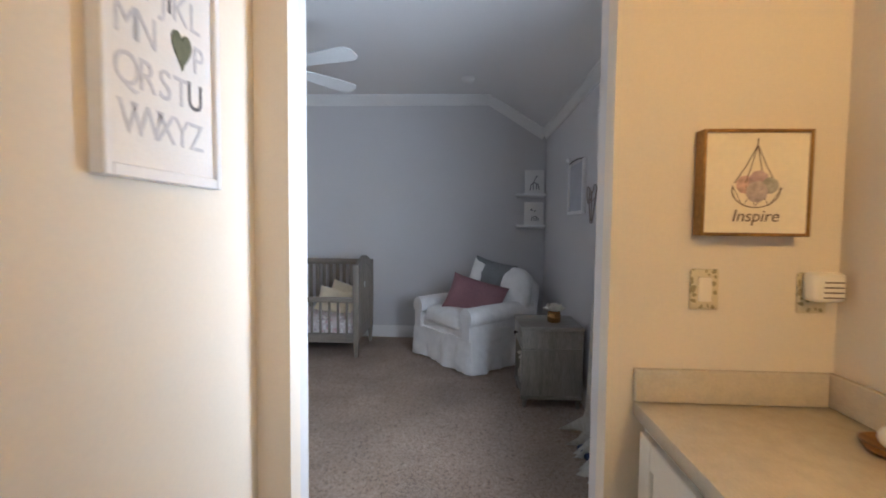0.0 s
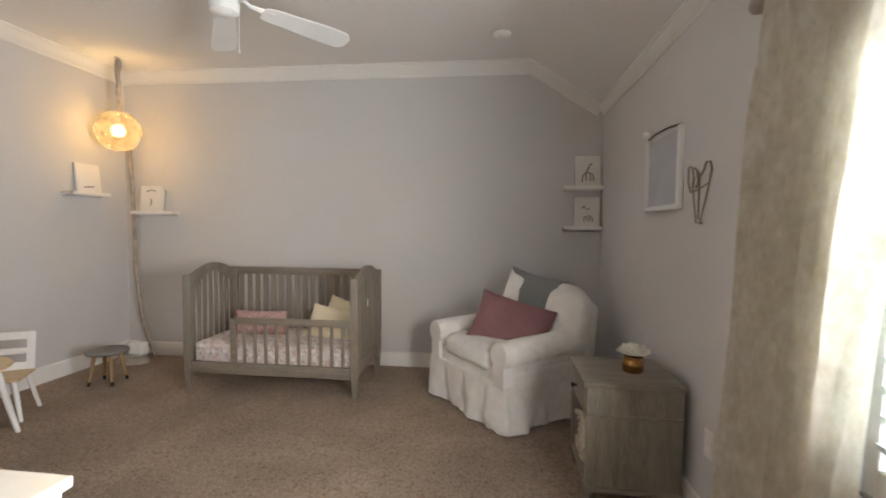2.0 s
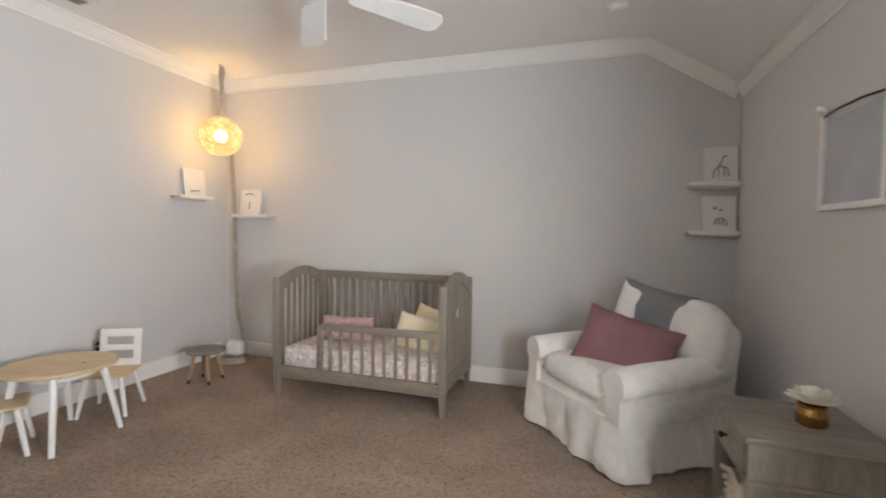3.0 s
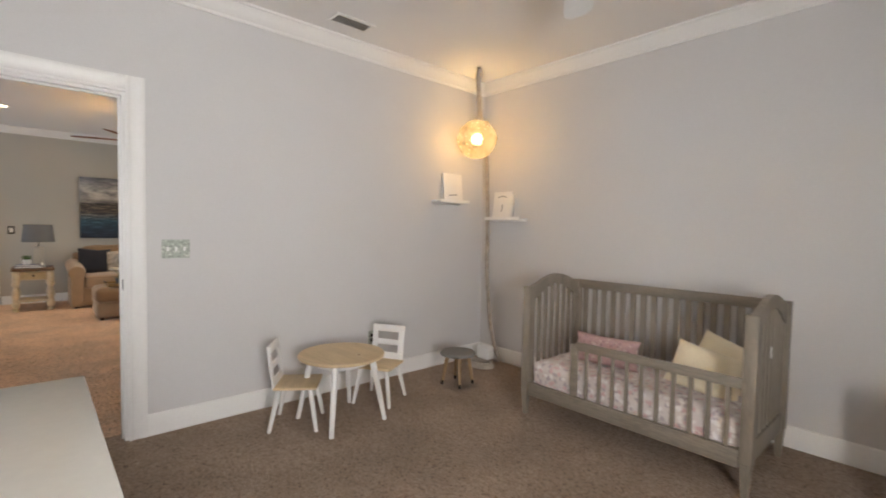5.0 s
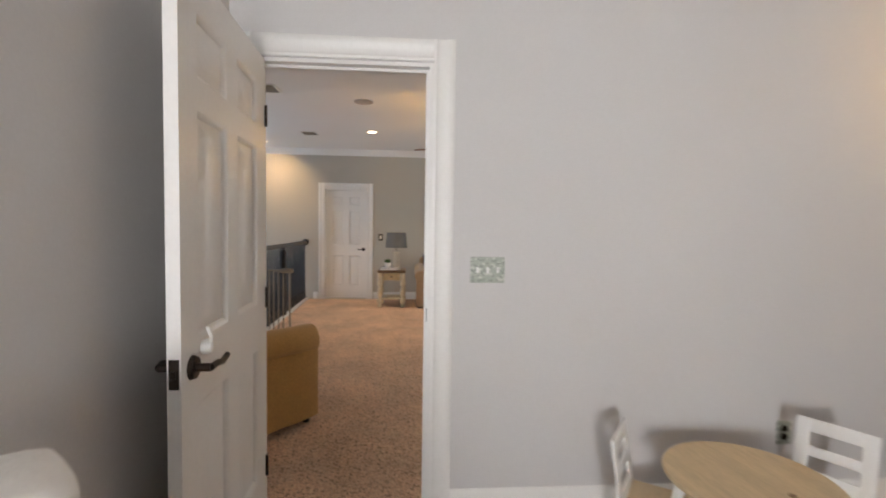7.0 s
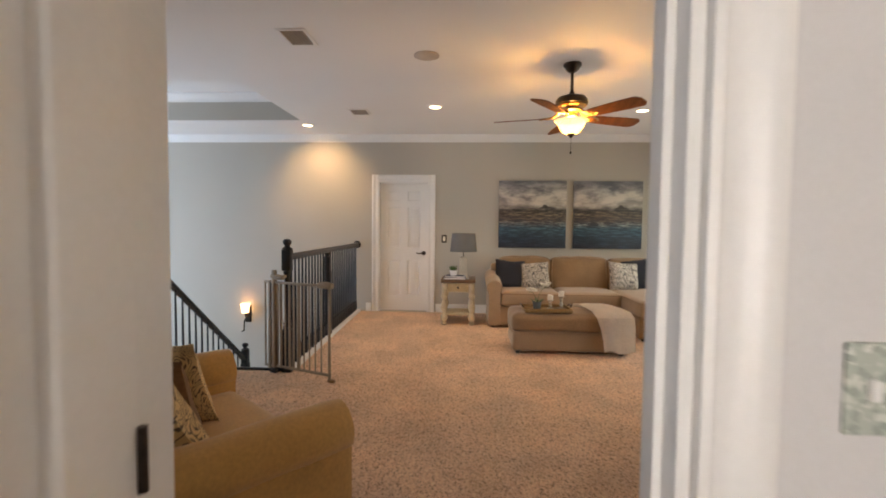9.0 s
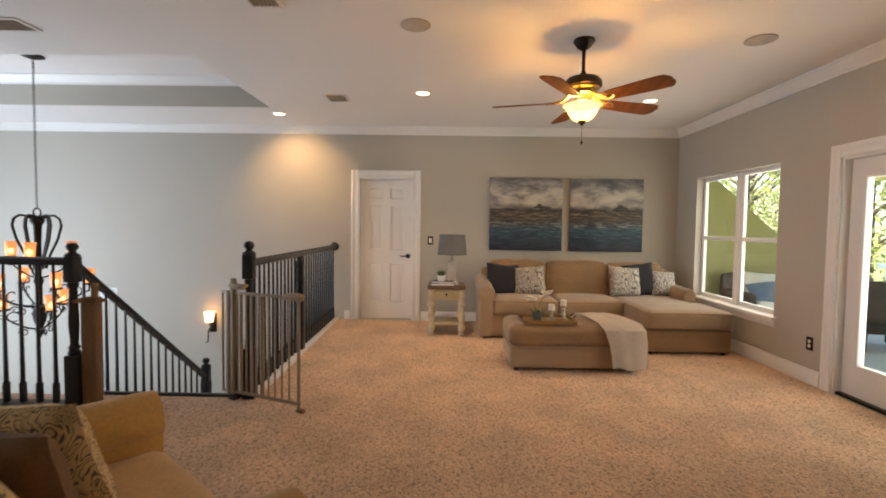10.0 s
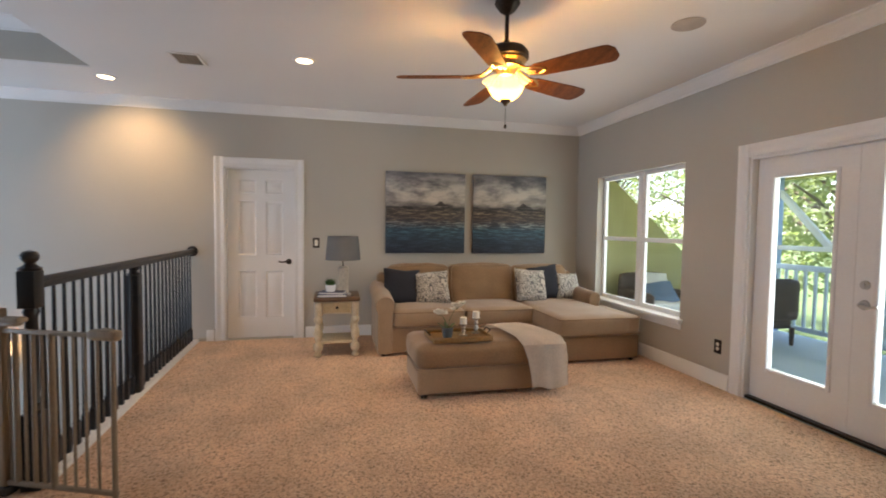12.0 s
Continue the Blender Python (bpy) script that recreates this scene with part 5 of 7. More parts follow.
# ---- bathroom ----
van = thing("vanity_cabinet", (0.76, 0.51, 0), "cream painted vanity cabinet with shaker doors", "cabinet")
CAB = mat("cream_cabinet_paint", (0.72, 0.67, 0.57), 0.45, var=0.03, bump=0.05)
QUARTZ = mat("beige_quartz", (0.60, 0.53, 0.41), 0.25, var=0.06, scale=25, fine=160, bump=0.02)
bm = B()
box(bm, -0.225, -1.2, 0.1, 0.22, 0.94, 0.83)
box(bm, -0.15, -1.2, 0, 0.22, 0.94, 0.1)
part("carcass", bm, CAB, van)
for k in range(4):
    y0 = 0.93 - 0.5 * (k + 1)
    bm = B()
    for a0, a1, z0, z1 in ((y0 + 0.01, y0 + 0.075, 0.14, 0.80), (y0 + 0.425, y0 + 0.49, 0.14, 0.80), (y0 + 0.075, y0 + 0.425, 0.14, 0.205), (y0 + 0.075, y0 + 0.425, 0.735, 0.80)):
        rbox(bm, -0.245, a0, z0, -0.226, a1, z1, 0.003, 1)
    box(bm, -0.235, y0 + 0.07, 0.2, -0.226, y0 + 0.43, 0.74)
    dd = part("door", bm, CAB, van)
ct = thing("countertop", (0.76, 0.51, 0.83), "beige quartz countertop with low backsplash", "countertop")
bm = B()
rbox(bm, -0.255, -1.2, 0.0, 0.228, 0.948, 0.038, 0.005)
part("slab", bm, QUARTZ, ct)
bm = B()
rbox(bm, -0.255, 0.928, 0.039, 0.208, 0.948, 0.122, 0.004)
rbox(bm, 0.209, -1.2, 0.039, 0.228, 0.948, 0.122, 0.004)
part("backsplash", bm, QUARTZ, ct)
sg = thing("framed_sign", (0.762, 1.46, 1.286), "cream framed sign with a hanging planter drawing and the word inspire", "sign")
SGOLD = mat("antique_gold_frame", (0.36, 0.20, 0.06), 0.4, 0.6, var=0.2)
SCREAM = mat("cream_sign_board", (0.80, 0.72, 0.56), 0.8, var=0.03)
for x0, x1, z0, z1 in ((-0.126, -0.118, 0, 0.252), (0.118, 0.126, 0, 0.252), (-0.118, 0.118, 0, 0.008), (-0.118, 0.118, 0.244, 0.252)):
    bm = B()
    rbox(bm, x0, -0.042, z0, x1, -0.001, z1, 0.002, 1)
    part("frame_side", bm, SGOLD, sg)
bm = B()
box(bm, -0.118, -0.036, 0.008, 0.118, -0.002, 0.244)
part("board", bm, SCREAM, sg)
LINE = mat("brown_ink_slot_shade", (0.16, 0.10, 0.07), 0.8)
for xx in (-0.05, -0.025, 0.02, 0.045):
    bm = B()
    tube(bm, [(0.0, -0.0365, 0.215), (xx * 0.5, -0.0365, 0.165), (xx, -0.0365, 0.125)], 0.0011, 5)
    part("ink_line", bm, LINE, sg)
bm = B()
tube(bm, [(0, -0.0365, 0.23), (0, -0.0365, 0.215)], 0.0015, 5)
tube(bm, [(0.055 * math.cos(a), -0.0365, 0.11 + 0.042 * math.sin(a)) for a in np.linspace(math.pi * 0.95, math.pi * 2.05, 20)], 0.0013, 5)
part("ink_line", bm, LINE, sg)
for a in (-0.03, 0.0, 0.03):
    bm = B()
    tube(bm, [(a - 0.025, -0.0365, 0.12), (a, -0.0365, 0.072), (a + 0.03, -0.0365, 0.115)], 0.0009, 5)
    part("ink_line", bm, LINE, sg)
for k, (px, pz, pr, tone) in enumerate(((-0.025, 0.122, 0.022, (0.62, 0.42, 0.36)), (0.005, 0.132, 0.024, (0.55, 0.40, 0.40)), (0.03, 0.12, 0.02, (0.42, 0.40, 0.34)), (0.0, 0.105, 0.026, (0.52, 0.44, 0.42)))):
    bm = B()
    lathe(bm, [(0, 0), (pr, 0), (pr, 0.0006), (0, 0.0006)], 9, pose(px, -0.0362 - 0.0012 * k, pz, 90))
    part("watercolour_patch", bm, mat("watercolour", tone, 0.9, var=0.2, scale=60), sg)


def words(text, size, m, material, parent, name="lettering"):
    cu = bpy.data.curves.new(name, "FONT")
    cu.body, cu.size, cu.align_x, cu.extrude = text, size, "CENTER", 0.0004
    cu.shear = 0.2 if text == "Inspire" else 0
    tmp = bpy.data.objects.new(name, cu)
    scene.collection.objects.link(tmp)
    me = bpy.data.meshes.new_from_object(tmp.evaluated_get(bpy.context.evaluated_depsgraph_get()))
    bpy.data.objects.remove(tmp)
    me.materials.append(material)
    ob = new(name, me)
    ob.parent = parent
    ob.matrix_local = m
    return ob


words("Inspire", 0.040, pose(0, -0.0372, 0.035, 90), LINE, sg)
IVORY = spots_mat("ivory_scroll_plate", (0.66, 0.58, 0.38), [(0.30, 0.25, 0.12)], 75, rough=0.5, cut=0.42)
IVP = mat("ivory_plastic", (0.80, 0.74, 0.62), 0.4, var=0.02, bump=0)
sp = thing("light_switch", (0.668, 1.46, 1.153), "ivory rocker switch in an ornate plate", "light switch")
bm = B()
rbox(bm, -0.034, -0.008, -0.05, 0.034, -0.0005, 0.05, 0.003)
part("cover_plate", bm, IVORY, sp)
bm = B()
rbox(bm, -0.016, -0.013, -0.03, 0.016, -0.007, 0.03, 0.002)
part("rocker", bm, IVP, sp)
af = thing("air_freshener", (0.924, 1.46, 1.15), "white plug-in air freshener on an outlet plate", "air freshener")
bm = B()
rbox(bm, -0.034, -0.008, -0.052, 0.034, -0.0005, 0.048, 0.003)
part("outlet_plate", bm, IVORY, af)
bm = B()
rbox(bm, -0.030, -0.055, -0.018, 0.046, -0.008, 0.052, 0.012, 3)
part("case", bm, IVP, af)
# brown strips painted as the shade in the vent slots; nothing is cut
for k in range(4):
    bm = B()
    rbox(bm, -0.008, -0.0565, -0.008 + 0.012 * k, 0.038, -0.054, -0.0045 + 0.012 * k, 0.001, 1)
    part("slot_shade", bm, LINE, af, "raised brown strip in place of a vent slot's shade")
dish = thing("soap_dish", (0.915, 1.21, 0.868), "brass dish holding a white ceramic figure", "dish")
bm = B()
lathe(bm, [(0, 0), (0.035, 0), (0.05, 0.012), (0.054, 0.022), (0.05, 0.021), (0.034, 0.007), (0, 0.006)], 28)
part("bowl", bm, GOLD, dish)
bm = B()
ball(bm, (0, 0, 0.032), 0.026, 14, 0.9)
ball(bm, (0.012, -0.01, 0.058), 0.014, 12)
part("ceramic", bm, PETAL, dish, "white ceramic knob")
ap = thing("alphabet_print", (-0.47, 1.085, 1.375), "white framed alphabet print with grey letters and a green heart", "picture frame")
for y0, y1, z0, z1 in ((-0.145, -0.128, 0, 0.50), (0.153, 0.17, 0, 0.50), (-0.128, 0.153, 0, 0.02), (-0.128, 0.153, 0.48, 0.50)):
    bm = B()
    rbox(bm, 0.001, y0, z0, 0.027, y1, z1, 0.002, 1)
    part("frame_side", bm, FRAMEW, ap)
bm = B()
box(bm, 0.001, -0.128, 0.02, 0.018, 0.153, 0.48)
part("paper", bm, CANVAS, ap)
PALEINK = mat("pale_grey_ink", (0.64, 0.63, 0.65), 0.8)
MOSS = mat("moss_green_ink", (0.17, 0.18, 0.11), 0.8)
for row, (text, z) in enumerate((("VWXYZ", 0.07), ("QRST", 0.145), ("MN", 0.22), ("HIJKL", 0.295), ("ABCDE", 0.37))):
    for k, ch in enumerate(text):
        y = -0.085 + 0.045 * k
        words(ch, 0.075, pose(0.0186, y, z, 90, 0, 90), PALEINK, ap, "letter")
words("U", 0.075, pose(0.0188, 0.092, 0.147, 90, 0, 90), INK, ap, "letter")
words("P", 0.075, pose(0.0186, 0.105, 0.22, 90, 0, 90), PALEINK, ap, "letter")
words("I", 0.075, pose(0.0188, 0.02, 0.30, 90, 0, 90), INK, ap, "letter")
bm = B()
hp = []
for a in np.linspace(0, 2 * math.pi, 30, endpoint=False):
    hp.append((16 * math.sin(a) ** 3 * 0.0018, (13 * math.cos(a) - 5 * math.cos(2 * a) - 2 * math.cos(3 * a) - math.cos(4 * a)) * 0.0024))
f = bm.faces.new([bm.verts.new((0.0187, 0.052 + y, 0.25 + z)) for y, z in hp])
up = bmesh.ops.extrude_face_region(bm, geom=[f])
bmesh.ops.translate(bm, vec=(0.002, 0, 0), verts=[v for v in up["geom"] if isinstance(v, bmesh.types.BMVert)])
part("heart", bm, MOSS, ap, "moss green heart")
vl = thing("vanity_light", (0.99, 0.35, 2.12), "brushed vanity light bar with warm frosted shades", "wall lamp")
bm = B()
rbox(bm, -0.03, -0.32, -0.04, -0.001, 0.32, 0.04, 0.006)
part("back_plate", bm, CHROME, vl)
VG = mat("warm_frosted_glow", (1.0, 0.72, 0.40), 0.5, emit=6, var=0)
for k in (-0.22, 0.0, 0.22):
    bm = B()
    lathe(bm, [(0, 0.0), (0.03, 0.0), (0.045, 0.1), (0.0, 0.1)], 18, pose(-0.075, k, -0.02))
    cyl(bm, (-0.03, k, 0.03), (-0.075, k, 0.03), 0.008, seg=8)
    part("shade", bm, VG, vl)

# ---- loft seating ----
TAN = mat("tan_microsuede", (0.28, 0.17, 0.088), 0.85, var=0.10, scale=5, fine=70, bump=0.2, sheen=0.3)
TAN2 = mat("sand_microsuede", (0.36, 0.245, 0.15), 0.85, var=0.08, scale=5, fine=70, bump=0.2, sheen=0.3)
CAMEL = mat("camel_microsuede", (0.58, 0.31, 0.09), 0.85, var=0.10, scale=4, fine=70, bump=0.2, sheen=0.3)
DARKF = mat("dark_stained_foot", (0.03, 0.02, 0.015), 0.5)
NAVYV = mat("navy_velvet", (0.014, 0.016, 0.026), 0.85, var=0.15, sheen=0.08)
DAMASK = swirl_mat("ivory_grey_scroll_cloth", (0.56, 0.52, 0.45), (0.11, 0.105, 0.11), 6.5, 0.56)
BRONZED = swirl_mat("bronze_paisley_cloth", (0.68, 0.47, 0.23), (0.15, 0.10, 0.055), 9, 0.70)
sofa = thing("sectional_sofa", (-9.25, 3.77, 0), "tan upholstered sectional sofa with chaise and rolled arm", "sofa")
# local: x from -0.76 (back, at the wall) to +0.21 (front), chaise to +0.83; y from -1.35 to +1.35
bm = B()
rbox(bm, -0.74, -1.22, 0.03, 0.20, 0.43, 0.30, 0.02, 3)
part("base", bm, TAN2, sofa)
bm = B()
rbox(bm, -0.74, 0.435, 0.03, 0.815, 1.34, 0.275, 0.02, 3)
part("chaise_base", bm, TAN, sofa)


def piping(parent, x0, x1, y0, y1, z, r, material):
    """A welt round the edge of a cushion, lying in a level plane."""
    pts = []
    for cx, cy, a0 in ((x1 - r, y1 - r, 0), (x0 + r, y1 - r, 90), (x0 + r, y0 + r, 180), (x1 - r, y0 + r, 270)):
        pts += [(cx + r * math.cos(radians(a0 + a)), cy + r * math.sin(radians(a0 + a)), z) for a in (0, 30, 60, 90)]
    bm = B()
    tube(bm, pts + pts[:1], 0.0065, 6)
    part("piping", bm, material, parent)


for y0, y1 in ((-1.15, -0.365), (-0.36, 0.425)):
    bm = B()
    softbox(bm, 0.82, y1 - y0, 0.19, 0.045, pose(-0.19, (y0 + y1) / 2, 0.385), 14, 0.018, 0.006, y0)
    sc_ = part("seat_cushion", bm, TAN2, sofa)
    for z in (0.315, 0.455):
        piping(sc_, -0.602, 0.222, y0 - 0.002, y1 + 0.002, z, 0.04, TAN)
bm = B()
softbox(bm, 1.44, 0.80, 0.20, 0.045, pose(0.125, 0.83, 0.378), 16, 0.018, 0.006, 5)
softbox(bm, 0.70, 0.30, 0.195, 0.045, pose(0.49, 1.19, 0.378), 10, 0.0, 0.004, 6)
cc_ = part("chaise_cushion", bm, TAN2, sofa)
piping(cc_, 0.13, 0.845, 0.425, 1.345, 0.455, 0.04, TAN)
piping(cc_, 0.13, 0.845, 0.425, 1.345, 0.295, 0.04, TAN)
for y0, y1, z in ((-1.15, -0.40, 0.62), (-0.40, 0.42, 0.62), (0.42, 1.16, 0.61)):
    bm = B()
    softbox(bm, 0.23, y1 - y0 - 0.01, 0.49, 0.055, pose(-0.50, (y0 + y1) / 2, z + 0.03, 0, -10), 14, 0.035, 0.012, y1)
    bc_ = part("back_cushion", bm, TAN, sofa)
    bm = B()
    w_ = (y1 - y0) / 2 - 0.03
    T = pose(-0.50, (y0 + y1) / 2, z + 0.03, 0, -10)
    tube(bm, [T @ Vector((0.105, a * w_, b)) for a, b in ((-1, -0.2), (-1.03, 0), (-1, 0.2), (-0.94, 0.232), (0, 0.24), (0.94, 0.232), (1, 0.2), (1.03, 0), (1, -0.2))], 0.0065, 6)
    part("piping", bm, TAN2, bc_)
bm = B()
rbox(bm, -0.79, -1.25, 0.06, -0.60, 1.34, 0.80, 0.05, 4)
part("backrest", bm, TAN, sofa)


def side_arm(bm, y, flip, x0, x1, top, r, lean=0.0):
    """A flared rolled arm running along local x."""
    rolled_arm(bm, 0, x0, x1, top, r, 0.03, 0.15, y, lean)
    bmesh.ops.transform(bm, matrix=Matrix.Translation((0, y, 0)) @ Matrix(((0, 1, 0, 0), (1, 0, 0, 0), (0, 0, 1, 0), (0, 0, 0, 1))), verts=bm.verts)


bm = B()
side_arm(bm, -1.235, 1, -0.78, 0.215, 0.71, 0.105, -0.075)
arm_ = part("arm", bm, TAN2, sofa)
bm = B()
pts = [(0.216, -1.235 + s * 0.07, z) for s, z in ((-1, 0.06), (-1, 0.45))]
pts += [(0.216, -1.235 + 0.094 * math.cos(radians(a)), 0.53 + 0.094 * math.sin(radians(a))) for a in range(205, -26, -20)]
pts += [(0.216, -1.235 + 0.07, z) for z in (0.45, 0.06)]
tube(bm, pts, 0.007, 6)
part("welt", bm, TAN2, arm_)
bm = B()
side_arm(bm, 1.255, 1, -0.78, 0.10, 0.66, 0.085, -0.04)
part("arm", bm, TAN, sofa)
for x, y in ((0.14, -1.25), (0.76, 0.5), (0.76, 1.28), (-0.7, -1.2), (-0.7, 1.28), (0.14, 0.40)):
    bm = B()
    cyl(bm, (x, y, 0), (x, y, 0.06), 0.022, 0.03, 10)
    part("foot", bm, DARKF, sofa)
SZ = 0.47
for x, y, tilt, roll, yaw, w, material, label in (
    (-9.50, 2.76, -20, 4, 90, 0.43, NAVYV, "navy square cushion leaning on the sofa"),
    (-9.44, 3.13, -22, -4, 84, 0.41, DAMASK, "ivory cushion with dark scrollwork on the sofa"),
    (-9.44, 4.36, -22, 5, 96, 0.43, DAMASK, "ivory cushion with dark scrollwork by the chaise"),
    (-9.56, 4.60, -18, -5, 90, 0.46, NAVYV, "navy square cushion behind a scrollwork cushion"),
    (-9.54, 4.90, -20, 3, 98, 0.36, DAMASK, "smaller ivory scrollwork cushion in the corner"),
):
    cushion("sofa_cushion", (x, y, SZ, tilt, roll, yaw), w, w * 0.98, 0.15, material, label, x + y)

ott = thing("ottoman", (-8.09, 3.26, 0), "tan upholstered rectangular ottoman on low dark feet", "ottoman")
bm = B()
rbox(bm, -0.30, -0.60, 0.03, 0.30, 0.60, 0.24, 0.035, 4)
part("base", bm, TAN2, ott)
bm = B()
softbox(bm, 0.62, 1.22, 0.20, 0.06, pose(0, 0, 0.325), 16, 0.014, 0.008, 4)
piping(part("cushion", bm, TAN, ott), -0.312, 0.312, -0.612, 0.612, 0.238, 0.055, TAN2)
for x in (-0.25, 0.25):
    for y in (-0.54, 0.54):
        bm = B()
        cyl(bm, (x, y, 0), (x, y, 0.055), 0.024, 0.032, 10)
        part("foot", bm, DARKF, ott)
THROW = mat("cream_knit_throw", (0.84, 0.75, 0.66), 0.95, var=0.06, scale=6, fine=60, bump=0.6, depth=0.004)
throw = thing("throw_blanket", (-8.09, 3.26, 0), "cream knitted throw draped over the ottoman corner", "blanket")
bm = B()
rows = []
path = [(-0.36, 0.24), (-0.335, 0.40), (-0.29, 0.446), (-0.15, 0.458), (0.0, 0.46), (0.15, 0.458), (0.27, 0.45), (0.335, 0.41), (0.365, 0.30), (0.372, 0.18), (0.38, 0.06)]
n = 34
for i, (x, z) in enumerate(path):
    v = i / (len(path) - 1)
    row = []
    for j in range(n + 1):
        u = j / n
        y = 0.10 + 0.22 * v + u * (0.36 + 0.03 * v) + 0.015 * math.sin(9 * v + 3 * u)
        fold = 0.003 * math.sin(15 * u + 4 * v) + 0.014 * noise.noise((u * 2.6, v * 3, 2))
        out = abs(x) > 0.31
        row.append(bm.verts.new((x + (fold * 1.3 + 0.012 if out else 0), min(y, 0.64), z + (0 if out else 0.012 + fold * 0.5) + (0.03 * noise.noise((u * 3, 1, 0)) if i == len(path) - 1 else 0))))
    rows.append(row)
for a, b in zip(rows, rows[1:]):
    for j in range(n):
        bm.faces.new((a[j], a[j + 1], b[j + 1], b[j]))
bmesh.ops.solidify(bm, geom=bm.faces[:], thickness=0.012)
part("knit", bm, THROW, throw)
TRAYW = mat("gilded_tray_wood", (0.33, 0.20, 0.08), 0.4, 0.3, var=0.15, stretch=(1, 6, 1))
OTZ = 0.437
tray = thing("serving_tray", (-7.99, 3.03, OTZ, 0, 0, 2), "gilded wooden serving tray with raised rim and handles", "tray")
bm = B()
rbox(bm, -0.17, -0.25, 0.0, 0.17, 0.25, 0.012, 0.003)
part("tray_base", bm, TRAYW, tray)
for x0, y0, x1, y1 in ((-0.17, -0.25, -0.158, 0.25), (0.158, -0.25, 0.17, 0.25), (-0.158, -0.25, 0.158, -0.238), (-0.158, 0.238, 0.158, 0.25)):
    bm = B()
    rbox(bm, x0, y0, 0.012, x1, y1, 0.042, 0.003)
    part("rim", bm, TRAYW, tray)
for s in (-1, 1):
    bm = B()
    tube(bm, [(-0.05, s * 0.247, 0.04), (-0.05, s * 0.27, 0.065), (0.05, s * 0.27, 0.065), (0.05, s * 0.247, 0.04)], 0.006, 8)
    part("handle", bm, BRONZE, tray)
TZ0 = OTZ + 0.012
SILV = mat("mercury_glass", (0.52, 0.46, 0.38), 0.3, 0.8, var=0.2, scale=30)
WAX = mat("ivory_wax", (0.82, 0.78, 0.68), 0.5, var=0.03, bump=0)
for x, y, h in ((-8.0, 3.08, 0.10), (-8.06, 3.21, 0.135)):
    cs = thing("candle_holder", (x, y, TZ0), "turned mercury-glass candle holder with ivory pillar candle", "candle holder", "candle holders on the tray")
    bm = B()
    lathe(bm, [(0, 0), (0.034, 0), (0.036, 0.008), (0.014, 0.02), (0.012, 0.03), (0.022, 0.04), (0.012, h * 0.55), (0.020, h * 0.68), (0.012, h * 0.82), (0.034, h * 0.94), (0.036, h), (0, h)], 22)
    part("stand", bm, SILV, cs)
    bm = B()
    lathe(bm, [(0, h), (0.030, h), (0.030, h + 0.052), (0.026, h + 0.056), (0, h + 0.052)], 20)
    part("candle", bm, WAX, cs)
va = thing("orchid_pot", (-7.93, 2.925, TZ0), "white orchid stems in a dark blue-grey pot", "potted plant")
SLATE = mat("slate_blue_ceramic", (0.10, 0.12, 0.13), 0.45, var=0.1)
STEM = mat("green_stem", (0.10, 0.14, 0.05), 0.6)
bm = B()
lathe(bm, [(0, 0), (0.036, 0), (0.048, 0.085), (0.05, 0.092), (0.044, 0.092), (0.04, 0.08), (0, 0.075)], 24)
part("pot", bm, SLATE, va)
rnd = random.Random(3)
for k, pts in enumerate(([(0, 0, 0.08), (0.0, 0.02, 0.16), (-0.01, 0.06, 0.23), (-0.02, 0.12, 0.26)], [(0, 0, 0.08), (0.01, -0.02, 0.15), (0.02, -0.05, 0.19), (0.02, -0.09, 0.20)])):
    bm = B()
    tube(bm, pts, 0.003, 6)
    part("stem", bm, STEM, va)
    for j in range(6):
        p = Vector(pts[2]).lerp(Vector(pts[3]), j / 5 * 1.2 - 0.1) + Vector((rnd.uniform(-0.015, 0.015), rnd.uniform(-0.015, 0.015), rnd.uniform(-0.01, 0.03)))
        bm = B()
        for q in range(5):
            bmesh.ops.create_uvsphere(bm, u_segments=7, v_segments=5, radius=0.5, matrix=Matrix.Translation(p) @ pose(0, 0, 0, rnd.uniform(40, 80), 0, 72 * q) @ Matrix.Translation((0, 0, 0.018)) @ Matrix.Diagonal((0.036, 0.008, 0.044, 1)))
        part("blossom", bm, PETAL, va)
bm = B()
for q in range(6):
    a = q * 1.05
    bmesh.ops.create_uvsphere(bm, u_segments=8, v_segments=5, radius=0.5, matrix=Matrix.Translation((0, 0, 0.085)) @ pose(0, 0, 0, 0, 0, 60 * q) @ pose(0.045, 0, 0.012, 0, 60) @ Matrix.Diagonal((0.006, 0.03, 0.1, 1)))
part("leaves", bm, STEM, va)

# ---- side table and lamp ----
IVT = mat("distressed_ivory_paint", (0.62, 0.52, 0.36), 0.6, var=0.12, scale=14, fine=60, bump=0.2)
WTOP = mat("walnut_top", (0.14, 0.075, 0.035), 0.4, var=0.2, stretch=(1, 7, 1))
CREAMY = mat("yellowed_cream_paint", (0.56, 0.43, 0.24), 0.5, var=0.12, scale=14, fine=60, bump=0.15)
et = thing("side_table", (-9.35, 2.045, 0), "ivory side table with turned legs, drawer and brown wood top", "side table")
for sx in (-1, 1):
    for sy in (-1, 1):
        bm = B()
        lathe(bm, [(0, 0), (0.026, 0), (0.042, 0.022), (0.026, 0.05), (0.030, 0.062), (0.047, 0.08), (0.047, 0.125), (0.032, 0.145), (0.022, 0.165), (0.043, 0.21), (0.047, 0.25), (0.030, 0.315), (0.021, 0.345), (0.044, 0.375), (0.046, 0.40), (0.030, 0.425), (0.036, 0.44), (0.036, 0.57), (0, 0.57)], 20, pose(sx * 0.188, sy * 0.188, 0))
        part("leg", bm, IVT, et)
bm = B()
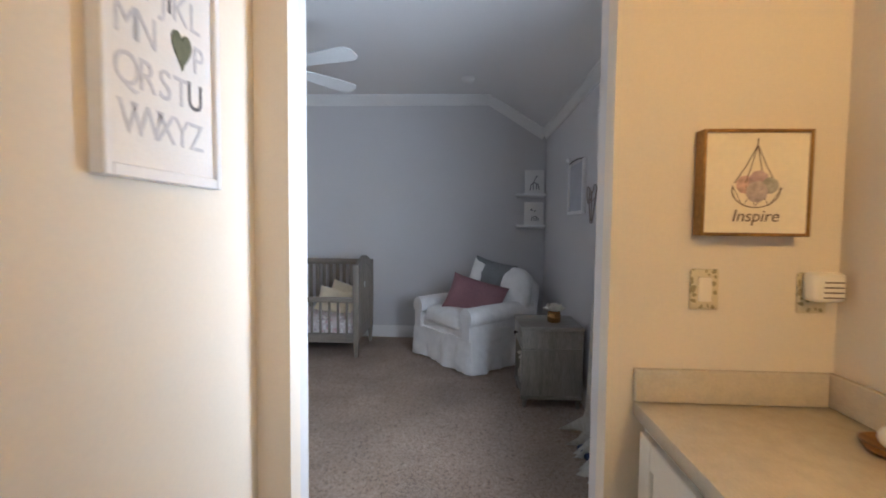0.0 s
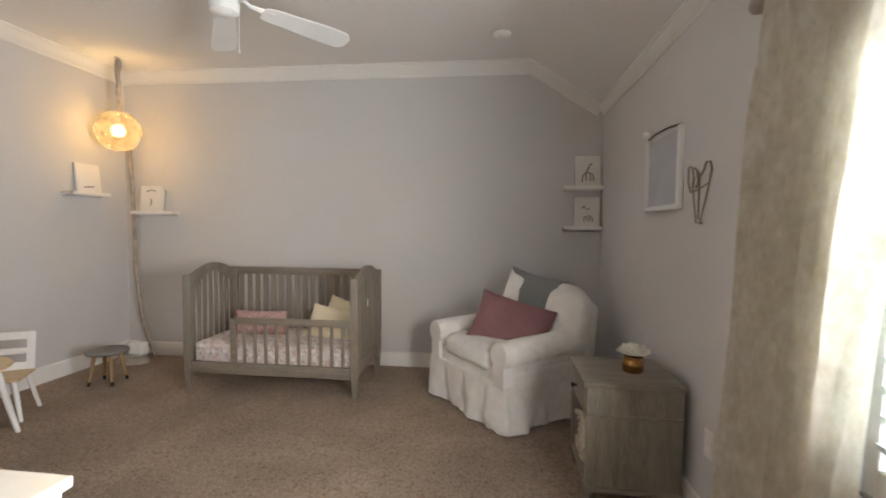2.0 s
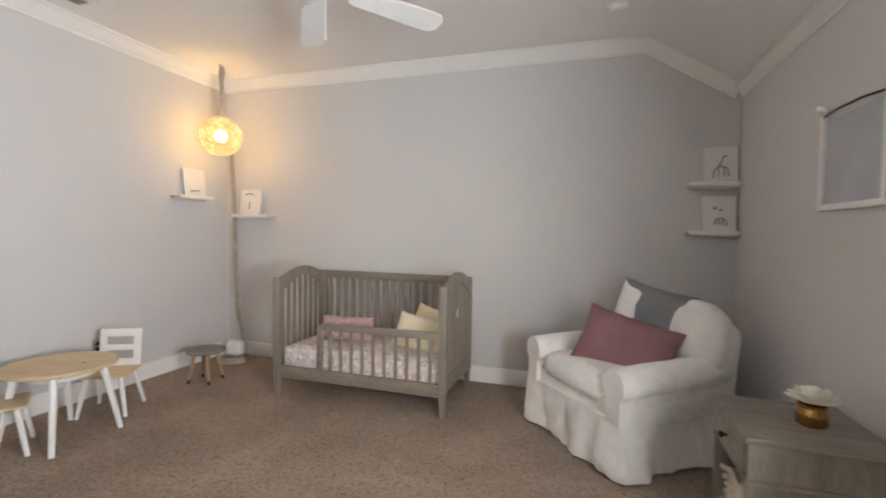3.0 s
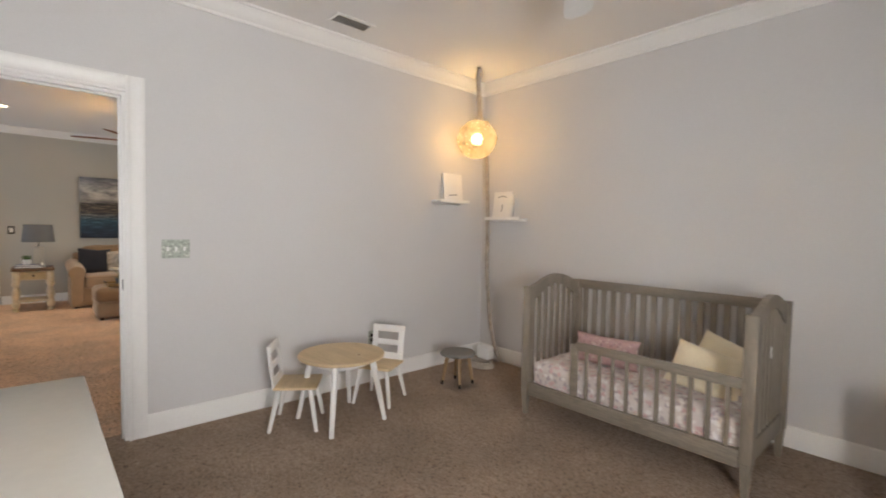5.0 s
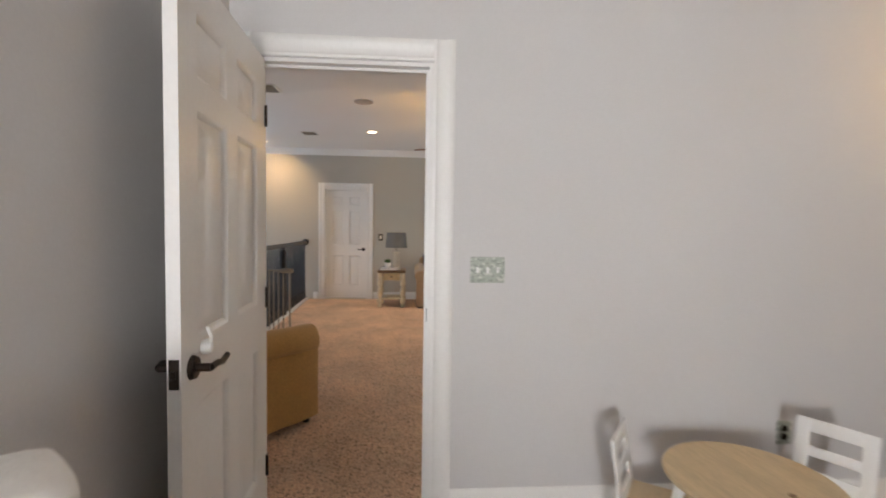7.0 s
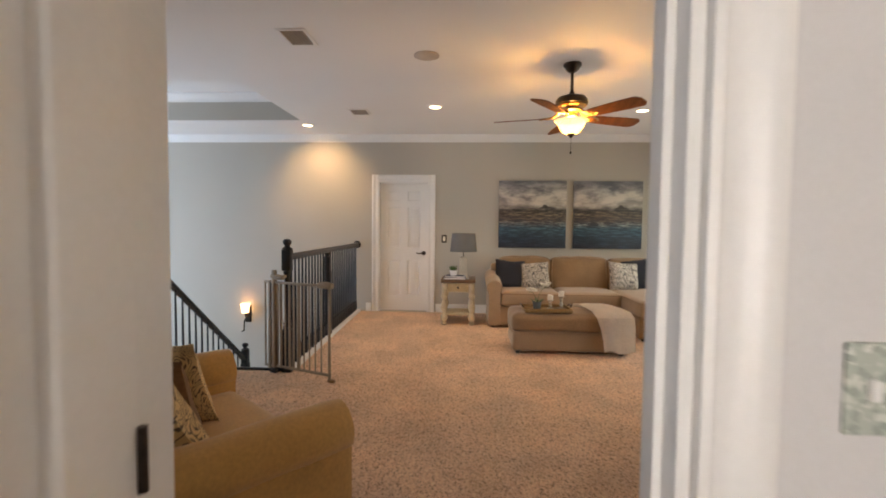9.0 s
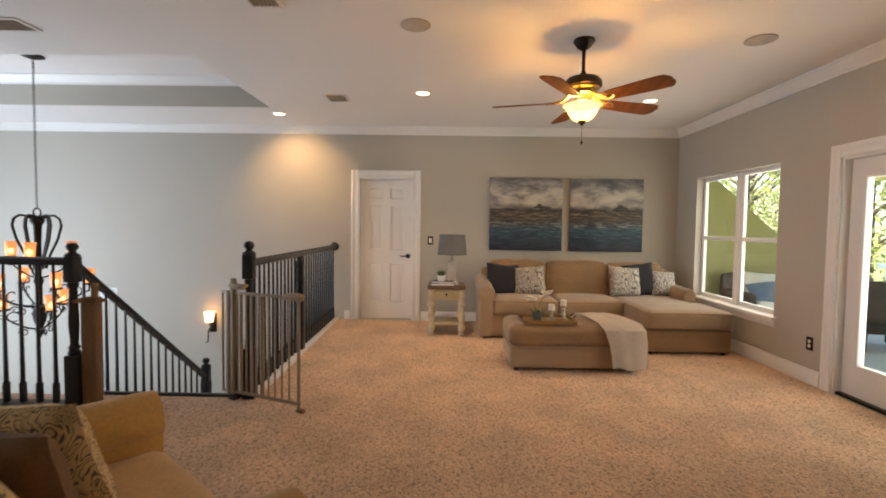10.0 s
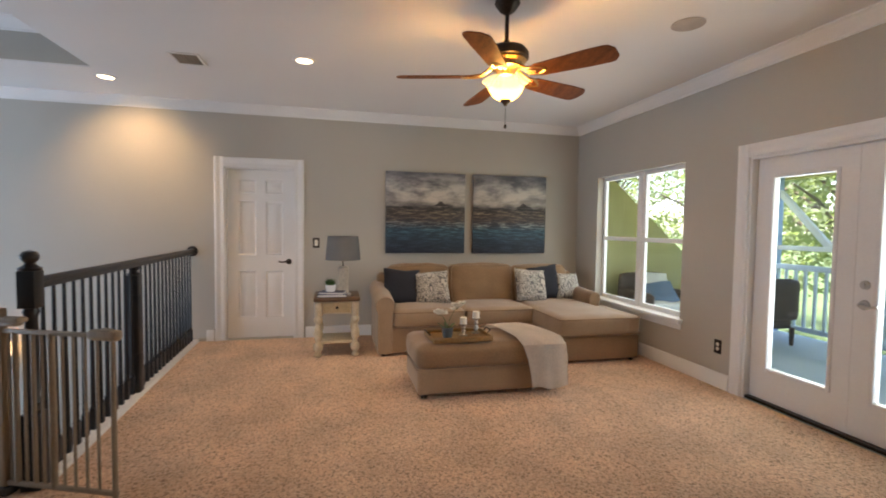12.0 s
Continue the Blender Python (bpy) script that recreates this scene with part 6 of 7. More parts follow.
rbox(bm, -0.19, -0.18, 0.445, 0.19, 0.18, 0.58, 0.004)
part("case", bm, IVT, et)
bm = B()
rbox(bm, 0.1905, -0.135, 0.462, 0.205, 0.135, 0.565, 0.004)
d_ = part("drawer", bm, CREAMY, et)
bm = B()
ball(bm, (0.216, 0, 0.514), 0.015, 12)
part("knob", bm, BRONZE, d_)
bm = B()
rbox(bm, -0.19, -0.18, 0.135, 0.19, 0.18, 0.16, 0.004)
part("lower_shelf", bm, IVT, et)
bm = B()
rbox(bm, -0.24, -0.235, 0.58, 0.24, 0.235, 0.625, 0.012, 3)
part("tabletop", bm, WTOP, et)
LATT = mat("ivory_glazed_ceramic", (0.64, 0.58, 0.48), 0.35, var=0.1, scale=12, bump=0.05)
SHADE = mat("slate_linen_shade", (0.13, 0.135, 0.14), 0.9, var=0.06, fine=160, bump=0.3)
tl = thing("table_lamp", (-9.44, 2.11, 0.625), "table lamp with pierced ivory base and slate drum shade", "table lamp")
bm = B()
lathe(bm, [(0, 0), (0.064, 0), (0.066, 0.014), (0.056, 0.022), (0.058, 0.034), (0, 0.034)], 28)
part("base", bm, LATT, tl)
bm = B()
lathe(bm, [(0, 0.262), (0.056, 0.262), (0.058, 0.274), (0.046, 0.284), (0.02, 0.295), (0, 0.295)], 28)
part("cap", bm, LATT, tl)
for k in range(7):
    for turn in (-1, 1):
        bm = B()
        tube(bm, [(0.052 * math.cos(a), 0.052 * math.sin(a), 0.03 + 0.236 * i / 12) for i, a in enumerate(np.linspace(0, turn * 2.4, 13) + 2 * math.pi * k / 7)], 0.0065, 6)
        part("lattice_bar", bm, LATT, tl)
bm = B()
cyl(bm, (0, 0, 0.29), (0, 0, 0.40), 0.006, seg=8)
part("stem", bm, BRONZE, tl)
bm = B()
lathe(bm, [(0.188, 0.365), (0.190, 0.365), (0.165, 0.622), (0.163, 0.622)], 40)
bmesh.ops.delete(bm, geom=[f for f in bm.faces if len(f.verts) > 4], context="FACES")
tube(bm, [(0.188 * math.cos(a), 0.188 * math.sin(a), 0.367) for a in np.linspace(0, 2 * math.pi, 41)], 0.003, 5)
tube(bm, [(0.164 * math.cos(a), 0.164 * math.sin(a), 0.621) for a in np.linspace(0, 2 * math.pi, 41)], 0.003, 5)
for a in (0, 2.09, 4.19):
    cyl(bm, (0, 0, 0.60), (0.163 * math.cos(a), 0.163 * math.sin(a), 0.615), 0.002, seg=5)
cyl(bm, (0, 0, 0.39), (0, 0, 0.61), 0.003, seg=5)
part("shade", bm, SHADE, tl, "slate grey linen drum shade")
for k, (w, d, t, tone, yaw) in enumerate(((0.29, 0.20, 0.026, (0.07, 0.10, 0.17), 8), (0.25, 0.18, 0.022, (0.12, 0.13, 0.18), -4))):
    bk = thing("book", (-9.22, 2.0, 0.625 + 0.0265 * k, 0, 0, 80 + yaw), "closed hardback book lying on the side table", "book", "books on the side table")
    bm = B()
    rbox(bm, -w / 2, -d / 2, 0, w / 2, d / 2, 0.003, 0.001, 1)
    rbox(bm, -w / 2, -d / 2, t - 0.003, w / 2, d / 2, t, 0.001, 1)
    rbox(bm, -w / 2, -d / 2, 0.003, -w / 2 + 0.004, d / 2, t - 0.003, 0.001, 1)
    part("cover", bm, mat("book_cloth", tone, 0.7, var=0.1), bk)
    bm = B()
    box(bm, -w / 2 + 0.005, -d / 2 + 0.004, 0.0032, w / 2 - 0.004, d / 2 - 0.004, t - 0.0032)
    part("pages", bm, CANVAS, bk)
pp = thing("small_plant", (-9.22, 1.98, 0.6735), "small green grass plant in a white pot on books", "potted plant")
bm = B()
lathe(bm, [(0, 0), (0.044, 0), (0.054, 0.07), (0.049, 0.07), (0.036, 0.05), (0, 0.05)], 22)
part("pot", bm, PLASTIC, pp)
GRASSY = mat("fresh_green_leaf", (0.06, 0.13, 0.03), 0.6, var=0.3, scale=30)
bm = B()
rnd = random.Random(9)
for k in range(150):
    a, r = rnd.uniform(0, 6.283), rnd.uniform(0, 0.045)
    b = Vector((r * math.cos(a), r * math.sin(a), 0.05))
    t = b + Vector((rnd.uniform(-0.04, 0.04), rnd.uniform(-0.04, 0.04), rnd.uniform(0.05, 0.085)))
    tube(bm, [b, b.lerp(t, 0.6), t], 0.0026, 3, 0.3)
tagged(part("grass_blades", bm, GRASSY, pp), kind="stuff")
for y in (2.12, 2.17):
    orb = thing("silver_ball", (-9.17, y, 0.625), "small silver ball ornament on the side table", "ornament")
    bm = B()
    ball(bm, (0, 0, 0.022), 0.022, 16)
    part("sphere", bm, CHROME, orb)

# ---- seascape canvases ----
def seascape_mat():
    """Thick paint: a clouded sky over a dark shore, and water broken by level dabs of light."""
    m = bpy.data.materials.new("seascape_painting")
    m.use_nodes = True
    n, l = m.node_tree.nodes, m.node_tree.links
    p = n["Principled BSDF"]
    p.inputs["Roughness"].default_value = 0.55
    co, sep, info, shift = n.new("ShaderNodeTexCoord"), n.new("ShaderNodeSeparateXYZ"), n.new("ShaderNodeObjectInfo"), n.new("ShaderNodeVectorMath")
    l.new(co.outputs["Object"], sep.inputs[0])
    jump = n.new("ShaderNodeMath")
    jump.operation = "MULTIPLY"
    jump.inputs[1].default_value = 7.0
    l.new(info.outputs["Random"], jump.inputs[0])
    l.new(co.outputs["Object"], shift.inputs[0])
    l.new(jump.outputs[0], shift.inputs[1])

    def paint_noise(scale, detail, rough, warp=0.0):
        mp, tex = n.new("ShaderNodeMapping"), n.new("ShaderNodeTexNoise")
        mp.inputs["Scale"].default_value = scale
        tex.inputs["Scale"].default_value, tex.inputs["Detail"].default_value, tex.inputs["Roughness"].default_value, tex.inputs["Distortion"].default_value = 1.0, detail, rough, warp
        l.new(shift.outputs[0], mp.inputs[0])
        l.new(mp.outputs[0], tex.inputs["Vector"])
        return tex.outputs[0]

    def calc(op, a, b, c=None):
        q = n.new("ShaderNodeMath")
        q.operation = op
        for k, v in enumerate((a, b, c)):
            if v is None:
                continue
            if isinstance(v, (int, float)):
                q.inputs[k].default_value = v
            else:
                l.new(v, q.inputs[k])
        return q.outputs[0]

    def band(src, lo, hi):
        q = n.new("ShaderNodeMapRange")
        q.inputs[1].default_value, q.inputs[2].default_value = lo, hi
        l.new(src, q.inputs[0])
        return q.outputs[0]

    def ramp(src, stops):
        q = n.new("ShaderNodeValToRGB")
        el = q.color_ramp.elements
        for i, (pos, c) in enumerate(stops):
            e = el[i] if i < 2 else el.new(pos)
            e.position, e.color = pos, (*c, 1)
        l.new(src, q.inputs[0])
        return q.outputs[0]

    wave = paint_noise((1, 5, 14), 3, 0.6)
    h = calc("MULTIPLY_ADD", wave, 0.09, calc("SUBTRACT", sep.outputs[2], 0.045))
    dab = band(paint_noise((1, 6, 50), 5, 0.72, 0.6), 0.47, 0.68)
    cloud = band(paint_noise((1, 3.0, 7.5), 6, 0.62, 0.15), 0.38, 0.60)
    above = band(h, 0.585, 0.60)
    light = n.new("ShaderNodeMix")
    l.new(above, light.inputs[0])
    l.new(dab, light.inputs[2])
    l.new(cloud, light.inputs[3])
    dark_tone = ramp(h, ((0.0, (0.018, 0.022, 0.036)), (0.12, (0.016, 0.028, 0.048)), (0.30, (0.018, 0.045, 0.07)), (0.38, (0.035, 0.033, 0.042)), (0.50, (0.055, 0.038, 0.032)), (0.585, (0.022, 0.019, 0.02)), (0.61, (0.12, 0.105, 0.10)), (0.66, (0.32, 0.28, 0.245)), (0.80, (0.15, 0.148, 0.16)), (1.0, (0.10, 0.105, 0.12))))
    pale_tone = ramp(h, ((0.0, (0.04, 0.05, 0.08)), (0.15, (0.032, 0.075, 0.12)), (0.30, (0.08, 0.22, 0.29)), (0.365, (0.40, 0.44, 0.42)), (0.42, (0.21, 0.15, 0.10)), (0.52, (0.33, 0.26, 0.17)), (0.57, (0.16, 0.125, 0.10)), (0.61, (0.34, 0.30, 0.26)), (0.66, (0.64, 0.57, 0.49)), (0.84, (0.56, 0.52, 0.47)), (1.0, (0.24, 0.24, 0.26))))
    mx = n.new("ShaderNodeMix")
    mx.data_type = "RGBA"
    l.new(light.outputs[0], mx.inputs[0])
    l.new(dark_tone, mx.inputs[6])
    l.new(pale_tone, mx.inputs[7])
    l.new(mx.outputs[2], p.inputs["Base Color"])
    b = n.new("ShaderNodeBump")
    b.inputs["Strength"].default_value, b.inputs["Distance"].default_value = 0.5, 0.004
    l.new(dab, b.inputs["Height"])
    l.new(b.outputs[0], p.inputs["Normal"])
    return m


SEA = seascape_mat()
HILL = mat("dark_hill_paint", (0.07, 0.058, 0.055), 0.7, var=0.3, scale=20)
for y, off in ((3.145, 0.0), (4.275, 3.0)):
    pc = thing("seascape_canvas", (LW, y, 1.03), "large unframed canvas of a grey and blue seascape", "painting", "pair of seascape canvases")
    bm = B()
    rbox(bm, 0.002, -0.51, 0.0, 0.042, 0.51, 1.02, 0.004)
    part("canvas", bm, SEA, pc)
    bm = B()
    f = bm.faces.new([bm.verts.new((0.0424, 0.08 + a, 0.60 + b)) for a, b in ((0.0, 0), (0.24, 0), (0.20, 0.02), (0.15, 0.028), (0.125, 0.058), (0.09, 0.06), (0.06, 0.025))])
    up = bmesh.ops.extrude_face_region(bm, geom=[f])
    bmesh.ops.translate(bm, vec=(0.0025, 0, 0), verts=[v for v in up["geom"] if isinstance(v, bmesh.types.BMVert)])
    part("painted_hill", bm, HILL, pc)
wall_plate("light_switch", (LW, 1.80, 1.152, 0, 0, 90), 0.078, 0.12, "dark bronze switch plate with an ivory rocker", 1, BRONZE, IVP, (0.02, 0.036))
wall_plate("outlet", (-7.61, LN, 0.355, 0, 0, 0), 0.075, 0.12, "dark bronze outlet plate above the baseboard", 0, BRONZE, IVP)

# ---- loft window ----
w2 = thing("window_2", (0, 0, 0), "white twin double-hung window with a deep sill", "window", kind="structure")
yf = LN + 0.09
midx = (WX0 + WX1) / 2
for x0, x1 in ((WX0, midx - 0.03), (midx + 0.03, WX1)):
    bm = B()
    for a0, a1, z0, z1 in ((x0, x0 + 0.04, WB, WT), (x1 - 0.04, x1, WB, WT), (x0 + 0.04, x1 - 0.04, WT - 0.045, WT), (x0 + 0.04, x1 - 0.04, WB, WB + 0.05), (x0 + 0.04, x1 - 0.04, 1.23, 1.275)):
        rbox(bm, a0, yf, z0, a1, yf + 0.04, z1, 0.003, 1)
    sash = part("sash", bm, WHITE, w2)
    for z0, z1 in ((WB + 0.05, 1.23), (1.275, WT - 0.045)):
        bm = B()
        box(bm, x0 + 0.04, yf + 0.018, z0, x1 - 0.04, yf + 0.022, z1)
        g = part("pane", bm, GLASS, sash)
        g.visible_shadow = False
bm = B()
rbox(bm, midx - 0.03, yf - 0.01, WB, midx + 0.03, yf + 0.05, WT, 0.004)
part("mullion", bm, WHITE, w2)
bm = B()
rbox(bm, WX0 - 0.04, LN - 0.05, WB - 0.035, WX1 + 0.04, yf, WB + 0.004, 0.006)
part("window_sill", bm, WHITE, w2)
bm = B()
rbox(bm, WX0 - 0.03, LN - 0.016, WB - 0.10, WX1 + 0.03, LN - 0.001, WB - 0.037, 0.004)
part("apron", bm, WHITE, w2)

# ---- french doors ----
casing("door_casing_french", "y", LN, -1, FX0, FX1, FT, "white painted wide casing round the french doors", 0.105)
fj = thing("door_jamb", (0, 0, 0), "white painted french door jamb with dark threshold", "door frame", kind="structure")
bm = B()
box(bm, FX0 - 0.004, LN + 0.002, 0, FX0 + 0.02, LN + 0.15, FT)
box(bm, FX1 - 0.02, LN + 0.002, 0, FX1 + 0.004, LN + 0.15, FT)
box(bm, FX0 + 0.02, LN + 0.002, FT - 0.02, FX1 - 0.02, LN + 0.15, FT + 0.004)
part("jamb_boards", bm, WHITE, fj)
bm = B()
box(bm, FX0 + 0.02, LN + 0.02, 0, FX1 - 0.02, LN + 0.15, 0.022)
part("threshold", bm, BRONZE, fj)
LWD = (FX1 - FX0 - 0.046) / 2
for k in range(2):
    fd = thing("french_door", (FX0 + 0.022 + k * (LWD + 0.002), LN + 0.085, 0.024), "white full-glass french door leaf, closed", "door", "french door pair", kind="structure")
    hgt = FT - 0.046
    bm = B()
    for x0, x1, z0, z1 in ((0, 0.125, 0, hgt), (LWD - 0.125, LWD, 0, hgt), (0.125, LWD - 0.125, 0, 0.24), (0.125, LWD - 0.125, hgt - 0.14, hgt)):
        box(bm, x0, -0.022, z0, x1, 0.022, z1)
    part("leaf_frame", bm, WHITE, fd)
    bm = B()
    for x0, x1, z0, z1 in ((0.115, 0.142, 0.23, hgt - 0.13), (LWD - 0.142, LWD - 0.115, 0.23, hgt - 0.13), (0.142, LWD - 0.142, 0.23, 0.257), (0.142, LWD - 0.142, hgt - 0.157, hgt - 0.13)):
        rbox(bm, x0, -0.03, z0, x1, 0.03, z1, 0.005)
    part("glazing_bead", bm, WHITE, fd)
    bm = B()
    box(bm, 0.135, -0.003, 0.25, LWD - 0.135, 0.003, hgt - 0.15)
    g = part("pane", bm, GLASS, fd)
    g.visible_shadow = False
    hx = LWD - 0.065 if k == 0 else 0.065
    if k == 1:
        lever(fd, hx, 0.87, -0.022, -1, CHROME, 1)
        bm = B()
        cyl(bm, (hx, -0.022, 1.0), (hx, -0.034, 1.0), 0.03, 0.027, 22)
        cyl(bm, (hx, -0.034, 1.0), (hx, -0.044, 1.0), 0.012, seg=12)
        part("deadbolt", bm, CHROME, fd, "satin nickel deadbolt")

# ---- loft ceiling ----
FANB = mat("oil_rubbed_bronze", (0.05, 0.037, 0.027), 0.4, 0.8, var=0.2)
CHERRY = mat("cherry_fan_wood", (0.26, 0.085, 0.026), 0.6, var=0.25, scale=4, fine=30, bump=0.1, stretch=(0.6, 6, 6), spec=0.2)
BOWL = see_through(mat("amber_bowl_glow", (1.0, 0.68, 0.28), 0.4, emit=7.0, var=0.05, bump=0), 0.72)
BRASS = mat("antique_brass_fitting", (0.40, 0.27, 0.12), 0.35, 0.9, var=0.2)
lf = thing("ceiling_fan", (-7.03, 3.05, H), "bronze ceiling fan with cherry blades and glowing bowl light", "ceiling fan")
bm = B()
lathe(bm, [(0, 0), (0.075, 0), (0.078, -0.015), (0.05, -0.055), (0.022, -0.075), (0, -0.075)], 30)
part("canopy", bm, FANB, lf)
bm = B()
cyl(bm, (0, 0, -0.06), (0, 0, -0.27), 0.013)
lathe(bm, [(0, -0.235), (0.018, -0.235), (0.034, -0.275), (0, -0.275)], 18)
part("downrod", bm, FANB, lf)
bm = B()
lathe(bm, [(0, -0.265), (0.055, -0.265), (0.115, -0.285), (0.135, -0.31), (0.137, -0.345), (0.125, -0.352), (0, -0.352)], 40)
part("motor_housing", bm, FANB, lf)
bm = B()
lathe(bm, [(0, -0.350), (0.118, -0.351), (0.124, -0.360), (0.112, -0.370), (0.10, -0.374), (0.092, -0.392), (0.096, -0.402), (0.07, -0.41), (0.058, -0.425), (0.05, -0.45), (0, -0.45)], 40)
part("fitter", bm, BRASS, lf, "antique brass light fitter")
bm = B()
lathe(bm, [(0.138, -0.476), (0.142, -0.481), (0.124, -0.494), (0.114, -0.508), (0.101, -0.540), (0.078, -0.572), (0.049, -0.593), (0.022, -0.598), (0.020, -0.595), (0.046, -0.590), (0.074, -0.568), (0.097, -0.538), (0.110, -0.508), (0.120, -0.492)], 40)
bmesh.ops.delete(bm, geom=[f for f in bm.faces if len(f.verts) > 4], context="FACES")
part("glass_bowl", bm, BOWL, lf, "glowing amber glass bowl")
bm = B()
lathe(bm, [(0, -0.592), (0.034, -0.594), (0.034, -0.602), (0.02, -0.612), (0.008, -0.628), (0, -0.632)], 18)
part("finial", bm, FANB, lf)
bm = B()
tube(bm, [(0.0, 0.0, -0.63), (0.002, 0.0, -0.75)], 0.0018, 5)
ball(bm, (0.002, 0, -0.755), 0.009, 10, 1.5)
part("pull_chain", bm, FANB, lf)
for k in range(5):
    R = pose(0, 0, 0, 0, 0, 38 + 72 * k)
    bm = B()
    fan_blade(bm, 0.19, 0.675, 0.115, 0.15, 0.008, -13)
    bmesh.ops.transform(bm, matrix=R @ Matrix.Translation((0, 0, -0.452)), verts=bm.verts)
    bl = part("blade", bm, CHERRY, lf)
    bm = B()
    for s in (-1, 1):
        tube(bm, [(0.09, 0, -0.395), (0.15, s * 0.03, -0.444 - s * 0.006), (0.20, s * 0.042, -0.452 - s * 0.009), (0.25, s * 0.02, -0.454 - s * 0.004), (0.27, 0, -0.458)], 0.010, 8, 0.8)
    tube(bm, [(0.08, 0, -0.39), (0.14, 0, -0.442), (0.21, 0, -0.456)], 0.012, 8, 0.7)
    bmesh.ops.transform(bm, matrix=R, verts=bm.verts)
    part("blade_iron", bm, BRASS, bl)
LENS = mat("downlight_glow", (1.0, 0.82, 0.56), 0.4, emit=14, var=0, bump=0)
for x, y in ((-9.33, -0.09), (-8.39, 1.77), (-8.59, 4.22)):
    dl = thing("recessed_downlight", (x, y, H), "lit recessed ceiling downlight with white trim ring", "downlight", "recessed downlights")
    bm = B()
    lathe(bm, [(0.065, -0.001), (0.095, -0.001), (0.093, -0.007), (0.068, -0.010), (0.065, -0.001)], 36)
    bmesh.ops.delete(bm, geom=[f for f in bm.faces if len(f.verts) > 4], context="FACES")
    part("trim_ring", bm, WHITE, dl)
    bm = B()
    lathe(bm, [(0, -0.002), (0.066, -0.002), (0.06, -0.005), (0, -0.006)], 28)
    part("lamp_face", bm, LENS, dl)
MESHG = mat("speaker_mesh", (0.50, 0.45, 0.40), 0.8, var=0.15, fine=400, bump=0.4)
for x, y in ((-6.80, 1.815), (-7.0, 4.325)):
    cspk = thing("ceiling_speaker", (x, y, H), "round flush ceiling speaker with beige mesh grille", "speaker", "ceiling speakers")
    bm = B()
    lathe(bm, [(0, -0.001), (0.105, -0.001), (0.105, -0.006), (0.098, -0.009), (0, -0.008)], 40)
    part("grille", bm, MESHG, cspk)
vent((-6.84, -1.13, H), 0.22, 0.38, 12, "white metal ceiling register above the landing")
vent((-6.41, 0.88, H), 0.30, 0.22, 7, "white metal ceiling register in the loft ceiling", None)
vent((-8.61, 0.82, H), 0.28, 0.24, 7, "white metal ceiling register near the downlight")
vent((-6.0, -0.15, H), 0.30, 0.2, 7, "white metal ceiling register above the stair head")

# ---- railings ----
BLACK = mat("black_painted_wood", (0.012, 0.012, 0.014), 0.35, var=0.2, bump=0.05)
TAUPE = mat("taupe_metal", (0.30, 0.235, 0.165), 0.45, 0.2, var=0.1)
TAUPEW = mat("taupe_wood", (0.34, 0.25, 0.16), 0.5, var=0.15, stretch=(6, 6, 1))
GATEW = mat("brown_gate_wood", (0.24, 0.125, 0.05), 0.5, var=0.2, stretch=(6, 6, 1))


def newel(parent, x, y, z0, h, turned=True):
    bm = B()
    rbox(bm, x - 0.045, y - 0.045, z0, x + 0.045, y + 0.045, z0 + h * 0.32, 0.006)
    if turned:
        s = h
        lathe(bm, [(0, 0.32 * s), (0.036, 0.32 * s), (0.042, 0.335 * s), (0.03, 0.35 * s), (0.038, 0.365 * s), (0.025, 0.39 * s), (0.034, 0.5 * s), (0.026, 0.72 * s), (0.036, 0.745 * s), (0.028, 0.765 * s), (0, 0.765 * s)], 20, pose(x, y, z0))
    else:
        rbox(bm, x - 0.044, y - 0.044, z0 + h * 0.319, x + 0.044, y + 0.044, z0 + h * 0.765, 0.006)
    rbox(bm, x - 0.04, y - 0.04, z0 + h * 0.76, x + 0.04, y + 0.04, z0 + h * 0.915, 0.006)
    lathe(bm, [(0, 0.915 * h), (0.045, 0.915 * h), (0.05, 0.925 * h), (0.03, 0.935 * h), (0.022, 0.945 * h), (0.038, 0.962 * h), (0.04, 0.977 * h), (0.028, 0.993 * h), (0, h)], 20, pose(x, y, z0))
    return part("newel_post", bm, BLACK, parent)


def handrail(parent, p0, p1, side):
    prof = [(-0.032, 0), (0.032, 0), (0.032, 0.018), (0.024, 0.028), (0.028, 0.042), (0.014, 0.056), (-0.014, 0.056), (-0.028, 0.042), (-0.024, 0.028), (-0.032, 0.018)]
    bm = B()
    sweep(bm, prof, p0, p1, side)
    return part("handrail", bm, BLACK, parent)


def baluster(parent, x, y, z0, z1):
    bm = B()
    rbox(bm, x - 0.017, y - 0.017, z0, x + 0.017, y + 0.017, z0 + 0.14, 0.003, 1)
    cyl(bm, (x, y, z0 + 0.14), (x, y, z0 + 0.155), 0.020, 0.013, 8)
    cyl(bm, (x, y, z0 + 0.155), (x, y, z0 + 0.175), 0.013, 0.017, 8)
    cyl(bm, (x, y, z0 + 0.175), (x, y, z1), 0.0145, 0.0095, 8)
    return part("baluster", bm, BLACK, parent)


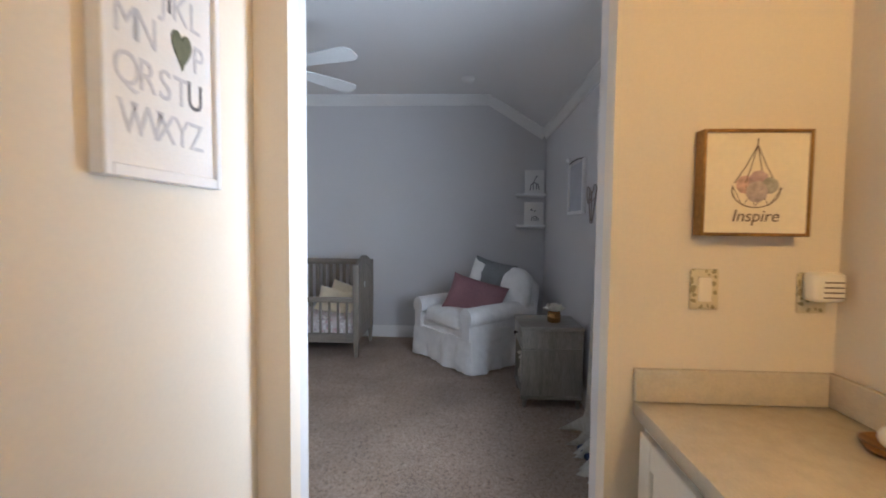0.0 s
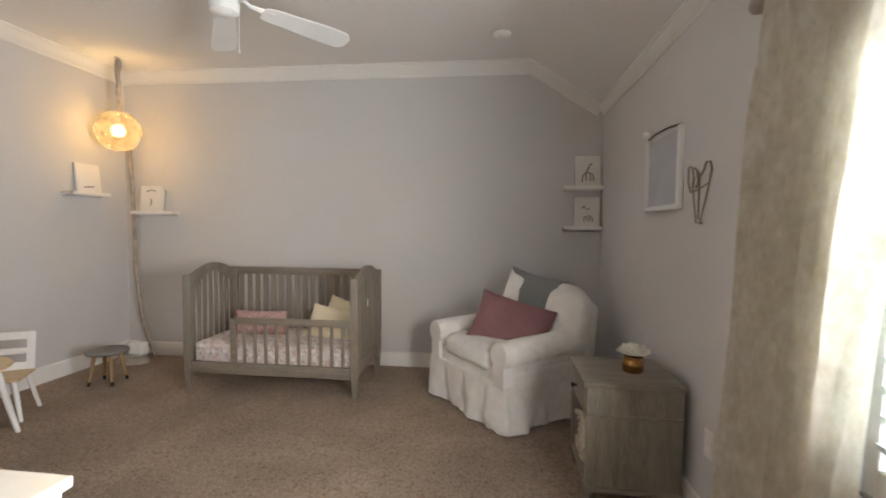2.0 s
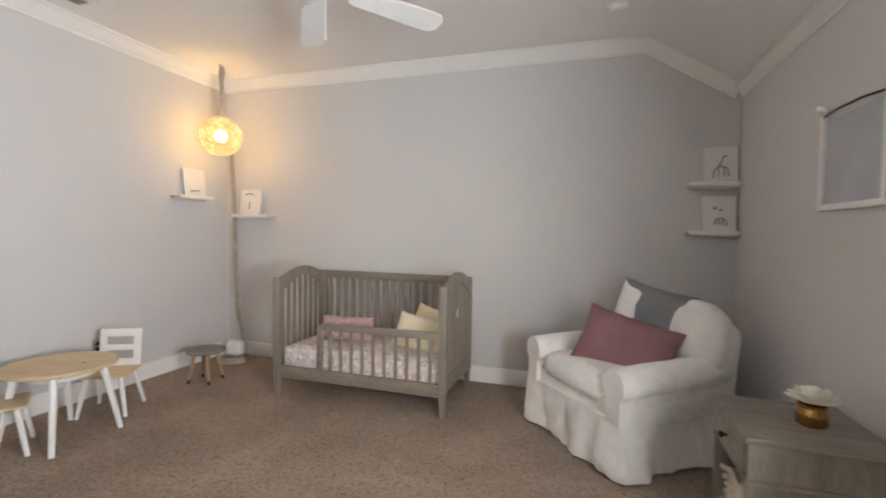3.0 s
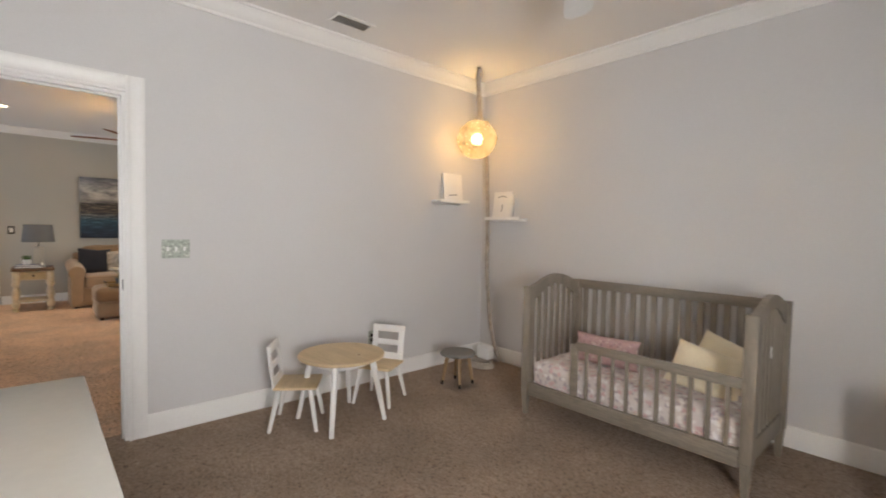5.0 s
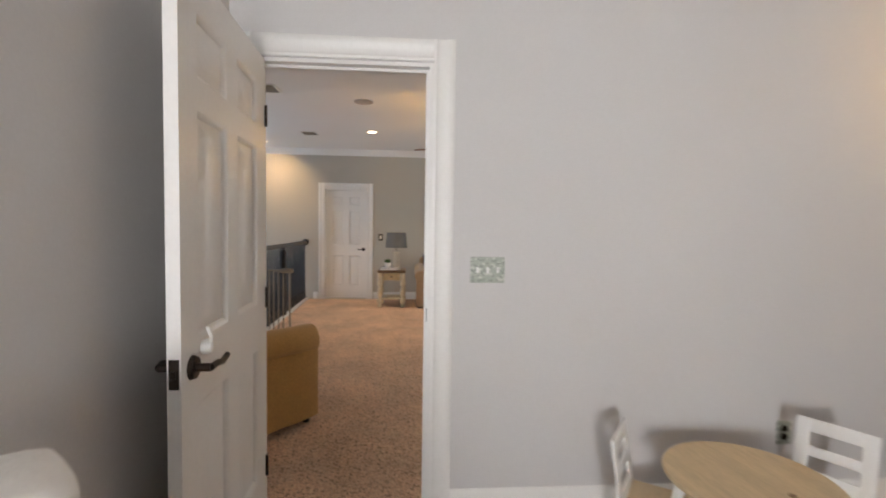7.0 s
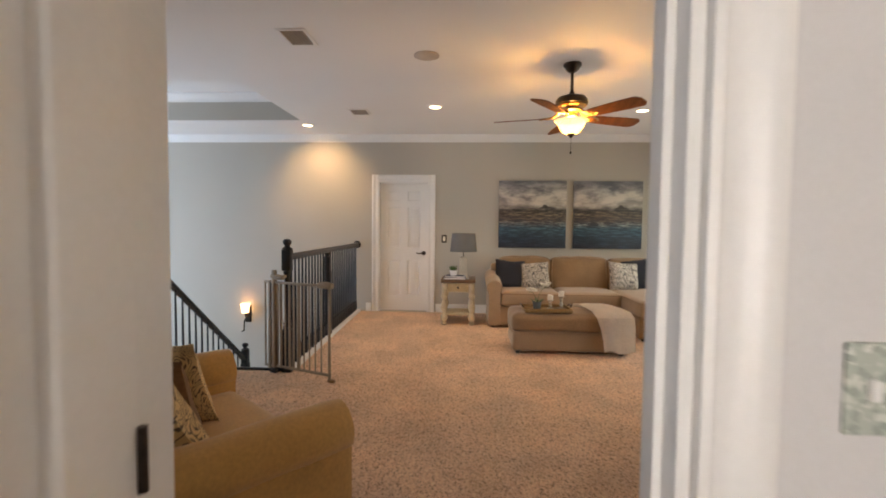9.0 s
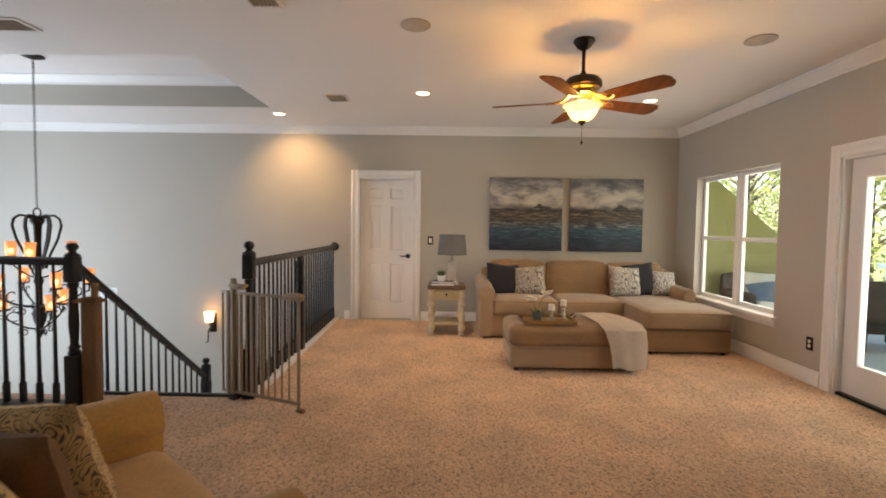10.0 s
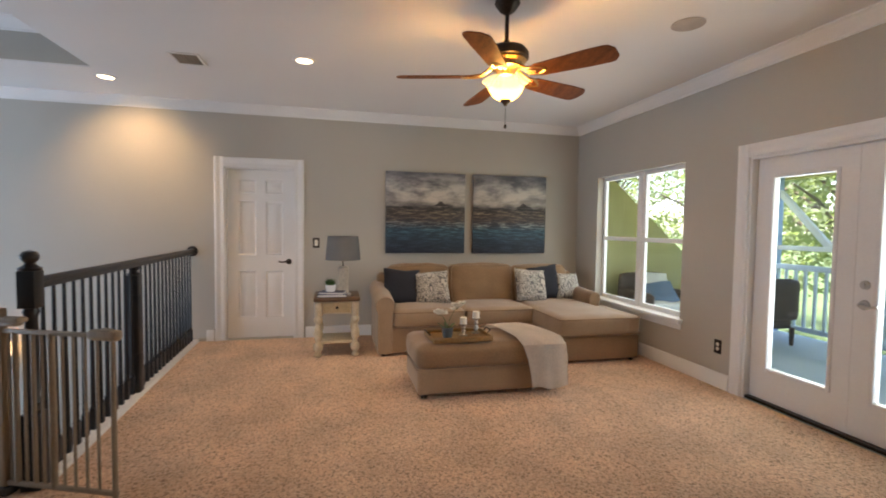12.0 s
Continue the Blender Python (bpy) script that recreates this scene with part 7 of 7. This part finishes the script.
NX1, RY, RD = -7.02, 0.545, 0.11  # newel, and how far the rail swings towards the stair at the wall
r1 = thing("loft_railing", (0, 0, 0), "black wooden loft railing with turned newel and slim balusters", "railing")
newel(r1, NX1, RY, 0, 1.215)
newel(r1, -8.34, RY - RD * 0.435, 0, 1.04, False)
handrail(r1, (NX1, RY, 1.018), (LW + 0.01, RY - RD, 1.018), (0, 1, 0))
bm = B()
lathe(bm, [(0, 0), (0.055, 0), (0.06, 0.01), (0.045, 0.022), (0, 0.024)], 22, pose(LW + 0.001, RY - RD, 1.048, 0, 90))
part("rosette", bm, BLACK, r1)
for k in range(29):
    x = NX1 - 0.10 - k * 0.1045
    if abs(x + 8.34) > 0.06 and x > LW + 0.03:
        baluster(r1, x, RY - RD * (NX1 - x) / 3.04, 0.03, 1.02)
bm = B()
rbox(bm, -3.03, -0.07, -0.24, -0.05, 0.06, 0.03, 0.006)
bmesh.ops.transform(bm, matrix=pose(NX1, RY, 0, 0, 0, 2.07), verts=bm.verts)
part("base_board", bm, WHITE, r1, "white painted base board")
RX = -6.78
r2 = thing("landing_railing", (0, 0, 0), "black wooden landing railing with turned newel and balusters", "railing")
newel(r2, RX, -0.62, 0, 1.195)
handrail(r2, (RX, -0.62, 1.03), (RX, LS, 1.03), (1, 0, 0))
for k in range(38):
    baluster(r2, RX, -0.76 - k * 0.122, 0.03, 1.032)
bm = B()
rbox(bm, RX - 0.06, LS, 0.0, RX + 0.06, -0.67, 0.03, 0.006)
part("base_board", bm, BLACK, r2)
st_ = thing("staircase", (0, 0, 0), "carpeted staircase descending between black balustrades", "staircase")
RISE, RUN, X0 = 0.19, 0.2346, -7.02
for k in range(8):
    bm = B()
    z = -RISE * (k + 1)
    rbox(bm, X0 - RUN * (k + 1), -0.72, z - 0.2, X0 - RUN * k + 0.02, 0.56, z, 0.015, 2)
    part("step", bm, CARPET_L, st_)
bm = B()
rbox(bm, LW + 0.002, -0.75, -1.74, X0 - RUN * 8 + 0.02, 0.56, -1.52, 0.01)
part("landing", bm, CARPET_L, st_)
bm = B()
for k in range(9):
    box(bm, X0 - RUN * k - RUN, -0.752, -RISE * k - 0.55, X0 - RUN * k, -0.722, -RISE * k - 0.02)
part("stringer", bm, WHITE, st_, "white painted stringer")
bm = B()
rbox(bm, -7.05, -0.72, -0.04, -7.018, 0.56, 0.022, 0.006)
part("nosing", bm, BLACK, st_, "black painted landing nosing")
r3 = thing("stair_railing", (0, 0, 0), "black wooden stair railing sloping down to a newel", "railing")
slope = RISE / RUN
xa, xb = RX - 0.03, -8.62
za = 1.06
zb = za - slope * (xa - xb)
handrail(r3, (xa, -0.68, za), (xb, -0.68, zb), (0, 1, 0))
newel(r3, xb - 0.03, -0.68, -1.33, 1.15, False)
for k in range(21):
    x = xa - 0.14 - k * 0.108
    if x > xb + 0.05:
        baluster(r3, x, -0.68, -RISE * max(1, math.ceil((X0 - x) / RUN)) if x < X0 else 0.03, za - slope * (xa - x) + 0.01)
# safety gate, swung open
gate = thing("safety_gate", pose(-6.965, 0.49, 0, 0, 0, 68.5), "taupe metal and wood safety gate swung open", "gate")
bm = B()
rbox(bm, -0.072, -0.017, 0.02, -0.038, 0.017, 0.93, 0.005)
post_ = part("mounting_post", bm, TAUPEW, gate, "taupe wooden mounting post")
bm = B()
rbox(bm, -0.08, -0.028, 0.865, 0.07, 0.028, 0.89, 0.008, 3)
rbox(bm, -0.04, -0.022, 0.848, 0.05, 0.022, 0.866, 0.004)
part("top_bracket", bm, TAUPEW, post_)
bm = B()
rbox(bm, -0.125, -0.012, 0.03, -0.09, 0.012, 0.835, 0.004)
part("side_panel", bm, TAUPE, gate)
for z in (0.05, 0.81):
    bm = B()
    rbox(bm, -0.172, -0.010, z, 0.575, 0.010, z + 0.022, 0.005)
    part("gate_rail", bm, TAUPE, gate)
for x, r in ((-0.165, 0.008), (-0.015, 0.007), (0.02, 0.013), (0.07, 0.007), (0.12, 0.010), (0.17, 0.007), (0.225, 0.016), (0.285, 0.007), (0.345, 0.007), (0.41, 0.007), (0.475, 0.007)):
    bm = B()
    cyl(bm, (x, 0, 0.06), (x, 0, 0.82), r, seg=10)
    part("gate_bar", bm, TAUPE, gate)
bm = B()
cyl(bm, (0.56, 0, 0.02), (0.56, 0, 0.835), 0.012, seg=12)
part("end_post", bm, TAUPE, gate)
bm = B()
rbox(bm, 0.44, -0.026, 0.80, 0.60, 0.026, 0.85, 0.018, 4)
cap_ = part("latch_cap", bm, TAUPEW, gate, "taupe rounded latch housing")
bm = B()
rbox(bm, 0.50, -0.012, 0.849, 0.56, 0.012, 0.857, 0.003)
part("release_button", bm, TAUPE, cap_)
bm = B()
rbox(bm, 0.548, -0.016, 0.0, 0.61, 0.016, 0.026, 0.006)
part("foot", bm, GATEW, gate, "brown rubber foot")
bm = B()
rbox(bm, -0.085, -0.03, 0.0, -0.02, 0.03, 0.045, 0.008)
part("hinge_foot", bm, DARKF, gate, "black hinge foot")
gp = thing("gate_post", (-6.80, -0.505, 0), "brown wooden gate post strapped beside the newel", "post")
bm = B()
rbox(bm, -0.035, -0.055, 0.0, 0.035, 0.055, 0.80, 0.006)
part("post_board", bm, GATEW, gp)
bm = B()
rbox(bm, -0.045, -0.12, 0.76, 0.045, 0.075, 0.785, 0.006)
rbox(bm, -0.02, 0.01, 0.785, 0.02, 0.04, 0.90, 0.006)
part("cap_bracket", bm, GATEW, gp)

# ---- chandelier and sconce ----
IRON = mat("wrought_iron", (0.03, 0.024, 0.02), 0.5, 0.7, var=0.2, bump=0.2)
AMB = see_through(mat("amber_glass_glow", (1.0, 0.47, 0.20), 0.4, emit=0.8, var=0.3, scale=14, bump=0), 0.35)
FLAME = mat("candle_bulb_glow", (1.0, 0.78, 0.45), 0.4, emit=40, var=0, bump=0)
ch = thing("chandelier", (-8.43, -2.38, TZ), "wrought iron chandelier with three tiers of amber candle shades", "chandelier")
bm = B()
lathe(bm, [(0, 0), (0.10, 0), (0.10, -0.012), (0.05, -0.03), (0.015, -0.04), (0, -0.04)], 28)
part("canopy", bm, IRON, ch)
top = 1.47 - TZ
bm = B()
nl = 40
for k in range(nl):
    z = -0.04 + (top + 0.04) * (k + 0.5) / nl
    R = pose(0, 0, z, 0, 0, 90 * (k % 2))
    pts = [R @ Vector((0.011 * math.cos(a), 0, 0.024 * math.sin(a))) for a in np.linspace(0, 2 * math.pi, 11)]
    tube(bm, pts, 0.0032, 5)
part("chain", bm, IRON, ch)
bm = B()
tube(bm, [(0.045 * math.cos(a), 0, top - 0.03 + 0.045 * math.sin(a)) for a in np.linspace(0, 2 * math.pi, 19)], 0.008, 6)
part("ring", bm, IRON, ch)
bm = B()
lathe(bm, [(0, 0), (0.03, 0), (0.07, -0.05), (0.04, -0.10), (0.03, -0.3), (0.025, -0.65), (0.045, -0.7), (0.03, -0.75), (0.03, -0.95), (0.07, -1.05), (0.05, -1.15), (0.03, -1.2), (0.045, -1.25), (0.0, -1.34)], 22, pose(0, 0, top - 0.07))
part("column", bm, IRON, ch)
for k in range(6):
    R = pose(0, 0, top - 0.09, 0, 0, 60 * k + 15)
    bm = B()
    tube(bm, [R @ Vector(p) for p in ((0.03, 0, -0.02), (0.08, 0, 0.02), (0.14, 0, 0.03), (0.185, 0, -0.01), (0.20, 0, -0.08), (0.165, 0, -0.24), (0.10, 0, -0.4), (0.06, 0, -0.55))], 0.013, 7)
    part("crown_scroll", bm, IRON, ch)
for tier, (count, rad, zc, turn) in enumerate(((3, 0.30, 1.05, 30), (6, 0.44, 0.74, 0), (3, 0.30, 0.49, 60))):
    for k in range(count):
        R = pose(0, 0, zc - TZ, 0, 0, 360 / count * k + turn)
        bm = B()
        tube(bm, [R @ Vector(p) for p in ((0.03, 0, -0.32), (rad * 0.35, 0, -0.30), (rad * 0.7, 0, -0.24), (rad * 0.98, 0, -0.17), (rad, 0, -0.09))], 0.009, 7)
        tube(bm, [R @ Vector((rad * 0.72 + 0.05 * math.cos(a), 0, -0.17 + 0.05 * math.sin(a))) for a in np.linspace(-2.2, 2.6, 14)], 0.006, 6)
        lathe(bm, [(0, -0.10), (0.05, -0.10), (0.055, -0.085), (0.02, -0.08), (0, -0.08)], 16, R @ Matrix.Translation((rad, 0, 0)))
        arm = part("arm", bm, IRON, ch)
        bm = B()
        lathe(bm, [(0.034, -0.080), (0.042, -0.078), (0.046, 0.0), (0.056, 0.075), (0.052, 0.075), (0.042, 0.0), (0.038, -0.076)], 18, R @ Matrix.Translation((rad, 0, 0)))
        part("shade", bm, AMB, arm, "glowing amber glass shade")
        bm = B()
        ball(bm, R @ Vector((rad, 0, -0.028)), 0.020, 10, 1.5)
        part("bulb", bm, FLAME, arm)
        bm = B()
        tube(bm, [R @ Vector((rad * 0.45 + 0.045 * (1 - i / 20) * math.cos(0.5 * i), 0, -0.35 + 0.045 * (1 - i / 20) * math.sin(0.5 * i))) for i in range(16)], 0.006, 6)
        part("scroll", bm, IRON, arm)
        bm = B()
        tube(bm, [R @ Vector((rad * 1.06 + 0.035 * (1 - i / 20) * math.cos(0.5 * i + 2), 0, -0.16 + 0.035 * (1 - i / 20) * math.sin(0.5 * i + 2))) for i in range(15)], 0.005, 6)
        part("scroll", bm, IRON, arm)
sc = thing("wall_sconce", (LW, -1.33, -0.08), "wrought iron wall sconce with a glowing amber shade", "sconce")
bm = B()
rbox(bm, 0.001, -0.05, -0.14, 0.014, 0.05, 0.14, 0.005)
part("back_plate", bm, IRON, sc)
bm = B()
tube(bm, [(0.01, 0, -0.02), (0.07, 0, -0.05), (0.10, -0.02, -0.10), (0.09, -0.03, -0.2), (0.06, -0.05, -0.27), (0.03, -0.1, -0.29)], 0.012, 7, 0.6)
tube(bm, [(0.07, 0, -0.05), (0.11, 0, -0.02), (0.11, 0, 0.03)], 0.01, 7)
part("scroll_arm", bm, IRON, sc)
AMB2 = mat("sconce_glass_glow", (1.0, 0.62, 0.28), 0.4, emit=9, var=0.1, bump=0)
bm = B()
lathe(bm, [(0, 0.03), (0.05, 0.03), (0.058, 0.1), (0.072, 0.17), (0.066, 0.17), (0, 0.05)], 20, pose(0.11, 0, 0))
part("shade", bm, AMB2, sc, "glowing amber glass shade")

wv = thing("wall_vent", pose(LW, -2.85, 0.31), "small white return-air grille on the foyer wall", "vent")
bm = B()
for y0, y1, z0, z1 in ((-0.12, 0.12, -0.09, -0.07), (-0.12, 0.12, 0.07, 0.09), (-0.12, -0.10, -0.07, 0.07), (0.10, 0.12, -0.07, 0.07)):
    rbox(bm, 0.001, y0, z0, 0.012, y1, z1, 0.002, 1)
part("frame", bm, WHITE, wv)
# dark sheet as the shade behind the slats
bm = B()
box(bm, 0.001, -0.10, -0.07, 0.003, 0.10, 0.07)
part("backing", bm, DARKHOLE, wv)
for k in range(7):
    bm = B()
    box(bm, 0.003, -0.099, -0.066 + 0.02 * k, 0.009, 0.099, -0.056 + 0.02 * k)
    part("slat", bm, WHITE, wv)

# ---- near loveseat ----
lv = thing("loveseat", pose(-4.685, 0.985, 0, 0, 0, -129.7), "camel upholstered chair-and-a-half with rolled arms", "armchair")
HW, HD = 0.625, 0.475
bm = B()
rbox(bm, -HW + 0.04, -HD + 0.02, 0.04, HW - 0.04, HD - 0.03, 0.30, 0.02, 3)
part("base", bm, TAN2, lv)
bm = B()
softbox(bm, 2 * HW - 0.36, 0.74, 0.17, 0.06, pose(0, -0.10, 0.385), 14, 0.02, 0.005, 2)
part("seat_cushion", bm, CAMEL, lv)
for s in (-1, 1):
    bm = B()
    rolled_arm(bm, s * (HW - 0.10), -HD, HD - 0.04, 0.66, 0.105, 0.045, 0.17, s)
    part("arm", bm, CAMEL, lv)
bm = B()
softbox(bm, 2 * HW - 0.06, 0.20, 0.54, 0.09, pose(0, HD - 0.11, 0.40, -8), 12, 0.01, 0.006, 3)
part("backrest", bm, CAMEL, lv)
bm = B()
softbox(bm, 2 * HW - 0.40, 0.18, 0.34, 0.08, pose(0, HD - 0.27, 0.54, -12), 12, 0.025, 0.01, 4)
part("back_cushion", bm, CAMEL, lv)
for x in (-HW + 0.08, HW - 0.08):
    for y in (-HD + 0.06, HD - 0.08):
        bm = B()
        cyl(bm, (x, y, 0), (x, y, 0.045), 0.022, 0.028, 10)
        part("foot", bm, DARKF, lv)
cushion("scroll_cushion", pose(-4.60, 1.03, 0.45, -28, 6, -114), 0.70, 0.45, 0.22, BRONZED, "bronze paisley cushion leaning in the camel chair", 1)
cushion("brown_cushion", pose(-4.81, 0.88, 0.45, -16, 4, -104), 0.52, 0.35, 0.13, mat("brown_velvet", (0.19, 0.10, 0.045), 0.8), "brown velvet cushion between two paisley cushions", 2)
cushion("scroll_cushion", pose(-4.92, 0.83, 0.45, -16, 6, -100), 0.60, 0.38, 0.15, BRONZED, "bronze paisley cushion at the chair's far arm", 3)

# ---- balcony and outside ----
DECK = mat("pale_blue_deck", (0.52, 0.60, 0.66), 0.6, var=0.06, stretch=(8, 1, 1))
SIDING = mat("ochre_siding", (0.50, 0.45, 0.20), 0.8, var=0.05)
bm = B()
box(bm, -10.2, LN + 0.15, -0.25, -3.75, 8.1, -0.02)
solid("floor_balcony", bm, DECK, "pale blue-grey painted balcony floor", "floor")
bm = B()
box(bm, -10.2, LN + 0.15, 2.32, -3.75, 8.3, 2.42)
solid("ceiling_balcony", bm, SIDING, "ochre painted porch ceiling", "ceiling")
bm = B()
box(bm, -10.2, 8.10, 2.09, -3.75, 8.22, 2.32)
solid("trim_balcony_beam", bm, SIDING, "ochre painted beam along the porch edge", "trim")
bm = B()
k = [(5.43, 0), (8.1, 0), (8.1, 0.03), (5.43, 2.32)]
ends = [[bm.verts.new((x, y, z - 0.02)) for y, z in k] for x in (-10.0, -9.9)]
for i in range(4):
    bm.faces.new((ends[0][i], ends[0][(i + 1) % 4], ends[1][(i + 1) % 4], ends[1][i]))
bm.faces.new(ends[0])
bm.faces.new(ends[1])
solid("wall_balcony_west", bm, SIDING, "ochre painted porch end wall with a sloping top", "wall")
POSTB = mat("blue_post_paint", (0.20, 0.34, 0.58), 0.5)
RAILB = mat("blue_grey_rail_paint", (0.44, 0.54, 0.64), 0.5)
br = thing("balcony_railing", (0, 0, 0), "blue-grey balcony railing with square balusters", "railing")
for z0, z1 in ((0.86, 0.93), (0.06, 0.12)):
    bm = B()
    rbox(bm, -9.9, 7.96, z0, -3.8, 8.02, z1, 0.006)
    part("rail", bm, RAILB, br)
for k in range(46):
    bm = B()
    box(bm, -9.8 + k * 0.13, 7.975, 0.12, -9.77 + k * 0.13, 8.005, 0.86)
    part("baluster", bm, RAILB, br)
for x in (-9.45, -7.6, -5.8, -4.0):
    pt = thing("porch_post", (x, 8.0, -0.02), "blue-grey square porch post", "post")
    bm = B()
    rbox(bm, -0.05, -0.05, 0, 0.05, 0.05, 2.34, 0.006)
    part("shaft", bm, POSTB, pt)
pf = thing("porch_brace", (0, 8.0, 0), "white diagonal brace and rail between porch posts", "brace")
FRAMEP = mat("white_porch_paint", (0.72, 0.74, 0.74), 0.6, var=0.05)
bm = B()
rbox(bm, -9.4, -0.03, 1.12, -7.65, 0.03, 1.18, 0.004)
part("rail", bm, FRAMEP, pf)
bm = B()
rbox(bm, -0.52, -0.025, -0.04, 0.52, 0.025, 0.04, 0.004)
bmesh.ops.transform(bm, matrix=pose(-9.06, 0, 1.53, 0, 47), verts=bm.verts)
part("brace", bm, FRAMEP, pf)
bm = B()
bmesh.ops.create_grid(bm, x_segments=1, y_segments=1, size=400, matrix=Matrix.Translation((0, 0, -3.3)))
solid("ground", bm, mat("lawn", (0.10, 0.15, 0.05), 0.95, var=0.3, scale=0.6, fine=8), "green lawn outside the house", "ground")
WICK = mat("dark_wicker", (0.06, 0.04, 0.03), 0.7, var=0.3, fine=120, bump=0.6)


def wicker_chair(m, label):
    ob = thing("wicker_chair", m, label, "chair", "porch chairs")
    for nm, sx, sy, sz, p in (("seat", 0.62, 0.60, 0.22, (0, 0, 0.30)), ("arm", 0.12, 0.62, 0.22, (-0.32, 0, 0.50)), ("arm", 0.12, 0.62, 0.22, (0.32, 0, 0.50)), ("backrest", 0.70, 0.12, 0.50, (0, 0.30, 0.56))):
        bm = B()
        softbox(bm, sx, sy, sz, 0.05, Matrix.Translation(p), 6, 0.01)
        part(nm, bm, WICK, ob)
    for x in (-0.30, 0.30):
        for y in (-0.26, 0.30):
            bm = B()
            cyl(bm, (x, y, 0), (x, y, 0.22), 0.022, 0.03, 8)
            part("leg", bm, WICK, ob)
    bm = B()
    softbox(bm, 0.50, 0.50, 0.12, 0.04, pose(0, -0.03, 0.45), 8, 0.015)
    part("seat_pad", bm, SLIP, ob, "white seat pad")
    return ob


wicker_chair((-9.06, 7.2, -0.02, 0, 0, -100), "dark wicker porch chair with white seat pad")
wc = wicker_chair((-9.36, 6.05, -0.02, 0, 0, 90), "dark wicker porch chair piled with pale cushions")
cushion("porch_cushion", (-9.40, 6.06, 0.47, -32, 5, 80), 0.44, 0.40, 0.15, SLIP, "white porch cushion on the wicker chair", 2)
cushion("porch_cushion", (-9.12, 5.98, 0.47, -48, -10, 70), 0.36, 0.34, 0.14, mat("blue_cotton", (0.16, 0.24, 0.36), 0.9), "blue porch cushion on the wicker chair", 4)
BARK = mat("bark", (0.11, 0.085, 0.06), 0.95, var=0.3, fine=20, bump=0.8)
LEAF = mat("foliage", (0.14, 0.17, 0.075), 0.6, var=0.4, scale=0.8, fine=9, bump=0)
ln_, ll_ = LEAF.node_tree.nodes, LEAF.node_tree.links
lt_, lm_ = ln_.new("ShaderNodeBsdfTranslucent"), ln_.new("ShaderNodeMixShader")
lt_.inputs[0].default_value = (0.30, 0.38, 0.12, 1)
lm_.inputs[0].default_value = 0.45
ll_.new(ln_["Principled BSDF"].outputs[0], lm_.inputs[1])
ll_.new(lt_.outputs[0], lm_.inputs[2])
ll_.new(lm_.outputs[0], ln_["Material Output"].inputs[0])


def tree(x, y, h, r, seed):
    rnd = random.Random(seed)
    ob = thing("tree", (x, y, -3.3), "tall leafy green tree beyond the balcony", "tree", "garden trees")
    bm = B()
    tube(bm, [(0, 0, 0), (0.05, 0.02, h * 0.3), (-0.03, 0.06, h * 0.6), (0.04, 0, h * 0.92)], 0.2, 10, 0.25)
    for k in range(9):
        a, z = rnd.uniform(0, 6.283), h * rnd.uniform(0.35, 0.8)
        tube(bm, [(0, 0, z), (0.5 * r * math.cos(a), 0.5 * r * math.sin(a), z + 0.12 * h), (0.9 * r * math.cos(a), 0.9 * r * math.sin(a), z + 0.16 * h)], 0.07, 6, 0.3)
    part("trunk", bm, BARK, ob)
    verts, faces = [], []
    for c in range(64):
        a, u = rnd.uniform(0, 6.283), rnd.uniform(0.15, 1.0)
        cz = h * rnd.uniform(0.32, 1.0)
        rr = r * u * (1.15 - 0.6 * abs(cz / h - 0.6))
        cc = Vector((rr * math.cos(a), rr * math.sin(a), cz))
        for k in range(70):
            p = cc + Vector((rnd.gauss(0, 0.38), rnd.gauss(0, 0.38), rnd.gauss(0, 0.3)))
            d1 = Vector((rnd.uniform(-1, 1), rnd.uniform(-1, 1), rnd.uniform(-1, 1))).normalized()
            d2 = d1.orthogonal().normalized()
            s = rnd.uniform(0.06, 0.13)
            i = len(verts)
            verts += [p - d1 * s, p + d2 * s * 0.5, p + d1 * s, p - d2 * s * 0.5]
            faces.append((i, i + 1, i + 2, i + 3))
    me = bpy.data.meshes.new("crown")
    me.from_pydata([tuple(v) for v in verts], [], faces)
    me.materials.append(LEAF)
    cr = new("crown", me)
    cr.parent = ob
    tagged(cr, kind="stuff")


for i, (x, y, h, r) in enumerate(((-13.5, 15, 9, 2.8), (-8.6, 25, 11, 3.0), (-16.5, 20, 11, 3.4), (-5.5, 19, 9, 2.8), (-20, 17, 10, 3.0), (-12.5, 24, 12, 3.6), (-26, 16.5, 10, 3.2), (-31, 20, 12, 3.6), (-24, 22, 12, 3.6), (-37, 23, 12, 3.8), (-18, 26, 13, 3.8), (7.5, 4.4, 7, 2.2))):
    tree(x, y, h, r, i)
